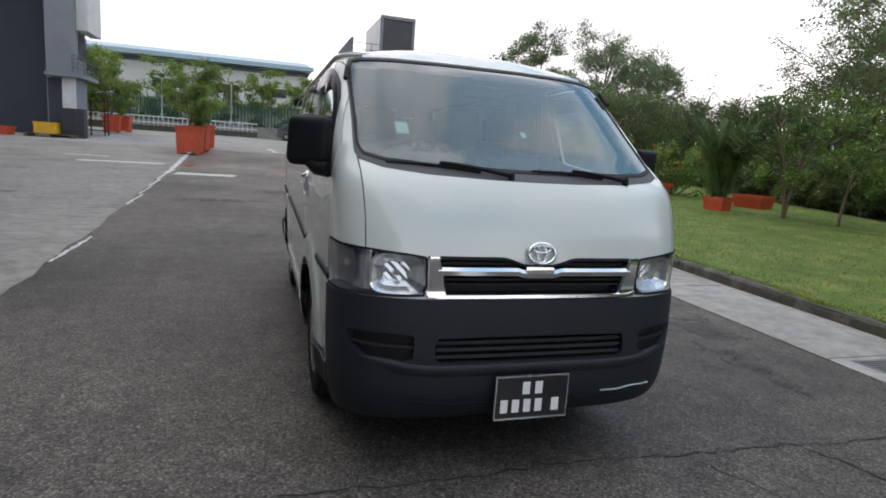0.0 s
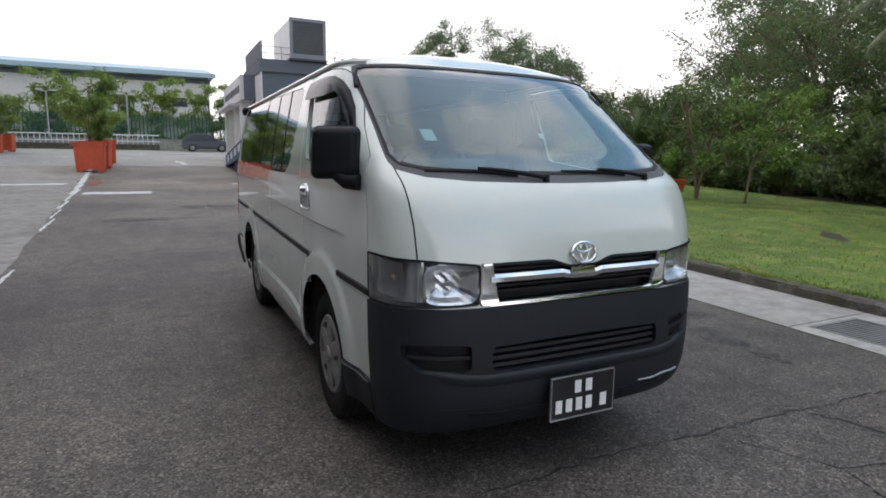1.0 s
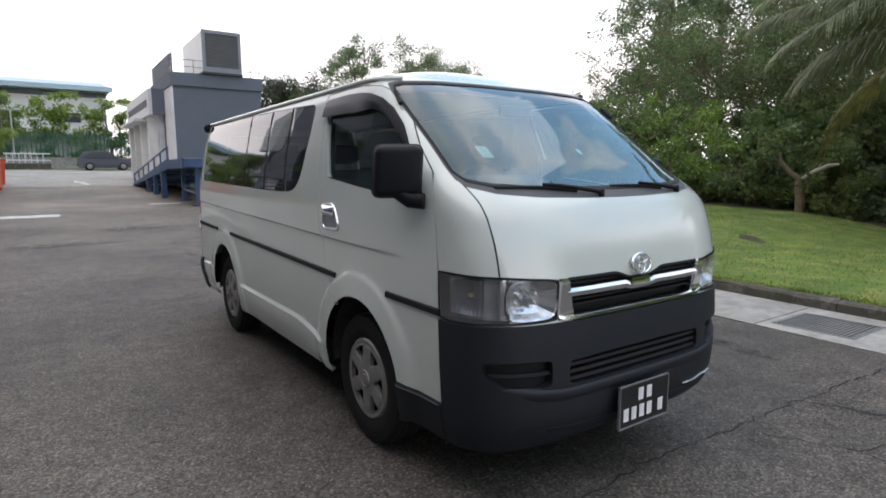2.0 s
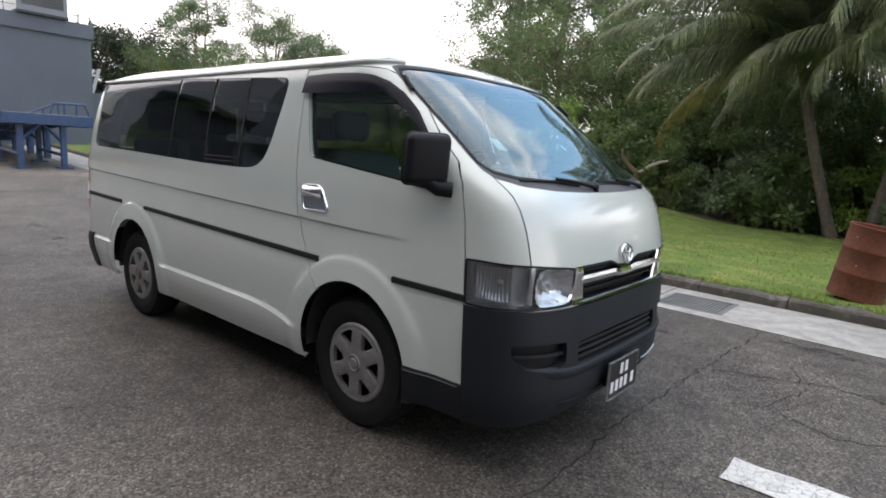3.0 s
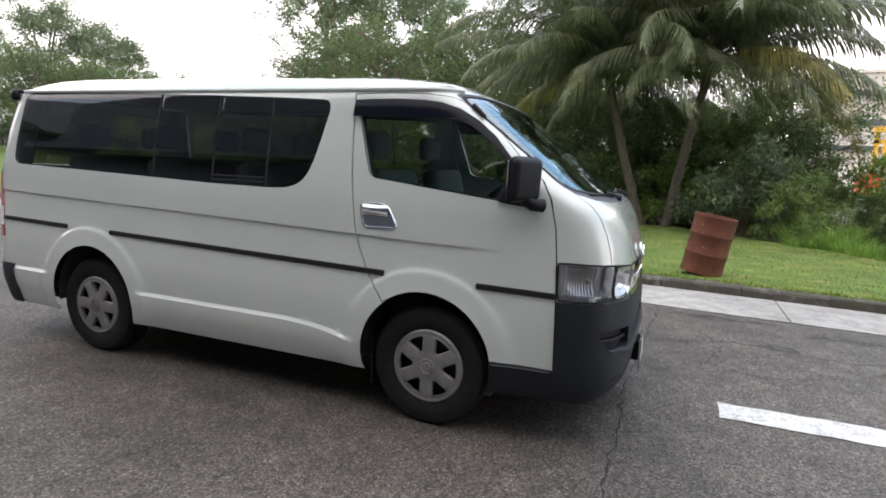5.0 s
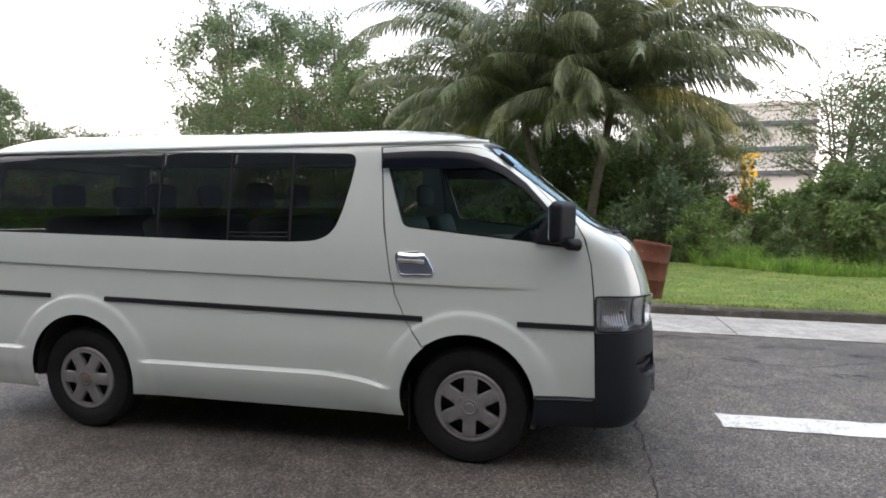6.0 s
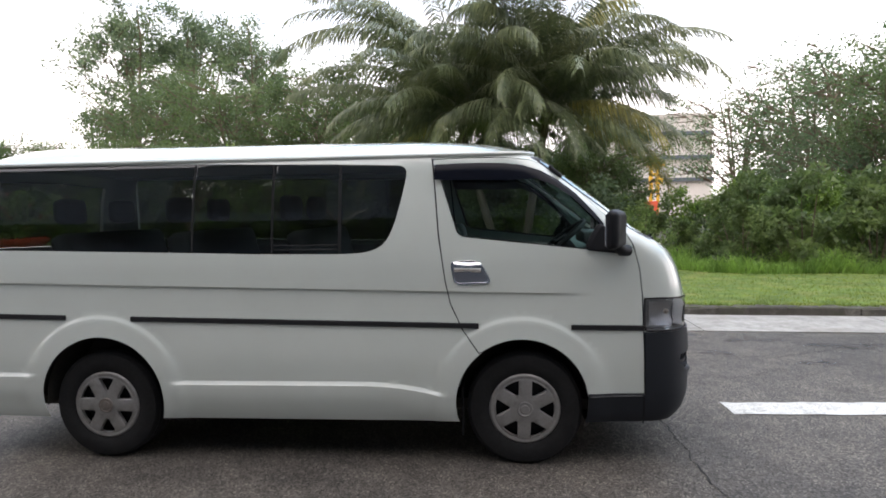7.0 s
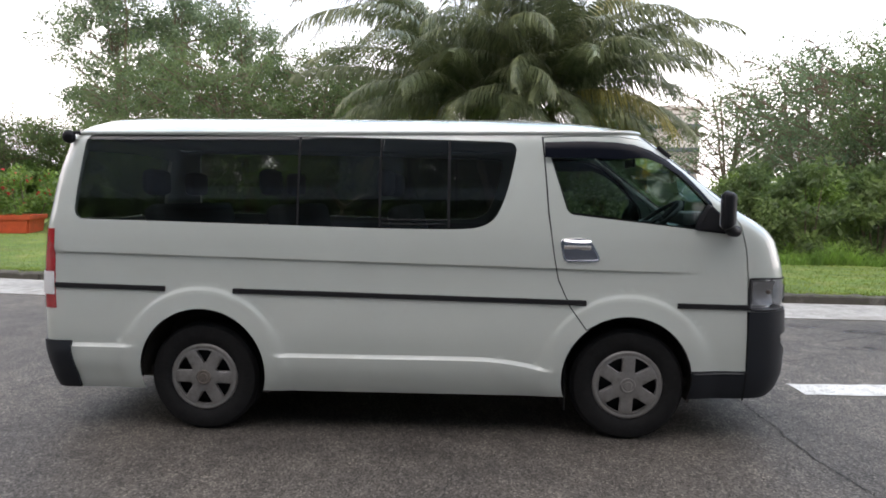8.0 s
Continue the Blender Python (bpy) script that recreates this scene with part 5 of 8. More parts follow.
    bm = panel("lamp", out=-0.055, mirror=0 if side == -1 else 1)
    part("housing", bm, M_LAMPGREY, lamp, "grey lamp housing", smooth=40)
    # facetted field that fills the lamp round the bowl
    bm = bmesh.new()
    rows = []
    for i, z in enumerate(steps(0.812, 0.968, 0.0195)):
        rows.append([bm.verts.new((lambda q: (q.x * sgn, q.y, q.z))(hull(*at_x(xx, z), -0.046 + 0.006 * ((i + j) % 2)))) for j, xx in enumerate(steps(0.484, 0.69, 0.0206))])
    for a, b in zip(rows, rows[1:]):
        for i in range(len(a) - 1):
            bm.faces.new((a[i], a[i + 1], b[i + 1], b[i]))
    bmesh.ops.recalc_face_normals(bm, faces=bm.faces)
    part("reflector_field", bm, M_REFLECTOR, lamp, "bright faceted reflector")
    rim_b = offset_line(LAMP, 0.008, True)
    bm = bmesh.new()
    rr = [[bm.verts.new((lambda q: (q.x * sgn, q.y, q.z))(hull(*q, o))) for q in ln] for ln, o in ((rim_b, 0.0), (rim_b, -0.056))]
    k = len(LAMP)
    for a, b in zip(rr, rr[1:]):
        for i in range(k):
            bm.faces.new((a[i], a[(i + 1) % k], b[(i + 1) % k], b[i]))
    bmesh.ops.recalc_face_normals(bm, faces=bm.faces)
    part("lamp_wall", bm, M_FLUTED, lamp, "bright inner wall of the lamp")
    bm = bmesh.new()
    rr = [[bm.verts.new((lambda q: (q.x * sgn, q.y, q.z))(hull(*q, o))) for q in ln] for ln, o in ((offset_line(LAMP, -0.001, True), 0.006), (rim_b, 0.005))]
    for i in range(k):
        bm.faces.new((rr[0][i], rr[0][(i + 1) % k], rr[1][(i + 1) % k], rr[1][i]))
    bmesh.ops.recalc_face_normals(bm, faces=bm.faces)
    part("lamp_rim", bm, M_BLACK, lamp)
    # main reflector bowl with facets, bulb shield and the divider to the turn signal
    c = hull(*at_x(0.59, 0.885), -0.004)

    def squared(v):
        return math.copysign(abs(v) ** 0.55, v)

    bm = bmesh.new()
    prof = [(0.0, 0.052), (0.02, 0.05), (0.045, 0.04), (0.065, 0.026), (0.085, 0.004), (0.094, -0.001)]
    sides = 20
    rings = []
    for r, d in prof:
        rings.append([bm.verts.new((c.x * sgn + sgn * r * 1.15 * squared(math.cos(2 * math.pi * k / sides)), c.y + d - 0.3 * r * squared(math.cos(2 * math.pi * k / sides)), c.z + r * 0.86 * squared(math.sin(2 * math.pi * k / sides)))) for k in range(sides)])
    for a, b in zip(rings, rings[1:]):
        for i in range(sides):
            bm.faces.new((a[i], a[(i + 1) % sides], b[(i + 1) % sides], b[i]))
    bmesh.ops.recalc_face_normals(bm, faces=bm.faces)
    part("reflector", bm, M_REFLECTOR, lamp, "bright faceted reflector bowl")
    bm = bmesh.new()
    tube(bm, [(c.x * sgn, c.y + 0.045, c.z), (c.x * sgn, c.y + 0.012, c.z)], 0.013, 12, 0.011)
    part("bulb", bm, M_REFLECTOR, lamp, "lamp bulb", smooth=40)
    bm = bmesh.new()
    rows = []
    for z in steps(0.815, 0.972, 0.03):
        rows.append([bm.verts.new((lambda q: (q.x * sgn, q.y, q.z))(hull(*at_x(xx, z), o))) for xx, o in ((0.692, -0.004), (0.70, 0.0), (0.712, -0.002), (0.72, -0.05))])
    for p, q in zip(rows, rows[1:]):
        for i in range(3):
            bm.faces.new((p[i], p[i + 1], q[i + 1], q[i]))
    part("divider", bm, M_REFLECTOR, lamp, "bright divider", smooth=40)
    q = hull(*at_y(0.17, 0.9), -0.03)
    bm = bmesh.new()
    bmesh.ops.create_uvsphere(bm, u_segments=14, v_segments=9, radius=0.015)
    bmesh.ops.translate(bm, vec=(q.x * sgn, q.y, q.z), verts=bm.verts)
    part("turn_bulb", bm, M_AMBER, lamp, "amber turn signal bulb", smooth=40)
    bm = bmesh.new()
    # fluted bowl of the turn signal, deepest behind the bulb
    rows = []
    for z in steps(0.822, 0.962, 0.014):
        row = []
        for j, y in enumerate(steps(0.125, 0.285, 0.008)):
            deep = 1 - ((y - 0.19) / 0.1) ** 2 - ((z - 0.895) / 0.075) ** 2
            q = hull(*at_y(y, z), -0.026 - 0.026 * max(0.0, deep) - 0.003 * (j % 2))
            row.append(bm.verts.new((q.x * sgn, q.y, q.z)))
        rows.append(row)
    for a, b in zip(rows, rows[1:]):
        for i in range(len(a) - 1):
            bm.faces.new((a[i], a[i + 1], b[i + 1], b[i]))
    bmesh.ops.recalc_face_normals(bm, faces=bm.faces)
    part("turn_reflector", bm, M_FLUTED, lamp, "fluted turn signal reflector")
    # slats in the bumper's side vents
    for z in (0.592,):
        bm = bmesh.new()
        rows = []
        for x in steps(0.515, 0.752, 0.03):
            row = []
            for dz, o in ((0.008, -0.026), (0.007, -0.008), (-0.007, -0.005), (-0.009, -0.026)):
                q = hull(*at_x(x, z + dz + 0.03 * (x - 0.5)), o)
                row.append(bm.verts.new((q.x * sgn, q.y, q.z)))
            rows.append(row)
        for p, q in zip(rows, rows[1:]):
            for i in range(3):
                bm.faces.new((p[i], p[i + 1], q[i + 1], q[i]))
        bmesh.ops.recalc_face_normals(bm, faces=bm.faces)
        part("vent_slat", bm, M_BLACK, bumper, smooth=40)


def nose_bar(prof, x0, x1, z_of, d=0.02, fade=0.0):
    """A bar that follows the curve of the nose; prof gives (dz, out) round its section."""
    bm = bmesh.new()
    rows = []
    for x in steps(x0, x1, d):
        row = []
        for dz, o in prof:
            q = hull(*at_x(abs(x), z_of(abs(x)) + dz), o * (smooth01((x1 - abs(x)) / fade) if fade else 1.0))
            row.append(bm.verts.new((math.copysign(abs(q.x), x) if abs(x) > 1e-6 else 0.0, q.y, q.z)))
        rows.append(row)
    k = len(prof)
    for p, q in zip(rows, rows[1:]):
        for i in range(k):
            bm.faces.new((p[i], p[(i + 1) % k], q[(i + 1) % k], q[i]))
    bm.faces.new(rows[0])
    bm.faces.new(rows[-1][::-1])
    bmesh.ops.recalc_face_normals(bm, faces=bm.faces)
    return bm


# grille
grille = part("grille", panel("grille", out=-0.05, both=True), M_BLACK, van, "black grille with chrome frame and bars")
dip = lambda x: 0.902 - 0.016 * smooth01((0.10 - x) / 0.035) * 0.6
part("chrome_bar", nose_bar(((0.02, -0.01), (0.018, 0.006), (0.004, 0.014), (-0.014, 0.012), (-0.021, 0.0), (-0.019, -0.02)), -0.435, 0.435, dip), M_CHROME, grille, "broad chrome bar", smooth=35)
part("chrome_sill", nose_bar(((0.012, -0.03), (0.012, 0.004), (0.004, 0.014), (-0.008, 0.013), (-0.012, -0.02)), -0.475, 0.475, lambda x: 0.803 + 0.012 * smooth01((x - 0.43) / 0.05)), M_CHROME, grille, "chrome lower frame", smooth=35)
for sx in (1, -1):
    bm = bmesh.new()
    rows = []
    for z in steps(0.798, 0.962, 0.0164):
        wide = 0.085 - 0.035 * (z - 0.81) / 0.15
        rows.append([bm.verts.new((lambda q: (sx * abs(q.x), q.y, q.z))(hull(*at_x(xx, z), o))) for xx, o in ((0.476 - wide, -0.03), (0.476 - wide, 0.004), (0.476 - wide + 0.008, 0.012), (0.470, 0.012), (0.477, 0.004), (0.477, -0.01))])
    for p, q in zip(rows, rows[1:]):
        for i in range(5):
            bm.faces.new((p[i], p[i + 1], q[i + 1], q[i]))
    bmesh.ops.recalc_face_normals(bm, faces=bm.faces)
    part("chrome_post", bm, M_CHROME, grille, "chrome end post of the grille", smooth=35)
part("hood_lip", nose_bar(((0.0, -0.03), (0.006, 0.002), (-0.004, 0.003), (-0.008, -0.03)), -0.43, 0.43, lambda x: 0.9285 + 0.029 * smooth01((x - 0.05) / 0.12)), M_BLACK, grille)
for z in (0.847, 0.868):
    part("grille_slat", nose_bar(((0.005, -0.045), (0.004, -0.012), (-0.004, -0.010), (-0.006, -0.045)), -0.43, 0.43, lambda x, z=z: z), M_BLACK, grille, smooth=35)
part("grille_slat", nose_bar(((0.005, -0.045), (0.004, -0.022), (-0.004, -0.02), (-0.006, -0.045)), -0.43, 0.43, lambda x: 0.932), M_BLACK, grille, smooth=35)
part("centre_clasp", nose_bar(((0.030, -0.01), (0.028, 0.008), (0.0, 0.017), (-0.014, 0.014), (-0.018, -0.01)), -0.062, 0.062, lambda x: 0.897, 0.0155), M_CHROME, grille, "chrome centre clasp", smooth=30)
# oval emblem: plain chrome rings
badge = bmesh.new()


def oval(bm, rx, rz, thick, cx, cz, seg=36):
    pts = []
    for i in range(seg):
        a = 2 * math.pi * i / seg
        q = hull(*at_x(0.0, cz + rz * math.sin(a)), 0.012)
        pts.append((cx + rx * math.cos(a), q.y - 0.003, cz + rz * math.sin(a)))
    pts.append(pts[0])
    tube(bm, pts, thick, 8, caps=False)


oval(badge, 0.06, 0.041, 0.0075, 0.0, 0.982)
oval(badge, 0.02, 0.035, 0.005, 0.0, 0.982, 24)
oval(badge, 0.04, 0.015, 0.005, 0.0, 1.0, 24)
part("emblem", badge, M_CHROME, van, "plain chrome oval emblem", smooth=60)
# bumper slats, lip and plate
for z in (0.553, 0.583, 0.612):
    part("bumper_slat", nose_bar(((0.007, -0.03), (0.006, -0.004), (-0.006, 0.0), (-0.008, -0.03)), -0.425, 0.425, lambda x, z=z: z), M_BLACK, bumper, smooth=35)
part("bumper_crease", nose_bar(((0.016, -0.002), (0.01, 0.018), (-0.004, 0.025), (-0.03, 0.016), (-0.07, -0.002)), -0.76, 0.76, lambda x: 0.51 + 0.022 * smooth01((x - 0.42) / 0.25), fade=0.22), M_BUMPER, bumper, smooth=60)
part("bumper_shelf", nose_bar(((0.010, -0.004), (0.008, 0.010), (-0.012, 0.012), (-0.04, -0.002)), -0.78, 0.78, lambda x: 0.774, fade=0.12), M_BUMPER, bumper, smooth=60)
part("bumper_lip", nose_bar(((0.012, 0.002), (0.008, 0.018), (-0.010, 0.016), (-0.02, -0.004)), -0.62, 0.62, lambda x: 0.34 + 0.02 * smooth01((x - 0.3) / 0.3), fade=0.15), M_BUMPER, bumper, smooth=60)
part("lip_groove", nose_bar(((0.004, 0.0), (0.003, 0.0145), (-0.003, 0.0145), (-0.004, 0.0)), -0.66, -0.2, lambda x: 0.372 + 0.012 * smooth01((x - 0.3) / 0.3)), M_BLACK, bumper, "dark groove above the lower lip")
part("scuff", nose_bar(((0.003, 0.0), (0.002, 0.0205), (-0.003, 0.02), (-0.004, 0.0)), 0.35, 0.62, lambda x: 0.366 + 0.012 * smooth01((x - 0.3) / 0.3) + 0.003 * math.sin(40 * x)), M_STICKER, bumper, "pale scrape on the bumper")
plate = part("number_plate", boxes((-0.165, 0.165, -0.068, -0.06, 0.292, 0.475), bevel=0.002), M_PLATE, van, "black number plate", at=pose(-0.012, 0, 0))
bm = boxes((-0.166, 0.166, -0.070, -0.058, 0.473, 0.477), (-0.166, 0.166, -0.070, -0.058, 0.289, 0.296), (-0.166, -0.162, -0.070, -0.058, 0.296, 0.473), (0.162, 0.166, -0.070, -0.058, 0.296, 0.473))
part("plate_frame", bm, M_LAMPGREY, plate, "grey plate frame")
for x0, x1, z0, z1 in ((-0.045, -0.012, 0.398, 0.452), (0.012, 0.045, 0.398, 0.452), (-0.14, -0.108, 0.32, 0.376), (-0.088, -0.056, 0.32, 0.376), (-0.036, -0.004, 0.32, 0.376), (0.016, 0.048, 0.32, 0.376), (0.092, 0.126, 0.32, 0.376)):
    part("plate_bar", boxes((x0, x1, -0.0695, -0.066, z0, z1)), M_PLATEWHITE, plate, "white bar")
part("plate_bracket", boxes((-0.1, 0.1, -0.06, 0.03, 0.33, 0.44)), M_BLACK, van)

# seam and ledge where the bumper's side piece meets its corner
for side in (-1, 1):
    # the ledge takes a paler grey: its edge highlight is put into the colour
    for name, run, dy, dz, m in (("bumper_seam", [(0.322, z) for z in steps(0.25, 0.425, 0.03)], 0.004, 0.0, M_BLACK), ("bumper_ledge_highlight", [(y, 0.421) for y in steps(0.335, 0.63, 0.04)], 0.0, 0.004, M_COWL)):
        bm = bmesh.new()
        rows = []
        for y, z in run:
            row = []
            for f, o in ((-1, 0.010), (-0.6, 0.0165), (0.6, 0.0165), (1, 0.010)):
                q = hull(*at_y(y + f * dy, z + f * dz), o)
                row.append(bm.verts.new((-side * q.x, q.y, q.z)))
            rows.append(row)
        for p, q in zip(rows, rows[1:]):
            for i in range(3):
                bm.faces.new((p[i], p[i + 1], q[i + 1], q[i]))
        bmesh.ops.recalc_face_normals(bm, faces=bm.faces)
        part(name, bm, m, bumper)

# wipers
for pivot, tip, bend in (((-0.10, 1.287), (-0.62, 1.325), 0.014), ((0.47, 1.292), (0.02, 1.322), 0.012)):
    wiper = None
    a = [hull(*at_x(abs(pivot[0] + (tip[0] - pivot[0]) * t), pivot[1] + (tip[1] - pivot[1]) * t + bend * math.sin(math.pi * t)), 0.022 + 0.01 * math.sin(math.pi * t)) for t in [i / 12 for i in range(13)]]
    pts = [(pivot[0] + (tip[0] - pivot[0]) * i / 12, q.y, q.z) for i, q in enumerate(a)]
    bm = bmesh.new()
    tube(bm, pts[:8], 0.011, 8, 0.007)
    wiper = part("wiper", bm, M_MIRRORCAP, van, "black wiper arm", smooth=40)
    bm = bmesh.new()
    tube(bm, [(x, y + 0.004, z - 0.012) for x, y, z in pts[3:]], 0.0075, 6)
    tube(bm, [(x, y + 0.01, z - 0.02) for x, y, z in pts[3:]], 0.004, 4)
    part("blade", bm, M_BLACK, wiper, smooth=40)
    bm = bmesh.new()
    spun(bm, [(0.0, 0.014), (0.009, 0.013), (0.013, 0.008), (0.014, -0.02)], 16, "z", (pts[0][0], pts[0][1], pts[0][2]))
    part("wiper_pivot", bm, M_MIRRORCAP, wiper, smooth=40)

# stickers inside the windscreen
for x, z, w, h in ((-0.515, 1.46, 0.055, 0.05), (0.07, 1.47, 0.025, 0.025)):
    bm = bmesh.new()
    qs = [hull(*at_x(abs(x + dx), z + dz), -0.010) for dx, dz in ((-w / 2, -h / 2), (w / 2, -h / 2), (w / 2, h / 2), (-w / 2, h / 2))]
    bm.faces.new([bm.verts.new((x + dx, q.y, q.z)) for q, dx in zip(qs, (-w / 2, w / 2, w / 2, -w / 2))])
    part("sticker", bm, M_STICKER, van, "small pale sticker on the windscreen")

# clear reversing lens in each tail lamp
for sgn in (1, -1):
    bm = bmesh.new()
    rows = []
    for z in steps(0.845, 0.985, 0.02):
        rows.append([bm.verts.new((lambda q: (q.x * sgn, q.y, q.z))(hull(p, z, o))) for p, o in [(at_y(4.466, z)[0], 0.002)] + [(at_y(4.47, z)[0] * (1 - k / 10) + (P_C + 0.012) * k / 10, 0.008) for k in range(11)] + [(P_C + 0.016, 0.002)]])
    for a, b in zip(rows, rows[1:]):
        for i in range(12):
            bm.faces.new((a[i], a[i + 1], b[i + 1], b[i]))
    bmesh.ops.recalc_face_normals(bm, faces=bm.faces)
    part("reversing_lens", bm, M_PLATEWHITE, van, "clear white reversing lens in the tail lamp", smooth=40)

# small round parking mirror on the tail corner
bm = bmesh.new()
tube(bm, [(-0.70, 4.32, 1.83), (-0.75, 4.36, 1.825), (-0.755, 4.385, 1.815)], 0.012, 8)
bmesh.ops.create_uvsphere(bm, u_segments=14, v_segments=9, radius=0.04, matrix=Matrix.Translation((-0.757, 4.395, 1.80)) @ Matrix.Diagonal((0.75, 1, 1, 1)))
part("parking_mirror", bm, M_MIRRORCAP, van, "small black parking mirror", smooth=50)

# underside and cabin
part("underbody", boxes((-0.70, 0.70, 0.12, 4.5, 0.30, 0.36), (-0.25, 0.25, 0.5, 4.3, 0.22, 0.31), (-0.55, 0.55, 3.5, 3.64, 0.26, 0.40), (-0.5, 0.5, 0.9, 1.1, 0.2, 0.3)), M_UNDER, van, "dark dusty underbody")
part("exhaust", tube(bmesh.new(), [(0.3, 1.2, 0.24), (0.34, 3.0, 0.23), (0.3, 4.4, 0.27), (0.3, 4.66, 0.27)], 0.028, 10), M_RUST, van, "dull exhaust pipe", smooth=40)
part("cabin_floor", boxes((-0.80, 0.80, 0.40, 4.3, 0.80, 0.83)), M_CABIN, van, "dark cabin floor")
part("front_bulkhead", boxes((-0.68, 0.68, 0.30, 0.36, 0.40, 1.10)), M_BLACK, van)
for sx in (-1, 1):
    part("side_lining", boxes((sx * 0.78 - 0.012, sx * 0.78 + 0.012, 0.62, 4.25, 0.83, 1.22)), M_CABINLIGHT, van, "pale side lining")
part("head_lining", boxes((-0.68, 0.68, 0.98, 4.3, 1.835, 1.845)), M_CABINLIGHT, van, "pale roof lining")
bm = bmesh.new()
extruded(bm, [(-0.68, 0.30, 1.24), (-0.68, 0.40, 1.285), (-0.68, 0.52, 1.28), (-0.68, 0.62, 1.20), (-0.68, 0.66, 1.05), (-0.68, 0.60, 0.80), (-0.68, 0.38, 0.80)], (1.36, 0, 0))
bmesh.ops.bevel(bm, geom=list(bm.edges), offset=0.015, segments=2, affect="EDGES")
dash = part("dashboard", bm, M_DASH, van, "grey green moulded dashboard", smooth=40)
bm = bmesh.new()
box(bm, -0.17, 0.17, -0.08, 0.1, -0.02, 0.06, bevel=0.02)
bmesh.ops.translate(bm, vec=(-0.38, 0.52, 1.30), verts=bm.verts)
part("instrument_hood", bm, M_CABIN, dash, smooth=40)
bm = bmesh.new()
rim_m = Matrix.Translation((-0.38, 0.74, 1.30)) @ Matrix.Rotation(radians(-38), 4, "X")
tube(bm, [rim_m @ Vector((0.19 * math.cos(a), 0.19 * math.sin(a), 0)) for a in [i * 2 * math.pi / 32 for i in range(33)]], 0.014, 8, caps=False)
for a in (0.2, math.pi - 0.2, -math.pi / 2):
    tube(bm, [rim_m @ Vector((0, 0, -0.02)), rim_m @ Vector((0.19 * math.cos(a), 0.19 * math.sin(a), 0))], 0.016, 8)
tube(bm, [rim_m @ Vector((0, 0, 0.01)), rim_m @ Vector((0, 0, -0.3))], 0.05, 12)
part("steering_wheel", bm, M_BLACK, van, "black steering wheel", smooth=40)
part("rear_view_mirror", boxes((-0.11, 0.11, 0.80, 0.82, 1.66, 1.72), bevel=0.008), M_BLACK, van, "inside mirror")
bm = bmesh.new()
tube(bm, [(-0.05, 0.47, 1.29), (-0.06, 0.475, 1.34)], 0.012, 8)
box(bm, -0.14, 0.0, 0.465, 0.485, 1.34, 1.43, bevel=0.006)
part("phone_holder", bm, M_BLACK, van, "small black holder on the dashboard")


def van_seat(x, y, width, zf=0.64, tall=1.48):
    bm = bmesh.new()
    box(bm, x - width / 2, x + width / 2, y - 0.26, y + 0.22, zf + 0.22, zf + 0.42, bevel=0.05)
    seat = part("seat", bm, M_SEAT, van, "grey cloth seat", smooth=50)
    bm = bmesh.new()
    box(bm, -width / 2, width / 2, -0.07, 0.07, 0.0, tall - zf - 0.46, bevel=0.05)
    bmesh.ops.transform(bm, matrix=Matrix.Translation((x, y + 0.26, zf + 0.38)) @ Matrix.Rotation(radians(-14), 4, "X"), verts=bm.verts)
    part("backrest", bm, M_SEAT, seat, smooth=50)
    part("seat_base", boxes((x - width / 2 + 0.04, x + width / 2 - 0.04, y - 0.2, y + 0.2, 0.83, zf + 0.24)), M_CABIN, seat)
    n = max(1, int(width / 0.42))
    for i in range(n):
        hx = x - width / 2 + width * (i + 0.5) / n
        bm = bmesh.new()
        box(bm, hx - 0.12, hx + 0.12, y + 0.40, y + 0.50, tall - 0.03, tall + 0.14, bevel=0.04)
        part("headrest", bm, M_SEAT, seat, smooth=50)


van_seat(-0.40, 1.12, 0.50)
van_seat(0.42, 1.12, 0.52)
for y in (2.05, 2.82, 3.6):
    van_seat(-0.12, y, 1.12)

# ---- buildings and yard ----
def solid(name, spec, material, parent, label="", bevel=0.0):
    return part(name, boxes(spec, bevel=bevel), material, parent, label)


def rail(name, pts, posts, h, parent, material, r=0.025, rows=(0.5, 1.0)):
    """A pipe railing along points: top and middle rails and posts."""
    bm = bmesh.new()
    for f in rows:
        tube(bm, [(x, y, z + h * f) for x, y, z in pts], r, 6)
    for x, y, z in posts:
        tube(bm, [(x, y, z), (x, y, z + h)], r, 6)
    return part(name, bm, material, parent)


# plant building with the big air handling unit on its roof
plant = thing("plant_building", "slate blue rendered plant building with a flat roof and parapet", "building")
GY = gz(28)
solid("wall", (3.05, 7.0, 27.4, 33, GY - 0.4, 5.3), M_WALLBLUE, plant, "slate blue rendered wall")
solid("parapet", (2.95, 7.1, 27.3, 33.1, 5.3, 5.9), M_WALLBLUE, plant, "slate blue parapet band", 0.02)
solid("side_wall", (3.0, 3.05, 27.35, 33, GY - 0.4, 5.3), M_WALLLIGHT, plant, "pale grey side wall")
solid("annex_wall", (6.9, 7.9, 27.6, 34, GY - 0.3, 3.12), M_WALLBLUE, plant, "lower slate blue annex wall")
solid("door", (2.985, 3.02, 29.5, 32.2, GY, 4.6), M_DARKSLOT, plant, "dark doorway")
rail("roof_railing", [(3.1, 27.5, 5.9), (4.9, 27.5, 5.9)], [(3.1, 27.5, 5.9), (4.0, 27.5, 5.9), (4.9, 27.5, 5.9)], 0.6, plant, M_LOUVRE, 0.015)
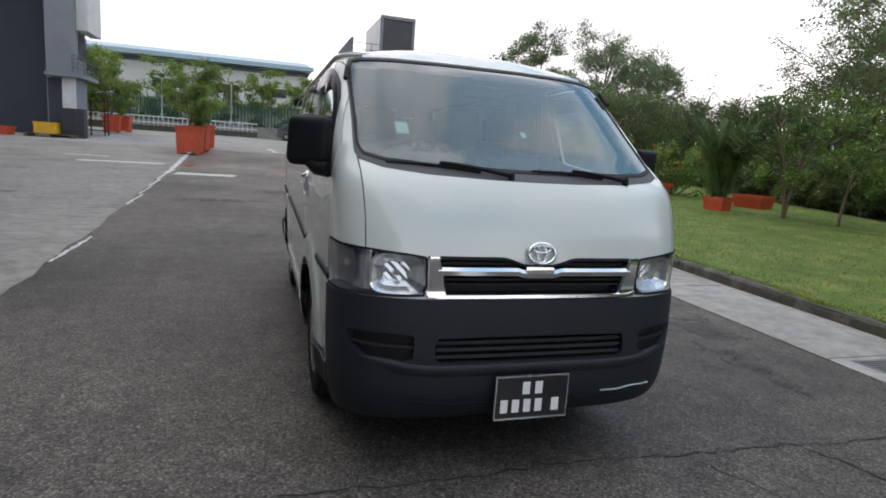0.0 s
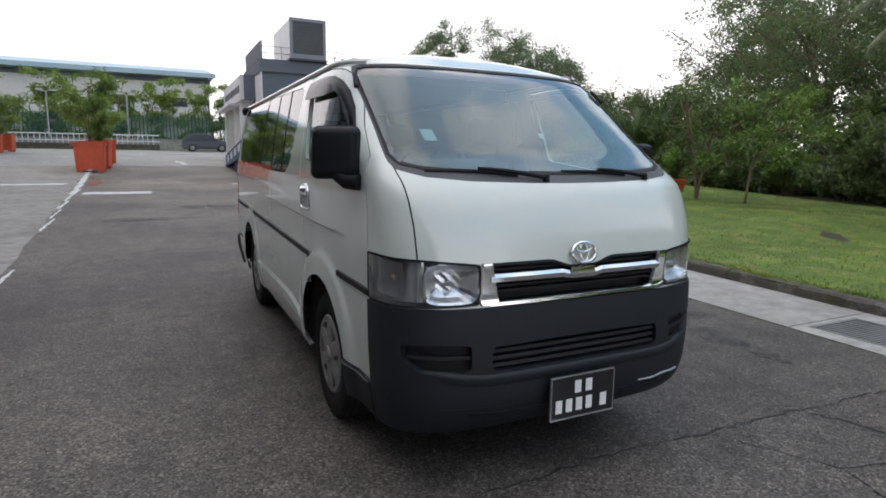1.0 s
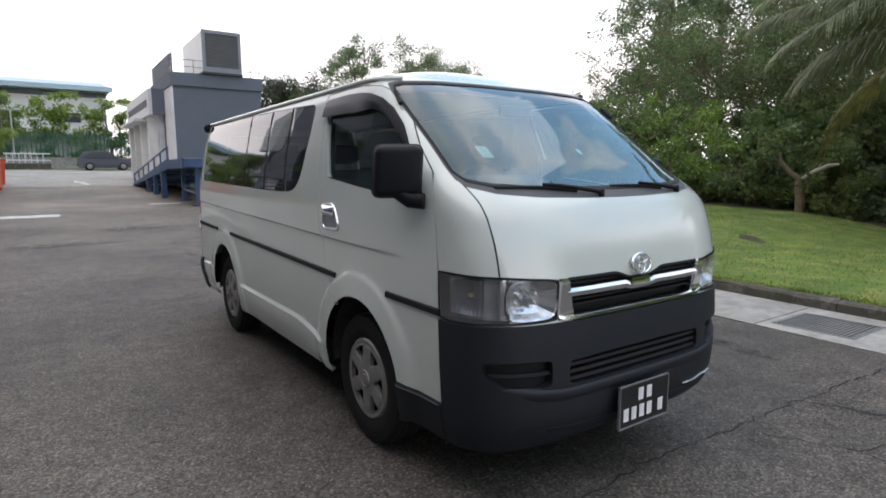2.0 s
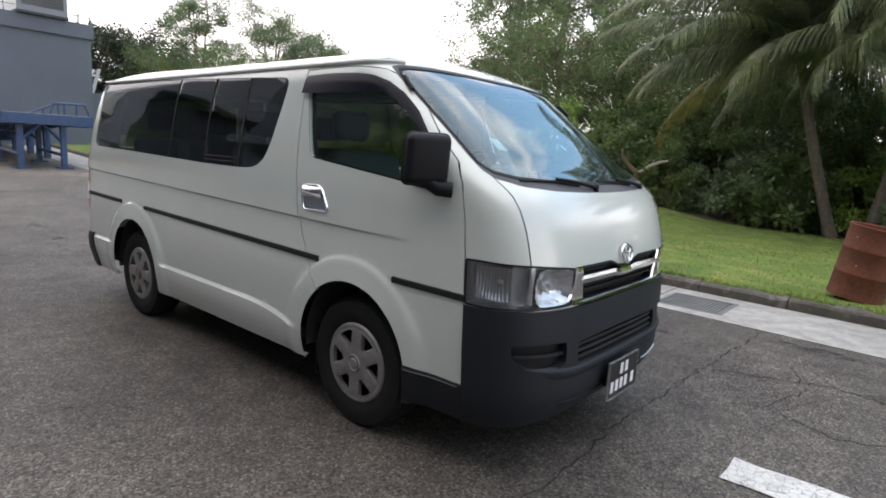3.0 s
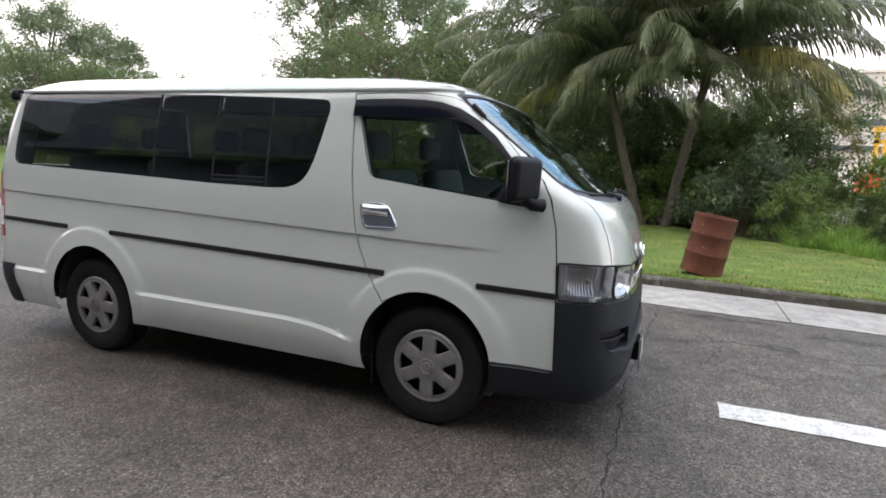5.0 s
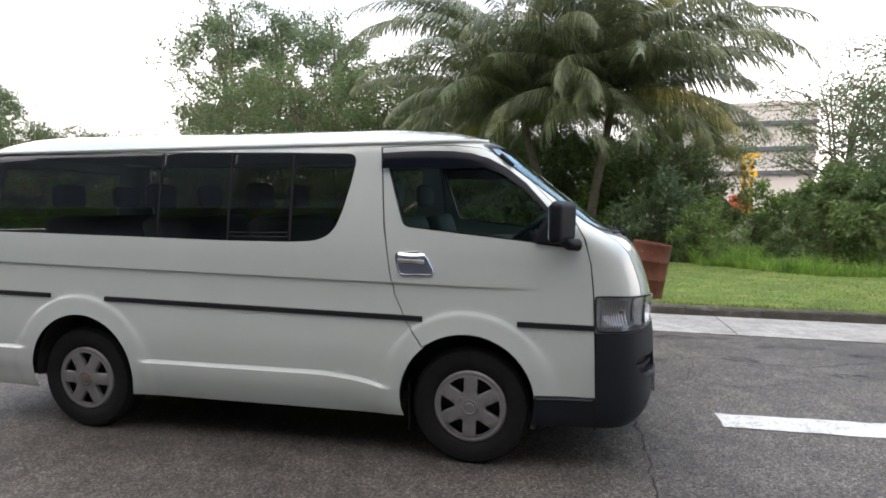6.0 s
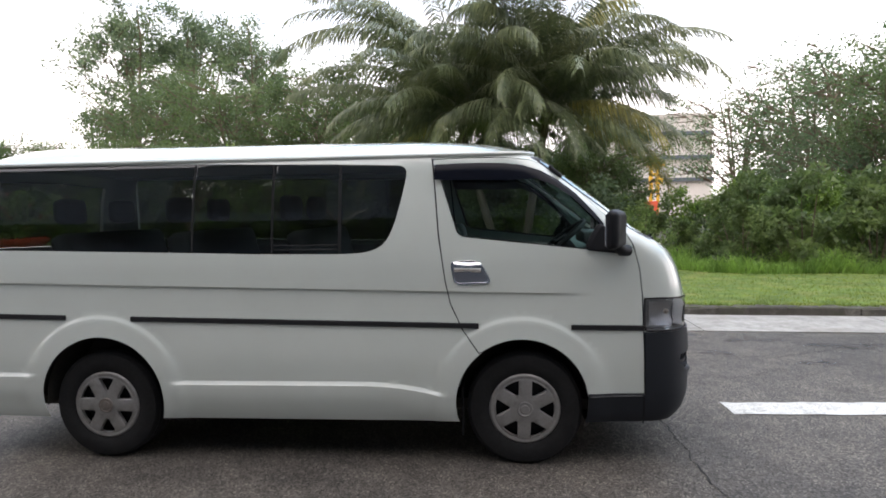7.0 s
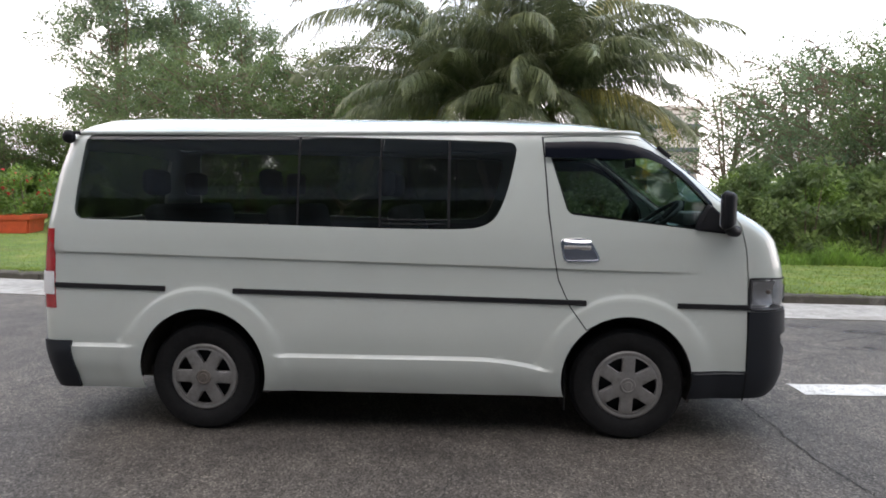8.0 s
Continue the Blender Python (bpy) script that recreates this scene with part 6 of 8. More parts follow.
rail("roof_railing", [(6.2, 27.5, 5.9), (7.05, 27.5, 5.9), (7.05, 34, 5.9)], [(6.6, 27.5, 5.9), (7.05, 27.5, 5.9), (7.05, 29, 5.9), (7.05, 31, 5.9)], 0.6, plant, M_LOUVRE, 0.015)
for i in range(6):
    solid("screen_slat", (2.97, 3.05, 27.4, 32.4, 5.95 + 0.13 * i, 6.04 + 0.13 * i), M_FACADE, plant, "grey blue slat of the roof screen")
for y in (27.4, 29.0, 30.6, 32.2):
    solid("screen_post", (3.05, 3.1, y, y + 0.08, 5.9, 6.75), M_LOUVRE, plant)
# steel stair from the annex roof up to the main roof
for x0, x1, z1, m in ((6.5, 7.1, 4.1, M_WHITEMETAL), (6.95, 7.32, 4.15, M_STEEL)):
    part("stair_string", extruded(bmesh.new(), [(x0, 27.5, 3.1), (x0 + 0.14, 27.5, 3.1), (x1 + 0.07, 27.5, z1), (x1 - 0.07, 27.5, z1)], (0, 0.06, 0)), m, plant, "sloping steel stair string")
for k in range(5):
    solid("stair_tread", (6.62 + 0.12 * k, 7.0 + 0.09 * k, 27.5, 27.9, 3.26 + 0.19 * k, 3.29 + 0.19 * k), M_STEEL, plant)

# air handling unit on the roof, its louvred end flush with the parapet
ahu = thing("air_handling_unit", "big pale metal air handling unit with a dark louvred end", "air unit")
AX0, AX1 = 4.36, 6.1
solid("base_frame", (AX0 - 0.03, AX1 + 0.03, 27.16, 31.6, 5.904, 6.0), M_DARKSLOT, ahu, "dark base frame")
solid("casing", (AX0 + 0.02, AX1 - 0.02, 27.24, 31.6, 6.0, 7.84), M_WHITEMETAL, ahu, "pale grey metal casing", 0.02)
part("end_frame", boxes((AX0, AX0 + 0.14, 27.16, 27.25, 6.0, 7.87), (AX1 - 0.14, AX1, 27.16, 27.25, 6.0, 7.87), (AX0 + 0.14, AX1 - 0.14, 27.16, 27.25, 7.72, 7.87), (AX0 + 0.14, AX1 - 0.14, 27.16, 27.25, 6.0, 6.22)), M_FACADE, ahu, "grey metal end frame")
solid("louvre_back", (AX0 + 0.14, AX1 - 0.14, 27.21, 27.239, 6.22, 7.72), M_LOUVRE, ahu, "dark louvre")
for i in range(15):
    part("slat", boxes((AX0 + 0.14, AX1 - 0.14, -0.03, 0.03, -0.006, 0.006)), M_LOUVRE, ahu, at=pose(0, 27.2, 6.27 + i * 0.1, 38, 0, 0))
solid("hatch", (AX0 + 0.012, AX0 + 0.02, 28.2, 29.0, 6.3, 7.5), M_WHITEMETAL, ahu, "access hatch in the side of the casing")

# gate house with a sign beside it
gate = thing("gate_house", "grey gate house with a pale fascia sign and columns", "gate house")
solid("wall", (2.75, 3.0, 29.8, 38, gz(33) - 0.3, 4.3), M_WALLLIGHT, gate, "pale grey wall")
solid("fascia", (2.3, 2.45, 29.4, 37.8, 4.15, 5.35), M_WALLLIGHT, gate, "pale grey fascia")
solid("fascia_end", (2.45, 3.0, 29.35, 29.5, 4.15, 5.35), M_WALLBLUE, gate, "slate end of the fascia")
solid("canopy", (1.9, 2.9, 31.6, 37.8, 4.0, 4.12), M_WALLLIGHT, gate, "thin canopy")
for y in (29.9, 32.4, 35.0, 37.3):
    solid("column", (2.3, 2.55, y, y + 0.3, gz(y) - 0.2, 4.0), M_WALLWHITE, gate, "off-white column")
bm = bmesh.new()
for i in range(11):
    box(bm, 2.285, 2.3, 30.0 + i * 0.66, 30.0 + i * 0.66 + 0.42, 4.55, 4.9)
tagged(part("sign_bars", bm, M_WALLDARK, gate, "dark unreadable sign lettering as bars"), kind="stuff")

# blue yard ramp
ramp_t = thing("yard_ramp", "blue painted steel mobile loading ramp with legs and a hoop rail", "loading ramp", pose(0.22, 0.75, 0.03))
G1 = gz(17)
TOP = G1 + 1.44
solid("platform", (1.25, 3.25, 16.5, 19.2, TOP - 0.08, TOP), M_STEEL, ramp_t, "worn steel deck")
solid("edge_beam", (1.2, 3.3, 16.44, 16.52, TOP - 0.28, TOP - 0.01), M_BLUE, ramp_t, "blue edge beam")
for x in (1.22, 3.26):
    solid("side_beam", (x - 0.05, x + 0.05, 16.5, 19.3, TOP - 0.3, TOP - 0.01), M_BLUE, ramp_t, "blue side beam")
    bm = bmesh.new()
    extruded(bm, [(x - 0.05, 19.2, TOP - 0.32), (x - 0.05, 19.2, TOP + 0.02), (x - 0.05, 28.4, gz(28.4) + 0.1), (x - 0.05, 28.4, gz(28.4))], (0.1, 0, 0))
    part("ramp_beam", bm, M_BLUE, ramp_t, "sloping blue beam")
bm = bmesh.new()
extruded(bm, [(1.25, 19.2, TOP - 0.05), (1.25, 19.2, TOP), (1.25, 28.4, gz(28.4) + 0.06), (1.25, 28.4, gz(28.4) + 0.01)], (2.0, 0, 0))
part("ramp_deck", bm, M_STEEL, ramp_t, "steel ramp deck")
for x, y in ((1.62, 16.7), (2.62, 16.7), (1.62, 18.9), (2.62, 18.9)):
    solid("leg", (x - 0.068, x + 0.068, y - 0.068, y + 0.068, gz(y) + 0.03, TOP - 0.2), M_BLUE, ramp_t, "blue square leg", 0.01)
    solid("foot", (x - 0.18, x + 0.18, y - 0.18, y + 0.18, gz(y), gz(y) + 0.04), M_BLUE, ramp_t)
bm = bmesh.new()
for y in (16.7, 18.9):
    tube(bm, [(1.62, y, G1 + 0.7), (2.12, y, G1 + 1.2), (2.62, y, G1 + 0.7)], 0.05, 6)
tube(bm, [(1.62, 16.7, G1 + 0.35), (1.62, 18.9, G1 + 0.45)], 0.05, 6)
tube(bm, [(2.62, 16.7, G1 + 0.35), (2.62, 18.9, G1 + 0.45)], 0.05, 6)
part("brace", bm, M_BLUE, ramp_t, "blue cross braces")
bm = bmesh.new()
for y0 in (16.6,):
    tube(bm, [(2.3, y0, TOP), (2.4, y0, TOP + 0.3), (3.15, y0, TOP + 0.32), (3.28, y0, TOP)], 0.035, 8)
    tube(bm, [(2.65, y0, TOP), (2.65, y0, TOP + 0.31)], 0.03, 6)
    tube(bm, [(2.95, y0, TOP), (2.95, y0, TOP + 0.31)], 0.03, 6)
part("hoop_rail", bm, M_BLUE, ramp_t, "blue hoop rail")
for y in (20.4, 22.2, 24.0):
    top = TOP - 0.3 - (TOP - gz(28.4)) * (y - 19.2) / 9.2
    for x in (1.24, 3.24):
        solid("leg", (x - 0.09, x + 0.09, y - 0.09, y + 0.09, gz(y), top + 0.12), M_BLUE, ramp_t, "blue square leg", 0.01)
    solid("cross_beam", (1.33, 3.15, y - 0.06, y + 0.06, top - 0.05, top + 0.1), M_BLUE, ramp_t, "blue cross beam")
for x in (1.22, 3.26):
    bm = bmesh.new()
    f = lambda y: TOP + (gz(28.4) + 0.1 - TOP) * max(0, (y - 19.2)) / 9.2
    tube(bm, [(x, y, f(y) + 0.42) for y in steps(19.2, 28.2, 1.5)], 0.035, 6)
    for y in steps(19.2, 28.2, 1.5):
        tube(bm, [(x, y, f(y)), (x, y, f(y) + 0.42)], 0.03, 6)
    part("side_rail", bm, M_BLUE, ramp_t, "blue side rail")

# left factory building with a deep bay
fac = thing("factory_building", "slate blue factory building with a deep dark bay and balcony", "building")
F0 = gz(34)
solid("wall", (-11.6, -10.3, 33.0, 35.0, F0 - 0.3, 14), M_FACADE, fac, "grey blue corner wall")
# the bay is shallow, so its deep shade is painted on the back wall
solid("bay_back", (-40, -11.6, 34.5, 35, F0 - 0.3, 14), M_WALLDARK, fac, "wall at the back of the bay, coloured dark for the bay's shade")
solid("lintel", (-40, -11.6, 32.8, 34.5, 9.6, 14), M_FACADE, fac, "slate lintel over the bay")
solid("rear_block", (-40, -14, 35, 44, F0 - 0.3, 13.9), M_WALLBLUE, fac, "main block")
solid("upper_block", (-10.3, -9.75, 33.4, 36, 6.4, 14), M_WALLWHITE, fac, "pale grey cantilevered upper block", 0.03)
solid("balcony_slab", (-11.55, -9.95, 32.5, 36, 3.98, 4.16), M_FACADE, fac, "grey blue balcony slab")
rail("balcony_railing", [(-10.3, 32.5, 4.2), (-10.05, 32.5, 4.2), (-10.05, 36, 4.2)], [(-10.3, 32.5, 4.2), (-10.05, 32.5, 4.2), (-10.05, 33.6, 4.2), (-10.05, 34.8, 4.2), (-10.05, 36, 4.2)], 0.85, fac, M_LOUVRE, 0.022, (0.3, 0.55, 0.8, 1.0))
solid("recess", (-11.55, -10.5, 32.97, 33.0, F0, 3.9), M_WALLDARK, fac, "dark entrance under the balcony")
solid("entrance_wall", (-10.9, -10.3, 32.9, 33.0, F0, 3.95), M_WALLLIGHT, fac)
for i in range(10):
    part("louvre", boxes((-10.32, -10.24, 33.6, 35.0, 5.0 + i * 0.13, 5.05 + i * 0.13)), M_DARKSLOT, fac)

# unseen long factory on the camera's side of the yard, added to dim sky and reflections
fb = thing("long_factory", "long slate grey factory with a band of windows, unseen, added to block sky light", "building")
solid("wall", (-34, -10.5, -40, 19, -0.3, 12.0), M_WALLBLUE, fb, "slate rendered wall")
solid("canopy", (-10.5, -9.6, -40, 18.8, 4.1, 4.4), M_WALLBLUE, fb, "slate canopy over the loading bays")
solid("roof", (-34.5, -9.8, -40.5, 19.2, 12.0, 12.5), M_ROOFBLUE, fb, "pale blue metal roof edge")
for i in range(8):
    y = -34 + i * 5.6
    w = part("window", boxes((-10.52, -10.47, y, y + 4.0, 5.2, 6.8)), M_DARKSLOT, fb, "dark window")
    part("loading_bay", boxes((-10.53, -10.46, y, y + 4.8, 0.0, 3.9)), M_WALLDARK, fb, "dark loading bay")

# warehouse beyond the fence
wh = thing("warehouse", "long pale warehouse with a shallow light blue metal roof", "building")
solid("wall", (-60, 3.6, 66, 90, 2.0, 9.4), M_WALLWHITE, wh, "off-white warehouse wall")
bm = bmesh.new()
extruded(bm, [(-61, 65, 9.6), (-61, 78, 11.8), (-61, 91, 9.6)], (65.2, 0, 0))
part("roof", bm, M_ROOFBLUE, wh, "light blue metal roof")
solid("fascia", (-61, 4.2, 64.9, 65.1, 9.3, 9.75), M_ROOFBLUE, wh)
# dark strip on the wall stands for the shadow of the eaves
solid("shadow_band", (-60, 3.7, 65.95, 66.0, 8.75, 9.2), M_WALLBLUE, wh, "dark band painted as the shadow under the eaves")
solid("lower_canopy", (-60, 3.9, 64.4, 66, 5.1, 5.5), M_WALLWHITE, wh, "pale ledge")
for i in range(10):
    x = -0.8 - i * 5.6
    part("window", boxes((x, x + 2.2, 65.93, 65.99, 6.3, 7.2)), M_DARKSLOT, wh, "dark strip window")

# low barrier wall and green mesh fence
fence = thing("fence", "green mesh fence with slender posts along the plot edge", "fence")
FZ = gz(54)
for i in range(24):
    x = -30 + i * 2.4
    bm = bmesh.new()
    tube(bm, [(x, 56, FZ - 0.2), (x, 56, FZ + 3.0), (x, 55.6, FZ + 3.4)], 0.04, 6)
    part("post", bm, M_GREENMESH, fence)
bm = bmesh.new()
for i in range(26):
    z = FZ + 0.2 + i * 0.11
    box(bm, -30, 26, 55.99, 56.01, z, z + 0.03)
tagged(part("wire_mesh", bm, M_GREENMESH, fence), kind="stuff")
bm = bmesh.new()
for i in range(190):
    x = -30 + i * 0.3
    box(bm, x, x + 0.07, 55.98, 56.0, FZ + 0.1, FZ + 3.0)
tagged(part("mesh_screen", bm, M_GREENMESH, fence), kind="stuff")
bw = thing("barrier_wall", "low pale concrete wall below the fence", "wall", kind="structure")
solid("coping", (-32, 30, 54.4, 54.75, FZ + 0.85, FZ + 0.95), M_APRON, bw)
solid("wall_body", (-32, 30, 54.45, 54.7, FZ - 0.6, FZ + 0.85), M_APRON, bw)
solid("plinth", (-32, -1.5, 53.4, 53.8, FZ - 0.5, FZ + 0.45), M_KERB, bw, "dark weathered plinth below the railing")
wr = thing("white_railing", "white painted tubular railing in front of the fence", "railing")
bm = bmesh.new()
for z in (0.7, 1.2):
    tube(bm, [(-32, 53.6, FZ + z), (-1.5, 53.6, FZ + z)], 0.05, 6)
part("rail", bm, M_WHITEMETAL, wr)
bm = bmesh.new()
for i in range(80):
    x = -32 + i * 0.38
    tube(bm, [(x, 53.6, FZ + 0.4), (x, 53.6, FZ + 1.2)], 0.03, 5)
tagged(part("bars", bm, M_WHITEMETAL, wr), kind="stuff")
sheet("verge", M_LAWN, lambda y: [-30, -10, -4, 2, 8, 30], steps(52.6, 64, 2), lambda x, y: gz(y), "strip of grass below the fence", "grass", lift=0.03)
for x in (-9.5, -3.8):
    sl = thing("street_lamp", "slender grey lamp post with two heads by the fence", "lamp post", pose(x, 55, FZ))
    part("post", tube(bmesh.new(), [(0, 0, -0.3), (0, 0, 4.6)], 0.07, 8, 0.05), M_STEEL, sl)
    for sx in (-1, 1):
        bm = bmesh.new()
        tube(bm, [(0, 0, 4.5), (sx * 0.3, 0, 4.65)], 0.03, 6)
        box(bm, sx * 0.45 - 0.22, sx * 0.45 + 0.22, -0.1, 0.1, 4.58, 4.74, bevel=0.03)
        part("lamp_head", bm, M_STEEL, sl)

# far beige building with a yellow mast seen between the trees
far = thing("far_building", "far beige industrial building with grey window bands", "building")
solid("wall", (80, 96, -30, -15, 0, 14.0), M_BEIGE, far, "beige rendered wall")
for z in (5.0, 8.1, 11.4):
    solid("ledge", (79.3, 80.0, -30, -15, z, z + 0.5), M_WALLBLUE, far, "slate blue ledge")
    for i in range(8 if z == 8.1 else 0):
        solid("window", (79.9, 80.0, -29 + i * 1.75, -28.1 + i * 1.75, z - 1.9, z - 1.1), M_WALLLIGHT, far, "small grey window")
solid("parapet", (79.7, 96, -30.3, -14.7, 14.0, 14.4), M_BEIGE, far)
mast = thing("hoist_mast", "yellow painted steel hoist mast", "hoist")
part("column", boxes((68, 68.3, -18.6, -18.2, 0, 6.9), (68, 68.3, -19.4, -19.1, 0, 6.9), (67.8, 68.4, -20.0, -18.0, 6.4, 6.9), (68, 68.3, -19.4, -18.2, 5.2, 5.6), (67.6, 68.2, -19.7, -18.9, 4.2, 5.0), (68, 68.3, -19.4, -18.2, 3.2, 3.6)), M_YELLOW, mast, "yellow steel column")
part("mast_foot", boxes((67.8, 69.2, -19.2, -17.2, 0, 2.2)), M_ORANGE, mast, "red base")


# parked dark hatchback
def hatchback(at):
    car = thing("parked_car", "small dark grey hatchback parked by the verge", "car", at)
    prof = [(0.0, 0.45), (0.03, 0.75), (0.5, 0.86), (0.95, 0.93), (1.55, 1.38), (1.9, 1.47), (2.7, 1.5), (3.3, 1.42), (3.62, 1.0), (3.72, 0.8), (3.75, 0.4), (3.6, 0.25), (0.15, 0.25)]
    bm = bmesh.new()
    rows = []
    for yy, k in ((-0.82, 0.0), (-0.80, 1.0), (0.80, 1.0), (0.82, 0.0)):
        rows.append([bm.verts.new((x + (0.05 if k == 0 and x < 1 else 0), yy * (1 - 0.16 * max(0, z - 0.9) / 0.6), z - (0.03 if k == 0 else 0))) for x, z in prof])
    n = len(prof)
    for a, b in zip(rows, rows[1:]):
        for i in range(n):
            bm.faces.new((a[i], a[(i + 1) % n], b[(i + 1) % n], b[i]))
    bm.faces.new(rows[0][::-1])
    bm.faces.new(rows[-1])
    bmesh.ops.recalc_face_normals(bm, faces=bm.faces)
    part("body", bm, mat("dark_grey_car_paint", (0.018, 0.02, 0.028), 0.35, 0.0, var=0.1, coat=0.3, bump=0), car, "dark grey car body", smooth=30)
    for sy in (-1, 1):
        for pts in ([(1.1, 0.95), (1.62, 1.33), (2.15, 1.38), (2.15, 0.95)], [(2.22, 0.95), (2.22, 1.38), (2.95, 1.36), (3.3, 0.98)]):
            bm = bmesh.new()
            extruded(bm, [(x, sy * (0.83 * (1 - 0.16 * max(0, z - 0.9) / 0.6) + 0.004), z) for x, z in pts], (0, sy * 0.008, 0))
            part("window", bm, M_DARKSLOT, car, "dark side window")
        for x in (0.72, 2.98):
            w = part("wheel", spun(bmesh.new(), [(0.0, -0.1), (0.19, -0.1), (0.3, -0.09), (0.3, 0.09), (0.19, 0.1), (0, 0.1)], 24, "z"), M_TYRE, car, smooth=30, at=pose(x, sy * 0.76, 0.3, 90, 0, 0))
            part("rim", spun(bmesh.new(), [(0.0, -0.12), (0.17, -0.11), (0.19, -0.1)], 20, "z"), M_HUBCAP, w, at=pose(0, 0, 0, 0 if sy == 1 else 180, 0, 0))
        part("tail_lamp", boxes((0.0, 0.12, sy * 0.68 - 0.1, sy * 0.68 + 0.1, 0.78, 0.98)), M_TAIL, car)
    return car


car_m = pose(3.9, 51.2, gz(51.2), 0, 0, 180)
hatchback(car_m)


# orange tub planters
def planter(at, w=1.05, h=1.15, group="orange planters in the yard", label="square orange plastic tub planter on pallet feet"):
    p = thing("planter", label, "planter", at, group)
    bm = bmesh.new()
    rows = []
    for s, z in ((0.90, 0.1 if h > 0.6 else 0.0), (0.98, h - 0.12), (1.04, h - 0.12), (1.05, h), (0.96, h), (0.93, h - 0.15)):
        rows.append([bm.verts.new((sx * w / 2 * s, sy * w / 2 * s, z)) for sx, sy in ((-1, -1), (1, -1), (1, 1), (-1, 1))])
    for a, b in zip(rows, rows[1:]):
        for i in range(4):
            bm.faces.new((a[i], a[(i + 1) % 4], b[(i + 1) % 4], b[i]))
    bm.faces.new(rows[0][::-1])
    bmesh.ops.bevel(bm, geom=[e for e in bm.edges if abs(e.verts[0].co.z - e.verts[1].co.z) > 0.3], offset=0.04, segments=2, affect="EDGES")
    bmesh.ops.recalc_face_normals(bm, faces=bm.faces)
    part("tub", bm, M_ORANGE, p, "orange plastic tub")
    part("soil", boxes((-w * 0.46, w * 0.46, -w * 0.46, w * 0.46, h - 0.2, h - 0.14)), M_SOIL, p, "dark soil")
    for sx in (-1, 1) if h > 0.6 else ():
        for sy in (-1, 1):
            part("foot", boxes((sx * w * 0.34 - 0.1, sx * w * 0.34 + 0.1, sy * w * 0.34 - 0.1, sy * w * 0.34 + 0.1, 0, 0.11)), M_ORANGE, p)
    return p


PLANTERS = [(-4.0, 25.0), (-3.95, 27.0), (-4.0, 29.2), (-4.0, 31.6), (-10.85, 43.0), (-10.7, 45.6)]
first = planter(pose(*PLANTERS[0], gz(PLANTERS[0][1])))
for x, y in PLANTERS[1:]:
    copy_thing(first, pose(x, y, gz(y), 0, 0, random.uniform(-6, 6)))
planter(pose(-13.2, 31.6, gz(31.6)), 0.95, 0.42, label="low orange plastic tub planter by the dark bay")
LAWN_TUBS = [(11.45, 11.4, 0.58), (13.75, 12.4, 0.9), (11.5, 14.9, 1.3)]
for x, y, w in LAWN_TUBS:
    planter(pose(x, y, lawn_z(x, y) - 0.02, 0, 0, 20), w, 0.4 if w < 1 else 0.5, "orange planters on the lawn", "orange plastic tub planter standing on the lawn")

# clutter at the foot of the factory wall
rack = thing("steel_rack", "tall rusty red steel storage rack", "rack", pose(-10.75, 36.5, gz(36.5)))
for x in (0, 0.9):
    for y in (0, 0.8):
        part("post", boxes((x, x + 0.07, y, y + 0.07, 0, 2.1)), M_RUST, rack)
for z in (0.3, 0.85, 1.4, 1.95):
    part("shelf", boxes((0, 0.97, 0, 0.87, z, z + 0.06)), M_RUST, rack)
cab = thing("steel_cabinet", "dark grey steel cabinet against the wall", "cabinet", pose(-10.8, 32.3, gz(32)))
part("carcass", boxes((0, 1.0, 0, 0.6, 0, 1.5), bevel=0.01), M_DARKSLOT, cab)
part("door", boxes((0.02, 0.49, -0.02, 0.0, 0.05, 1.45)), M_DARKSLOT, cab)
part("door", boxes((0.51, 0.98, -0.02, 0.0, 0.05, 1.45)), M_DARKSLOT, cab)
crate = thing("yellow_crate", "yellow plastic crate on a wooden pallet", "crate", pose(-11.9, 31.8, gz(32) + 0.16))
part("crate_body", boxes((0, 1.0, 0, 0.8, 0, 0.55), bevel=0.02), M_YELLOW, crate)
part("crate_rim", boxes((-0.03, 1.03, -0.03, 0.83, 0.5, 0.56)), M_YELLOW, crate)
pal = thing("pallet", "weathered wooden pallet on the ground", "pallet", pose(-12.2, 31.4, gz(32)))
for i in range(6):
    part("slat", boxes((0, 2.2, i * 0.22, i * 0.22 + 0.14, 0.13, 0.16)), M_BARK, pal)
for i in range(3):
    part("bearer", boxes((i * 1.0, i * 1.0 + 0.12, 0, 1.24, 0, 0.13)), M_BARK, pal)

# leaning rusty drum on the lawn
drum = thing("oil_drum", "leaning rusted red oil drum standing on the lawn", "drum", pose(5.05, -0.58, 0.1, 9, 0, 0) @ Matrix.Diagonal((0.95, 0.95, 0.91, 1)))
prof = [(0.0, 0.012), (0.27, 0.012), (0.287, 0.0), (0.29, 0.03), (0.284, 0.05), (0.284, 0.275), (0.292, 0.29), (0.292, 0.305), (0.284, 0.32), (0.284, 0.565), (0.292, 0.58), (0.292, 0.595), (0.284, 0.61), (0.284, 0.835), (0.292, 0.86), (0.285, 0.872), (0.272, 0.865), (0.268, 0.55), (0.0, 0.52)]
part("shell", spun(bmesh.new(), prof, 40), M_RUST, drum, "rusted red drum shell with ribs", smooth=30)
bm = bmesh.new()
rnd = random.Random(8)
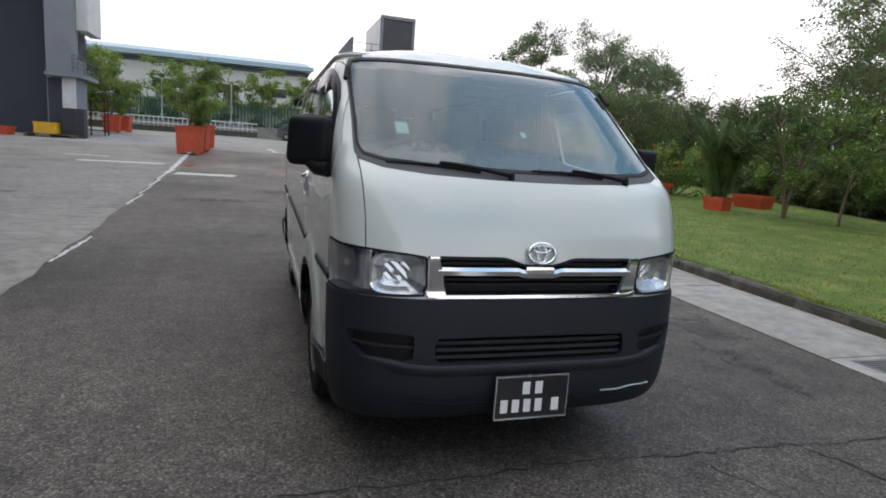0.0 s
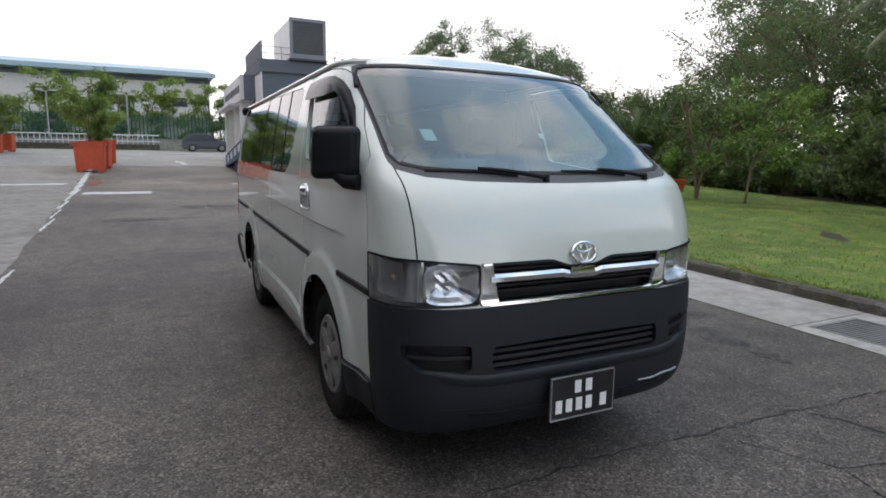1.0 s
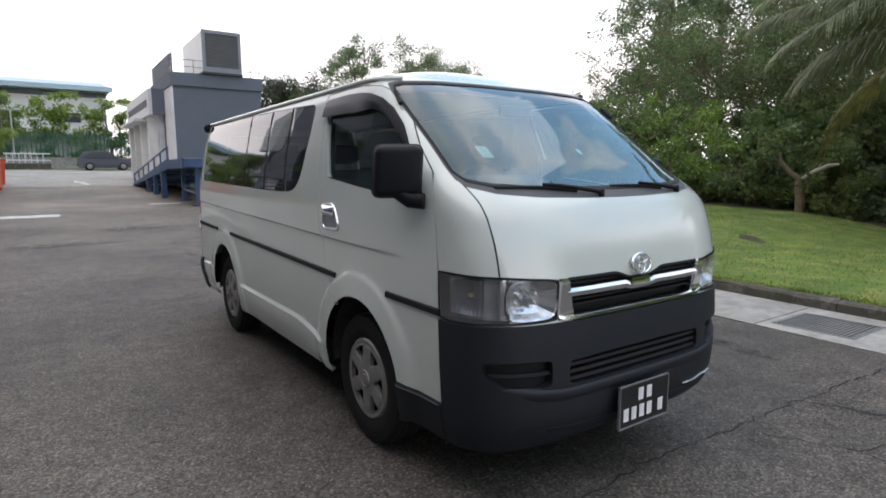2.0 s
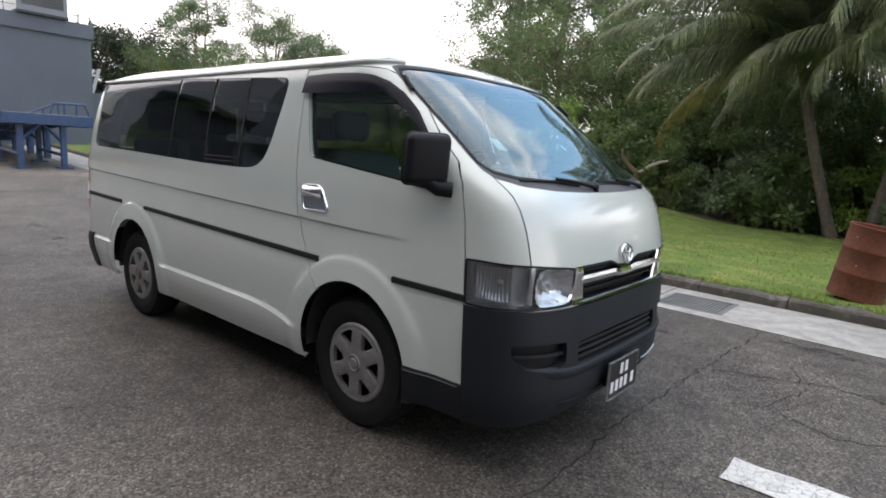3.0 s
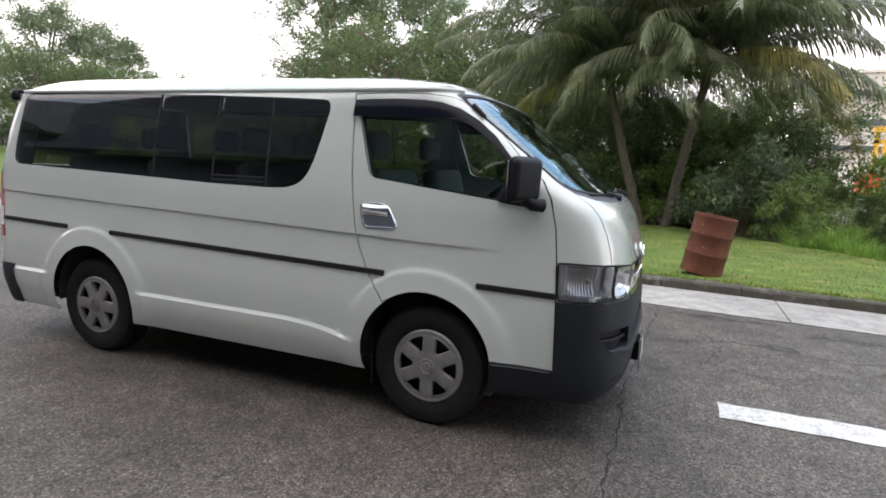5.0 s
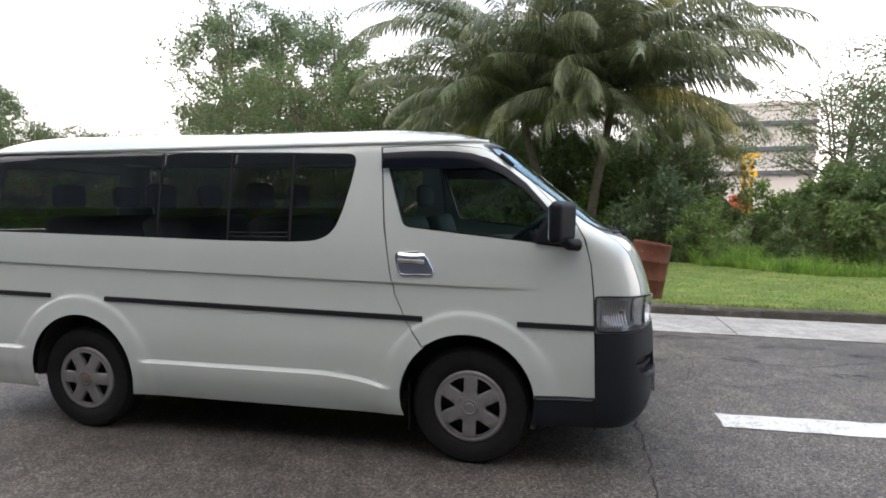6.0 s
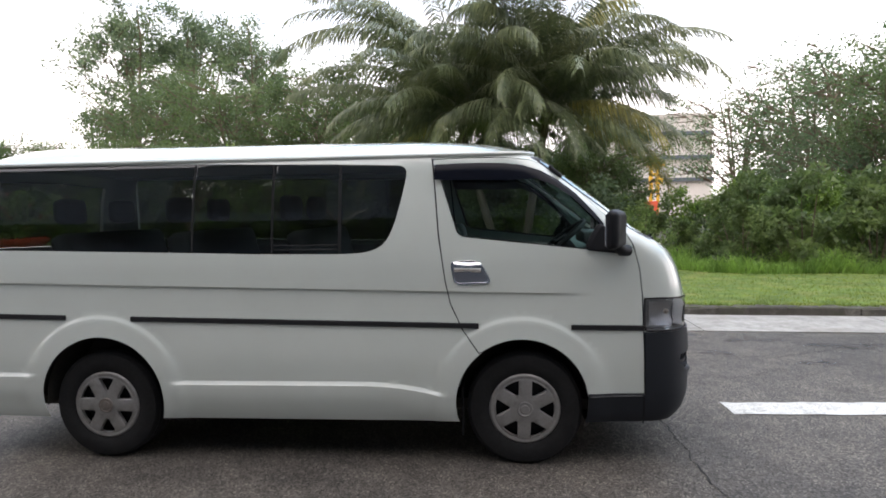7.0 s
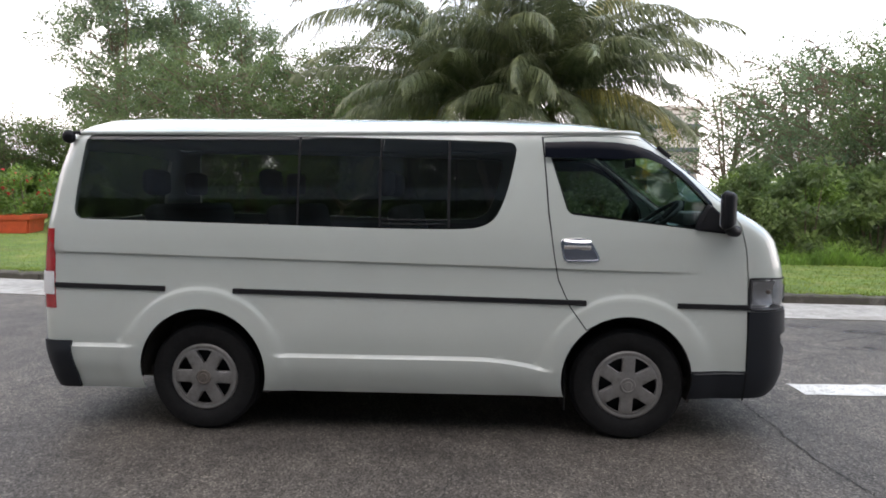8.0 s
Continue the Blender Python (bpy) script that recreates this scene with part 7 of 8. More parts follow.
for i in range(9):
    a, z = rnd.uniform(0, 6.28), rnd.uniform(0.08, 0.8)
    r = rnd.uniform(0.004, 0.01)
    m = Matrix.Rotation(a, 4, "Z") @ Matrix.Translation((0.286, 0, z)) @ Matrix.Rotation(math.pi / 2, 4, "Y")
    bmesh.ops.create_circle(bm, cap_ends=True, segments=9, radius=r, matrix=m)
tagged(part("bare_spots", bm, M_RUSTSPOT, drum, "pale bare spots"), kind="stuff")

# ---- plants ----
def leaf_mesh(name, centres, count, size, spread, material, rnd, flat=0.75, slim=0.45, droop=0.2, corners=4):
    """One mesh of many small leaves strewn round the clump centres (x, y, z, radius)."""
    k = len(centres)
    cen = np.array(centres)
    pick = rnd.integers(0, k, count)
    off = rnd.normal(0, 1, (count, 3))
    off /= np.maximum(1e-6, np.linalg.norm(off, axis=1))[:, None]
    off *= (rnd.random(count) ** 0.45)[:, None]
    pos = cen[pick, :3] + off * (cen[pick, 3] * spread)[:, None] * np.array([1, 1, flat])
    d = off * 0.6 + rnd.normal(0, 0.6, (count, 3)) + np.array([0, 0, -droop])
    d /= np.linalg.norm(d, axis=1)[:, None]
    s = np.cross(d, rnd.normal(0, 1, (count, 3)))
    s /= np.maximum(1e-6, np.linalg.norm(s, axis=1))[:, None]
    nrm = np.cross(d, s)
    ln = (size * rnd.uniform(0.6, 1.35, count))[:, None]
    a = pos
    b = pos + d * ln * 0.5 + s * ln * slim * 0.5 + nrm * ln * 0.06
    c = pos + d * ln
    e = pos + d * ln * 0.5 - s * ln * slim * 0.5 + nrm * ln * 0.06
    vs = np.stack([a, b, c, e] if corners == 4 else [b, c, e], 1).reshape(-1, 3)
    me = bpy.data.meshes.new(name)
    me.vertices.add(count * corners)
    me.vertices.foreach_set("co", vs.ravel())
    me.loops.add(count * corners)
    me.loops.foreach_set("vertex_index", np.arange(count * corners, dtype=np.int32))
    me.polygons.add(count)
    me.polygons.foreach_set("loop_start", np.arange(0, count * corners, corners, dtype=np.int32))
    me.polygons.foreach_set("loop_total", np.full(count, corners, dtype=np.int32))
    me.update(calc_edges=True)
    me.materials.append(material)
    return me


def tree(at, height, crown, leaves, size, leaf, bark, seed, label, category="tree", name="tree", low=0.3, clumps=46, stems=1, lean=0.12, group="", trunk_r=None, slim=0.45):
    """Tapered trunk, limbs, and a crown of leaf clumps with gaps."""
    rnd = random.Random(seed)
    gen = np.random.default_rng(seed)
    t = thing(name, label, category, at, group)
    bm = bmesh.new()
    ends = []
    r0 = trunk_r or max(0.03, height * 0.018)
    for st in range(stems):
        a0 = rnd.uniform(0, 6.28)
        lx, ly = math.cos(a0) * lean * height * (1 if stems == 1 else 1.6), math.sin(a0) * lean * height * (1 if stems == 1 else 1.6)
        top = height * rnd.uniform(0.8, 0.95)
        pts = [(lx * f ** 1.5 + rnd.gauss(0, 0.02) * height * 0.3 * f, ly * f ** 1.5 + rnd.gauss(0, 0.02) * height * 0.3 * f, -0.1 + top * f) for f in [i / 7 for i in range(8)]]
        tube(bm, pts, r0 / math.sqrt(stems), 8, r0 * 0.25)
        for i in range(max(4, int(clumps * 0.5 / stems))):
            f = low + (0.97 - low) * (i + rnd.random()) / max(4, int(clumps * 0.5 / stems))
            j = f * 7
            q0 = pts[int(min(6, j))]
            q1 = pts[int(min(6, j)) + 1]
            b0 = Vector([q0[m] + (q1[m] - q0[m]) * (j - int(min(6, j))) for m in range(3)])
            a = i * 2.4 + rnd.uniform(-0.6, 0.6)
            g = (f - low) / (1 - low)
            reach = crown * (0.4 + 0.75 * math.sin(math.pi * (0.14 + 0.74 * g))) * rnd.uniform(0.4, 1.1) / (1 if stems == 1 else 1.1)
            lift = reach * rnd.uniform(0.1, 0.9)
            e = b0 + Vector((math.cos(a) * reach, math.sin(a) * reach, min(lift, max(0.02 * height, height - b0.z))))
            mid = b0.lerp(e, 0.5) + Vector((0, 0, -0.1 * lift + 0.05 * reach))
            tube(bm, [b0, mid, e], r0 * 0.26 * (1.2 - 0.7 * g), 5, 0.008, caps=False)
            ends.append((*e, crown * rnd.uniform(0.14, 0.26)))
            for _ in range(4):
                k = rnd.uniform(0.35, 1.0)
                w0 = b0.lerp(mid, k * 2) if k < 0.5 else mid.lerp(e, k * 2 - 1)
                aw = a + rnd.uniform(-1.3, 1.3)
                lw = reach * rnd.uniform(0.2, 0.5)
                w1 = w0 + Vector((math.cos(aw) * lw, math.sin(aw) * lw, lw * rnd.uniform(-0.25, 0.9)))
                tube(bm, [w0, w1], 0.02 + 0.002 * height, 3, 0.006, caps=False)
                ends.append((*w1, crown * rnd.uniform(0.11, 0.25)))
        ends.append((pts[-1][0], pts[-1][1], max(pts[-1][2], height * rnd.uniform(0.9, 1.0)), crown * 0.2))
    part("trunk", bm, bark, t, "bark covered trunk and limbs", smooth=60)
    me = leaf_mesh("crown", ends, leaves, size, 1.0, leaf, gen, slim=slim, droop=0.2 if slim > 0.3 else 0.6, corners=3 if leaves > 8000 else 4)
    ob = new("crown", me)
    ob.parent = t
    return t


def bush(at, height, width, leaves, size, leaf, seed, label, name="bush", group="", flowers=0):
    rnd = random.Random(seed)
    gen = np.random.default_rng(seed)
    t = thing(name, label, "bush", at, group)
    bm = bmesh.new()
    ends = []
    for i in range(int(14 + width * 6)):
        a = rnd.uniform(0, 6.28)
        r = width * 0.5 * rnd.random() ** 0.6
        z = height * (rnd.uniform(0.12, 0.95) * (1 - 0.45 * (r / (width * 0.5)) ** 2))
        e = (r * math.cos(a), r * math.sin(a), z)
        if i % 2 == 0:
            tube(bm, [(0.25 * e[0], 0.25 * e[1], -0.05), (0.7 * e[0], 0.7 * e[1], z * 0.6), e], 0.025, 5, 0.008, caps=False)
        ends.append((*e, rnd.uniform(0.22, 0.45) * min(1.0, width / 2.4)))
    part("stem", bm, M_BARK, t, smooth=60)
    ob = new("foliage", leaf_mesh("foliage", ends, leaves, size, 1.0, leaf, gen, flat=0.9))
    ob.parent = t
    if flowers:
        ob = new("blossom", leaf_mesh("blossom", [e for e in ends if e[2] > height * 0.35], flowers, 0.09, 1.08, M_FLOWER, gen, slim=0.9))
        ob.parent = t
        tagged(ob, "red flowers")
    return t


def at_ground(x, y, turn=0.0, s=1.0):
    z = lawn_z(x, y) if x > kerb_x(y) else gz(y)
    return pose(x, y, z - 0.06, 0, 0, turn) @ Matrix.Diagonal((s, s, s, 1))


# models, then copies along the edge of the wood
rnd = random.Random(21)
bush_models = []
for i, (h, w, n, sz, leaf) in enumerate(((2.6, 2.8, 4300, 0.18, M_LEAF_A), (3.2, 3.0, 4900, 0.165, M_LEAF_B), (2.2, 2.6, 3600, 0.21, M_LEAF_D), (3.6, 3.2, 5300, 0.175, M_LEAF_A), (2.8, 2.6, 4200, 0.15, M_LEAF_C), (2.9, 3.0, 4700, 0.16, M_LEAF_E))):
    bush_models.append((h, w, n, sz, leaf))


def bush_row():
    """Stations of the thicket: along the back of the lawn, two or three deep."""
    out = []
    y = -22.0
    while y < 40:
        e = lawn_edge(y)
        low = y < -2.5
        out.append((e + (1.8 if low else 1.0) + rnd.uniform(-0.3, 0.5), y + rnd.uniform(-0.4, 0.4), 0.85))
        out.append((e + (5.0 if low else 3.0) + rnd.uniform(-0.6, 0.8), y + rnd.uniform(-0.6, 0.6), 1.15))
        if low:
            out.append((e + 8.5 + rnd.uniform(-0.8, 0.8), y * 1.25 + rnd.uniform(-0.6, 0.6), 1.0))
        y += 1.7
    return out


BUSH_LABELS = ("dense mid green bush at the edge of the wood", "grey green leafy bush at the edge of the wood", "deep green broad leaved bush at the edge of the wood", "tall mid green bush at the edge of the wood", "bright green leafy bush at the edge of the wood", "pale olive bush at the edge of the wood")
built = {}
for i, (x, y, s) in enumerate(bush_row()):
    k = rnd.choice((2, 1, 2, 3, 0, 2, 2, 3, 4) if y > -2.5 else (0, 0, 4, 5, 3))
    if 9.5 < y < 15 and x < 14:
        continue
    s2 = s * rnd.uniform(0.75, 1.15)
    if y < -2.0:
        # the thicket dips where the far building shows over it
        bearing = math.degrees(math.atan2(y - 0.6, x + 4.0))
        rise_deg = lerp_table(((-90, 5.0), (-50, 4.6), (-30, 3.8), (-20, 3.6), (-17, 3.2), (-15.8, 1.4), (-13.2, 1.3), (-12.2, 2.6), (-8, 5.0), (0, 6.0)), bearing)
        s2 = (1.5 + math.hypot(x + 4.0, y - 0.6) * math.tan(radians(rise_deg))) / bush_models[k][0] * rnd.uniform(0.85, 1.05)
    m = at_ground(x, y, rnd.uniform(0, 360), s2)
    if k in built:
        copy_thing(built[k], m @ Matrix.Diagonal((1, 1, 1, 1))).scale = (s2, s2, s2)
    else:
        h, w, n, sz, leaf = bush_models[k]
        built[k] = bush(at_ground(x, y, 0, 1.0), h, w, n, sz, leaf, 40 + k, BUSH_LABELS[k], group="bushes along the wood")


def far_at(bearing, dist, eye=(-3.0, 0.0)):
    a = radians(bearing)
    return eye[0] + dist * math.cos(a), eye[1] + dist * math.sin(a)


# trees by bearing from the van (degrees from +x towards +y), distance, height, crown radius
TREES = (
    (33.5, 64, 21.0, 4.8, 0, "tall grey green roadside tree with an open crown"), (29, 66, 22.0, 5.4, 0, "tall grey green roadside tree with an uneven crown"), (23.5, 62, 20.0, 5.0, 0, "tall grey green roadside tree with an open crown"),
    (34, 34, 7.5, 3.0, 1, "broad mid green tree in the wood"), (27, 30, 8.0, 3.0, 1, "broad mid green tree in the wood"), (20, 28, 8.0, 3.0, 1, "broad dark tree in the wood"),
    (62.4, 72, 15.0, 4.6, 0, "tall grey green tree with a feathery crown"), (56.4, 74, 15.0, 4.8, 0, "tall grey green tree with a feathery crown"), (53.4, 72, 13.0, 4.2, 0, "tall grey green tree with a feathery crown"), (51.4, 70, 11.0, 3.2, 0, "tall grey green tree with a feathery crown"),
    (68.4, 46, 6.9, 3.2, 4, "round dense dark green tree"), (65.2, 45, 5.3, 2.9, 4, "round dense dark green tree"), (62, 40, 5.2, 3.4, 1, "broad mid green tree in the wood"), (56, 36, 4.6, 3.2, 1, "broad mid green tree in the wood"), (50, 34, 4.4, 3.0, 1, "broad dark tree in the wood"), (44, 32, 3.8, 2.6, 1, "low mid green tree in the wood"), (40, 32, 3.8, 2.6, 2, "low mid green tree in the wood"),
    (12, 24, 6.2, 2.6, 1, "broad mid green tree in the wood"), (6, 23, 4.6, 2.2, 2, "broad mid green tree in the wood"), (0, 23, 4.2, 2.2, 2, "broad mid green tree in the wood"), (-6, 22, 4.1, 2.0, 2, "broad mid green tree in the wood"), (-9.6, 24, 5.4, 2.3, 2, "broad mid green tree in the wood"),
    (15.5, 28, 9.0, 3.2, 1, "broad dark tree in the wood"), (9.5, 28, 5.4, 2.6, 2, "broad mid green tree in the wood"), (3, 27, 4.8, 2.4, 2, "broad mid green tree in the wood"), (-3, 26.5, 4.4, 2.3, 2, "broad mid green tree in the wood"), (-27.6, 33, 5.6, 2.2, 3, "low airy olive tree with thin foliage"), (-32.2, 30, 5.8, 2.0, 3, "low airy olive tree with thin foliage"),
    (-21.5, 44, 10.4, 3.2, 3, "airy olive tree with thin foliage"), (-24.3, 40, 7.0, 2.4, 3, "low airy olive tree with thin foliage"), (-27, 38, 9.9, 3.0, 3, "airy olive tree with thin foliage"), (-30.3, 32, 9.3, 1.95, 3, "slender airy olive tree with several stems"), (-33.5, 27, 7.8, 1.7, 3, "airy olive tree with thin foliage"), (-36, 25, 8.2, 2.6, 1, "broad dark tree in the wood"), (-40, 27, 9.0, 1.9, 3, "airy olive tree with thin foliage"), (-46, 24, 9.0, 3.0, 2, "broad mid green tree in the wood"),
    (76, 66, 8.0, 4.0, 2, "broad mid green tree beyond the buildings"), (16, 50, 12.0, 3.8, 1, "tall dark tree with an uneven crown"), (9, 50, 7.5, 3.0, 0, "tall grey green tree with an open crown"),
)
KINDS = ((M_LEAF_B, 27000, 0.22, 0.2, 3), (M_LEAF_D, 26000, 0.19, 0.25, 2), (M_LEAF_A, 24000, 0.19, 0.2, 2), (M_LEAF_F, 10500, 0.18, 0.14, 5), (M_LEAF_H, 34000, 0.36, 0.05, 3))
tree_models = {}
for i, (b, d, h, c, k, label) in enumerate(TREES):
    x, y = far_at(b, d)
    key = (k, round(c / h * 8) if k < 3 else i % 2 if k == 3 else 0)
    if key in tree_models:
        src, h0 = tree_models[key]
        s = h / h0
        ob = copy_thing(src, at_ground(x, y, rnd.uniform(0, 360)))
        ob.scale = (s, s, s * rnd.uniform(0.96, 1.04))
        tagged(ob, label)
    else:
        leaf, n, sz, low, stems = KINDS[k]
        tree_models[key] = (tree(at_ground(x, y), h, c, n, sz * max(0.8, h / 11), leaf, M_BARK, 100 + i, label, low=low, clumps=110 if k < 3 else 120 if k == 3 else 150, stems=stems, lean=0.1 if k == 3 else 0.07, trunk_r=0.12 if k == 3 else None, group="trees of the wood"), h)

# hedge along the fence
for i in range(17):
    s = rnd.uniform(0.75, 1.15)
    copy_thing(built[rnd.choice((0, 3, 4))], pose(-27 + i * 2.3 + rnd.uniform(-0.5, 0.5), 57.6 + rnd.uniform(-0.4, 0.4), gz(57) - 0.1, 0, 0, rnd.uniform(0, 360))).scale = (s, s, s * 0.9)

for i in range(7):
    x, y = far_at(11 + i * 1.7, 25 + 1.5 * (i % 2))
    copy_thing(built[2], at_ground(x, y, 61 * i)).scale = (1.5, 1.5, 1.5 + 0.2 * (i % 3))
for i in range(8):
    x, y = far_at(62.5 + i * 1.3, 44 + 2 * (i % 2))
    copy_thing(built[2], pose(x, y, gz(y) - 0.1, 0, 0, 47 * i)).scale = (1.5, 1.5, 1.3)

# trees in front of the warehouse and in the tubs
for i, (x, y, h, c, k) in enumerate(((-14.5, 58, 7.2, 2.4, 2), (-9.5, 59, 6.8, 2.4, 2), (-5, 58.5, 6.4, 2.2, 2), (-1.2, 59, 6.6, 2.2, 2), (3.2, 58, 6.4, 2.4, 2), (7.5, 58, 6.8, 2.6, 2), (-20, 58, 7.2, 2.6, 2))):
    if i == 0:
        verge_tree = tree(pose(x, y, gz(y)), h, c, 4200, 0.26, M_LEAF_G, M_BARK, 300, "young bright green tree behind the fence", low=0.3, clumps=30, group="trees behind the fence")
        vh = h
    else:
        ob = copy_thing(verge_tree, pose(x, y, gz(y), 0, 0, 70 * i))
        ob.scale = (h / vh,) * 3
tub_tree = None
for i, (x, y) in enumerate(PLANTERS):
    m = pose(x, y, gz(y) + 0.98, 0, 0, 50 * i)
    if tub_tree is None:
        tub_tree = tree(m, 2.9, 0.95, 2900, 0.24, M_LEAF_G, M_BARK, 330, "leafy bright green shrub growing in the tub", "shrub", "tub_shrub", low=0.12, clumps=30, stems=4, group="shrubs in the tubs", trunk_r=0.04, slim=0.16)
    else:
        copy_thing(tub_tree, m).scale = ((0.8, 0.8, 0.7), (0.75, 0.75, 0.7), (0.8, 0.8, 0.8), (1.9, 1.9, 1.45), (0.9, 0.9, 0.8))[i - 1]
bush(at_ground(11.0, 16.6), 2.4, 3.0, 3800, 0.13, M_LEAF_C, 350, "bright bush with red flowers beside the lawn", "flowering_bush", flowers=260)
bush(at_ground(13.0, 15.6), 2.2, 2.8, 3600, 0.13, M_LEAF_C, 351, "bright bush with red flowers beside the lawn", "flowering_bush", flowers=160)

bush(at_ground(12.4, 34.6), 2.1, 2.0, 2600, 0.16, M_LEAF_G, 352, "fresh yellow green shrub at the end of the lawn", "shrub_clump")
planks = [(0.0, 0.0, 1.9, 3), (0.22, 0.15, 1.7, -2), (0.46, -0.1, 2.0, 5), (0.12, 0.05, 1.6, -6)]
for i, (dx, dy, ln, turn) in enumerate(planks):
    px, py = 4.75 + dx, 19.2 + dy
    pk = thing("plank", "weathered grey timber plank lying by the kerb", "plank", pose(px, py, lawn_z(px, py) + (0.0 if i < 3 else 0.05), 0, 0, turn), "planks by the kerb")
    part("board", boxes((-0.09, 0.09, -ln / 2, ln / 2, -0.005, 0.045), bevel=0.004), M_DEADWOOD, pk)

# small trees standing at the back of the lawn
lopped = thing("lopped_tree", "small lopped tree with a forked stem and a pale bare limb", "tree", at_ground(15.7, 6.3))
bm = bmesh.new()
tube(bm, [(0.02, 0, -0.1), (0.0, 0, 0.35), (-0.03, 0.05, 0.75), (-0.02, 0.02, 1.0)], 0.13, 10, 0.11)
tube(bm, [(-0.02, 0.02, 0.95), (-0.12, 0.3, 1.2), (-0.22, 0.5, 1.5), (-0.2, 0.55, 1.75)], 0.09, 9, 0.04)
part("trunk", bm, M_BARK, lopped, "bark covered forked trunk", smooth=60)
bm = bmesh.new()
tube(bm, [(-0.02, 0.0, 0.97), (0.1, -0.28, 1.2), (0.24, -0.55, 1.36), (0.34, -0.78, 1.4)], 0.075, 9, 0.045)
tube(bm, [(0.12, -0.32, 1.22), (0.12, -0.42, 1.42)], 0.035, 7, 0.02)
part("limb", bm, M_DEADWOOD, lopped, "pale bare broken limb", smooth=60)
tree(at_ground(12.6, 8.6), 2.9, 1.2, 2600, 0.12, M_LEAF_C, M_BARK, 361, "slim sapling with bright green leaves", low=0.35, clumps=22, trunk_r=0.04)
tree(at_ground(12.4, 10.0), 3.3, 1.5, 3600, 0.13, M_LEAF_A, M_BARK, 362, "small many stemmed tree on the lawn", low=0.3, clumps=30, stems=4, trunk_r=0.09)


# palms
def frond(rnd, length, rise_deg, curl, leaflets, width):
    """One feather leaf along +x: its arched midrib, and leaflets that hang from it."""
    n = 14
    pts = [Vector((0, 0, 0))]
    a = radians(rise_deg)
    for i in range(n):
        pts.append(pts[-1] + Vector((math.cos(a), 0, math.sin(a))) * (length / n))
        a = max(radians(-86), a - radians(curl) / n * (0.45 + 1.2 * i / n))
    bm = bmesh.new()
    tube(bm, pts, 0.035, 5, 0.006, caps=False)
    vs, fs = [], []
    limp = rnd.uniform(0.7, 1.5)
    for i in range(leaflets):
        f = 0.12 + 0.88 * (i + 0.5) / leaflets
        j = min(n - 1, int(f * n))
        q = pts[j].lerp(pts[j + 1], f * n - j)
        d = (pts[j + 1] - pts[j]).normalized()
        up = Vector((0, 1, 0)).cross(d) * -1.0
        sweep = radians(62 - 40 * f)
        ll = width * (0.42 + 0.58 * math.sin(math.pi * min(1.0, 0.12 + 0.8 * f)) ** 0.8)
        for sy in (-1, 1):
            ls = ll * rnd.uniform(0.88, 1.08)
            way = Vector((0, sy, 0)) * math.sin(sweep) + d * math.cos(sweep) + up * 0.22 + Vector([rnd.gauss(0, 0.05) for _ in range(3)])
            p = q
            run = [q]
            for share, pull in ((0.3, 0.25), (0.35, 1.1), (0.35, 2.6)):
                p = p + (way + Vector((0, 0, -pull * limp))).normalized() * ls * share
                run.append(p)
            w = d * rnd.uniform(0.016, 0.024)
            k = len(vs)
            vs += [run[0] - w * 0.6, run[0] + w * 0.6, run[1] + w, run[1] - w, run[2] + w * 0.8, run[2] - w * 0.8, run[3]]
            fs += [(k, k + 1, k + 2, k + 3), (k + 3, k + 2, k + 4, k + 5), (k + 5, k + 4, k + 6)]
    return bm, vs, fs


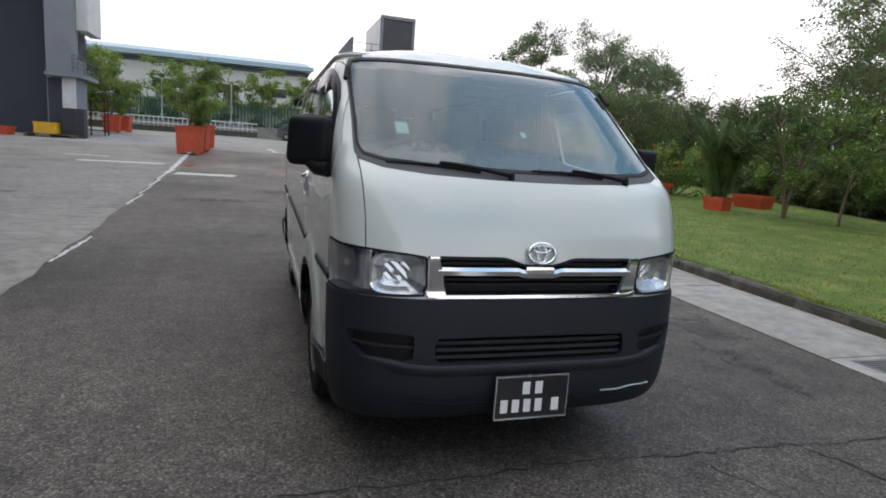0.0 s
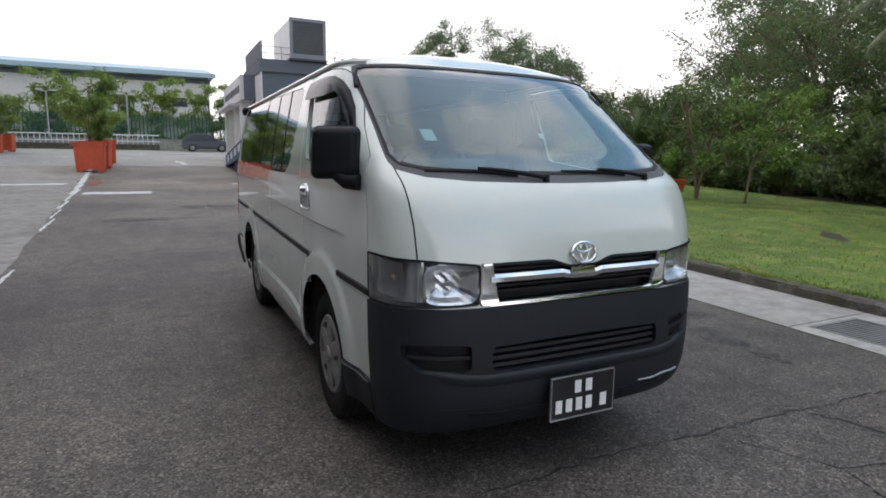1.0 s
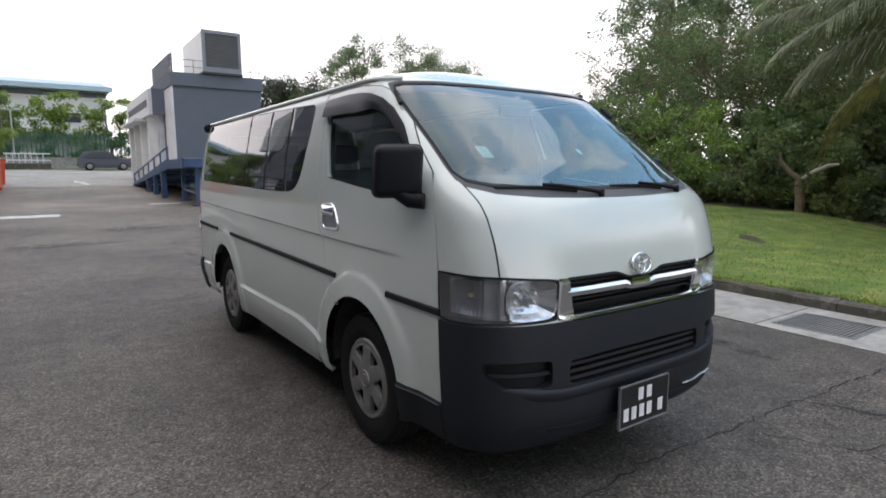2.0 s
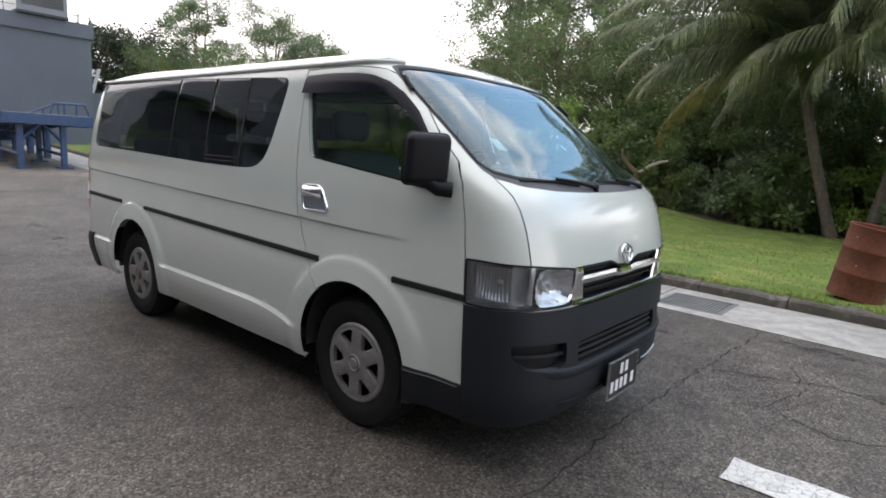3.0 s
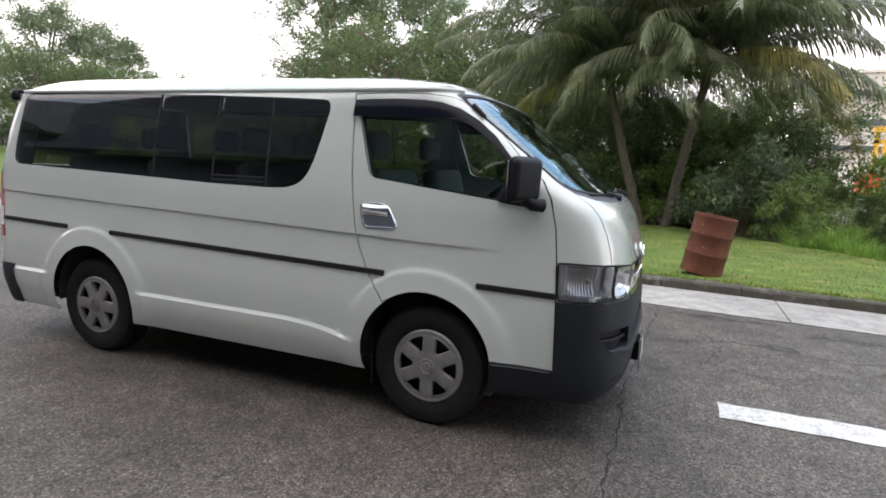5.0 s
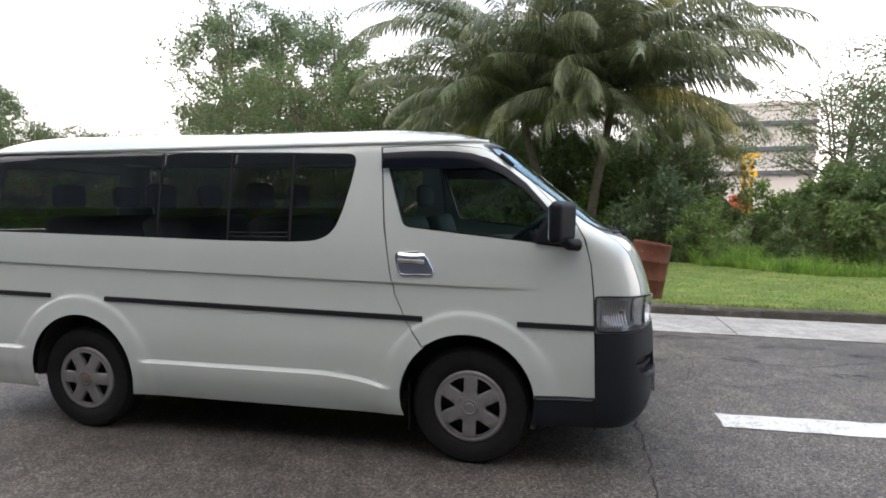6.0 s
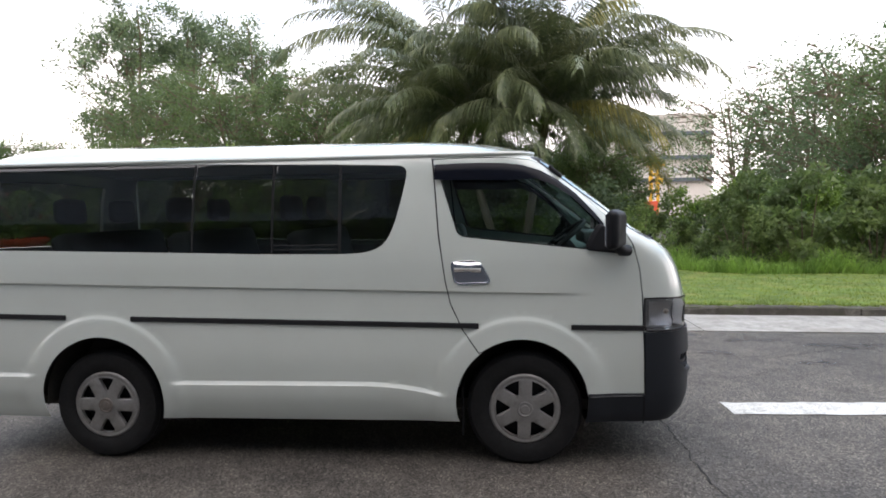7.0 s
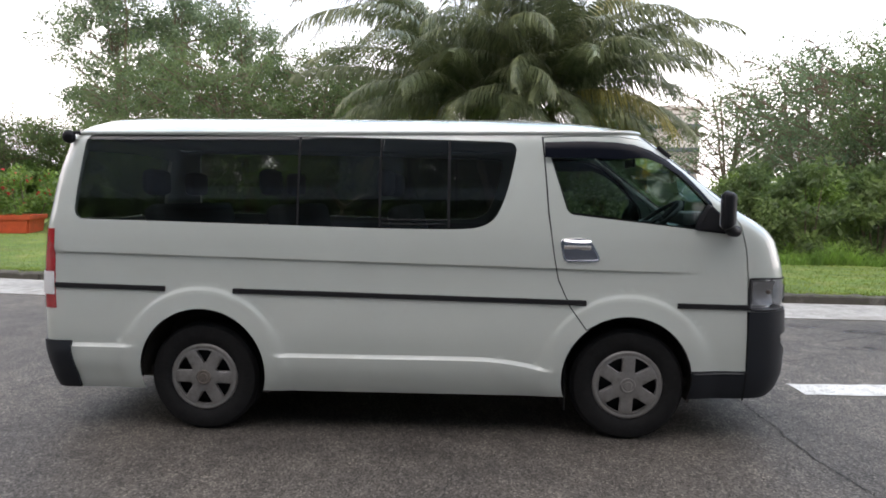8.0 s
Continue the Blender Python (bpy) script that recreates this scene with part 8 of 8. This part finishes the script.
def palm(base, top, fronds, length, seed, label):
    rnd = random.Random(seed)
    t = thing("palm", label, "palm tree", pose(*base), "palms on the lawn")
    b, e = Vector((0, 0, -0.1)), Vector(top) - Vector(base)
    bend = Vector((0, 0, 0))
    bm = bmesh.new()
    prof = []
    n = 44
    rings = []
    for i in range(n + 1):
        f = i / n
        p = b.lerp(e, f) + Vector((0, 0.05, 0)) * math.sin(math.pi * f)
        r = (0.142 - 0.035 * f + 0.06 * max(0, 0.1 - f) * 10 * 0.6) * (1.0 if i % 2 else 1.07)
        rings.append([bm.verts.new(p + Vector((math.cos(2 * math.pi * k / 12) * r, math.sin(2 * math.pi * k / 12) * r, 0))) for k in range(12)])
    for q, w in zip(rings, rings[1:]):
        for k in range(12):
            bm.faces.new((q[k], q[(k + 1) % 12], w[(k + 1) % 12], w[k]))
    part("trunk", bm, M_PALMBARK, t, "ringed grey brown palm trunk", smooth=20)
    for i in range(fronds):
        g = i / fronds
        rise_deg = 84 - 90 * g + rnd.uniform(-8, 8)
        az = i * 137.5 + rnd.uniform(-14, 14)
        ln = length * rnd.uniform(0.86, 1.1) * (0.8 + 0.3 * math.sin(math.pi * min(1, g + 0.25)))
        bm, vs, fs = frond(rnd, ln, rise_deg, rnd.uniform(80, 115) if g < 0.55 else rnd.uniform(45, 80), 108, rnd.uniform(0.95, 1.25))
        m = Matrix.Translation(e) @ Matrix.Rotation(radians(az), 4, "Z") @ Matrix.Rotation(radians(rnd.uniform(-26, 26)), 4, "X")
        rib = part("frond", bm, M_PALM, t, at=m)
        me = bpy.data.meshes.new("blade")
        me.from_pydata(vs, [], fs)
        me.materials.append(M_PALMDRY if (g > 0.97 or rnd.random() < 0.07) else M_PALM)
        ob = tagged(new("blade", me), kind="stuff")
        ob.parent = rib
    bm = bmesh.new()
    for i in range(9):
        a = i * 0.7
        bmesh.ops.create_icosphere(bm, subdivisions=2, radius=0.11, matrix=Matrix.Translation(e + Vector((0.22 * math.cos(a), 0.22 * math.sin(a), -0.15 - 0.1 * (i % 3)))))
    tagged(part("nuts", bm, M_LEAF_C, t, "green nuts", smooth=60), kind="stuff")
    return t


palm((15.0, 0.78, lawn_z(15.0, 0.78)), (15.2, 2.2, 4.65), 54, 5.9, 71, "coconut palm with a slender leaning trunk and drooping fronds")
palm((15.2, 0.08, lawn_z(15.2, 0.08)), (15.0, -0.76, 4.7), 58, 5.8, 72, "coconut palm with a stout trunk and drooping fronds")



def feather_shrub(at, fronds, length, seed, label):
    """A clump of upright feather leaves without a trunk."""
    rnd = random.Random(seed)
    t = thing("feather_palm_shrub", label, "shrub", at)
    for i in range(fronds):
        bm, vs, fs = frond(rnd, length * rnd.uniform(0.7, 1.1), rnd.uniform(74, 89), rnd.uniform(12, 40), 44, 0.34)
        rib = part("frond", bm, M_LEAF_D, t, at=Matrix.Translation((rnd.uniform(-0.15, 0.15), rnd.uniform(-0.15, 0.15), 0)) @ Matrix.Rotation(radians(i * 137.5), 4, "Z"))
        me = bpy.data.meshes.new("blade")
        me.from_pydata(vs, [], fs)
        me.materials.append(M_LEAF_D)
        ob = tagged(new("blade", me), kind="stuff")
        ob.parent = rib
    return t


feather_shrub(pose(11.45, 11.4, lawn_z(11.45, 11.4) + 0.24), 42, 2.4, 81, "dark green feathery palm shrub growing in an orange tub")
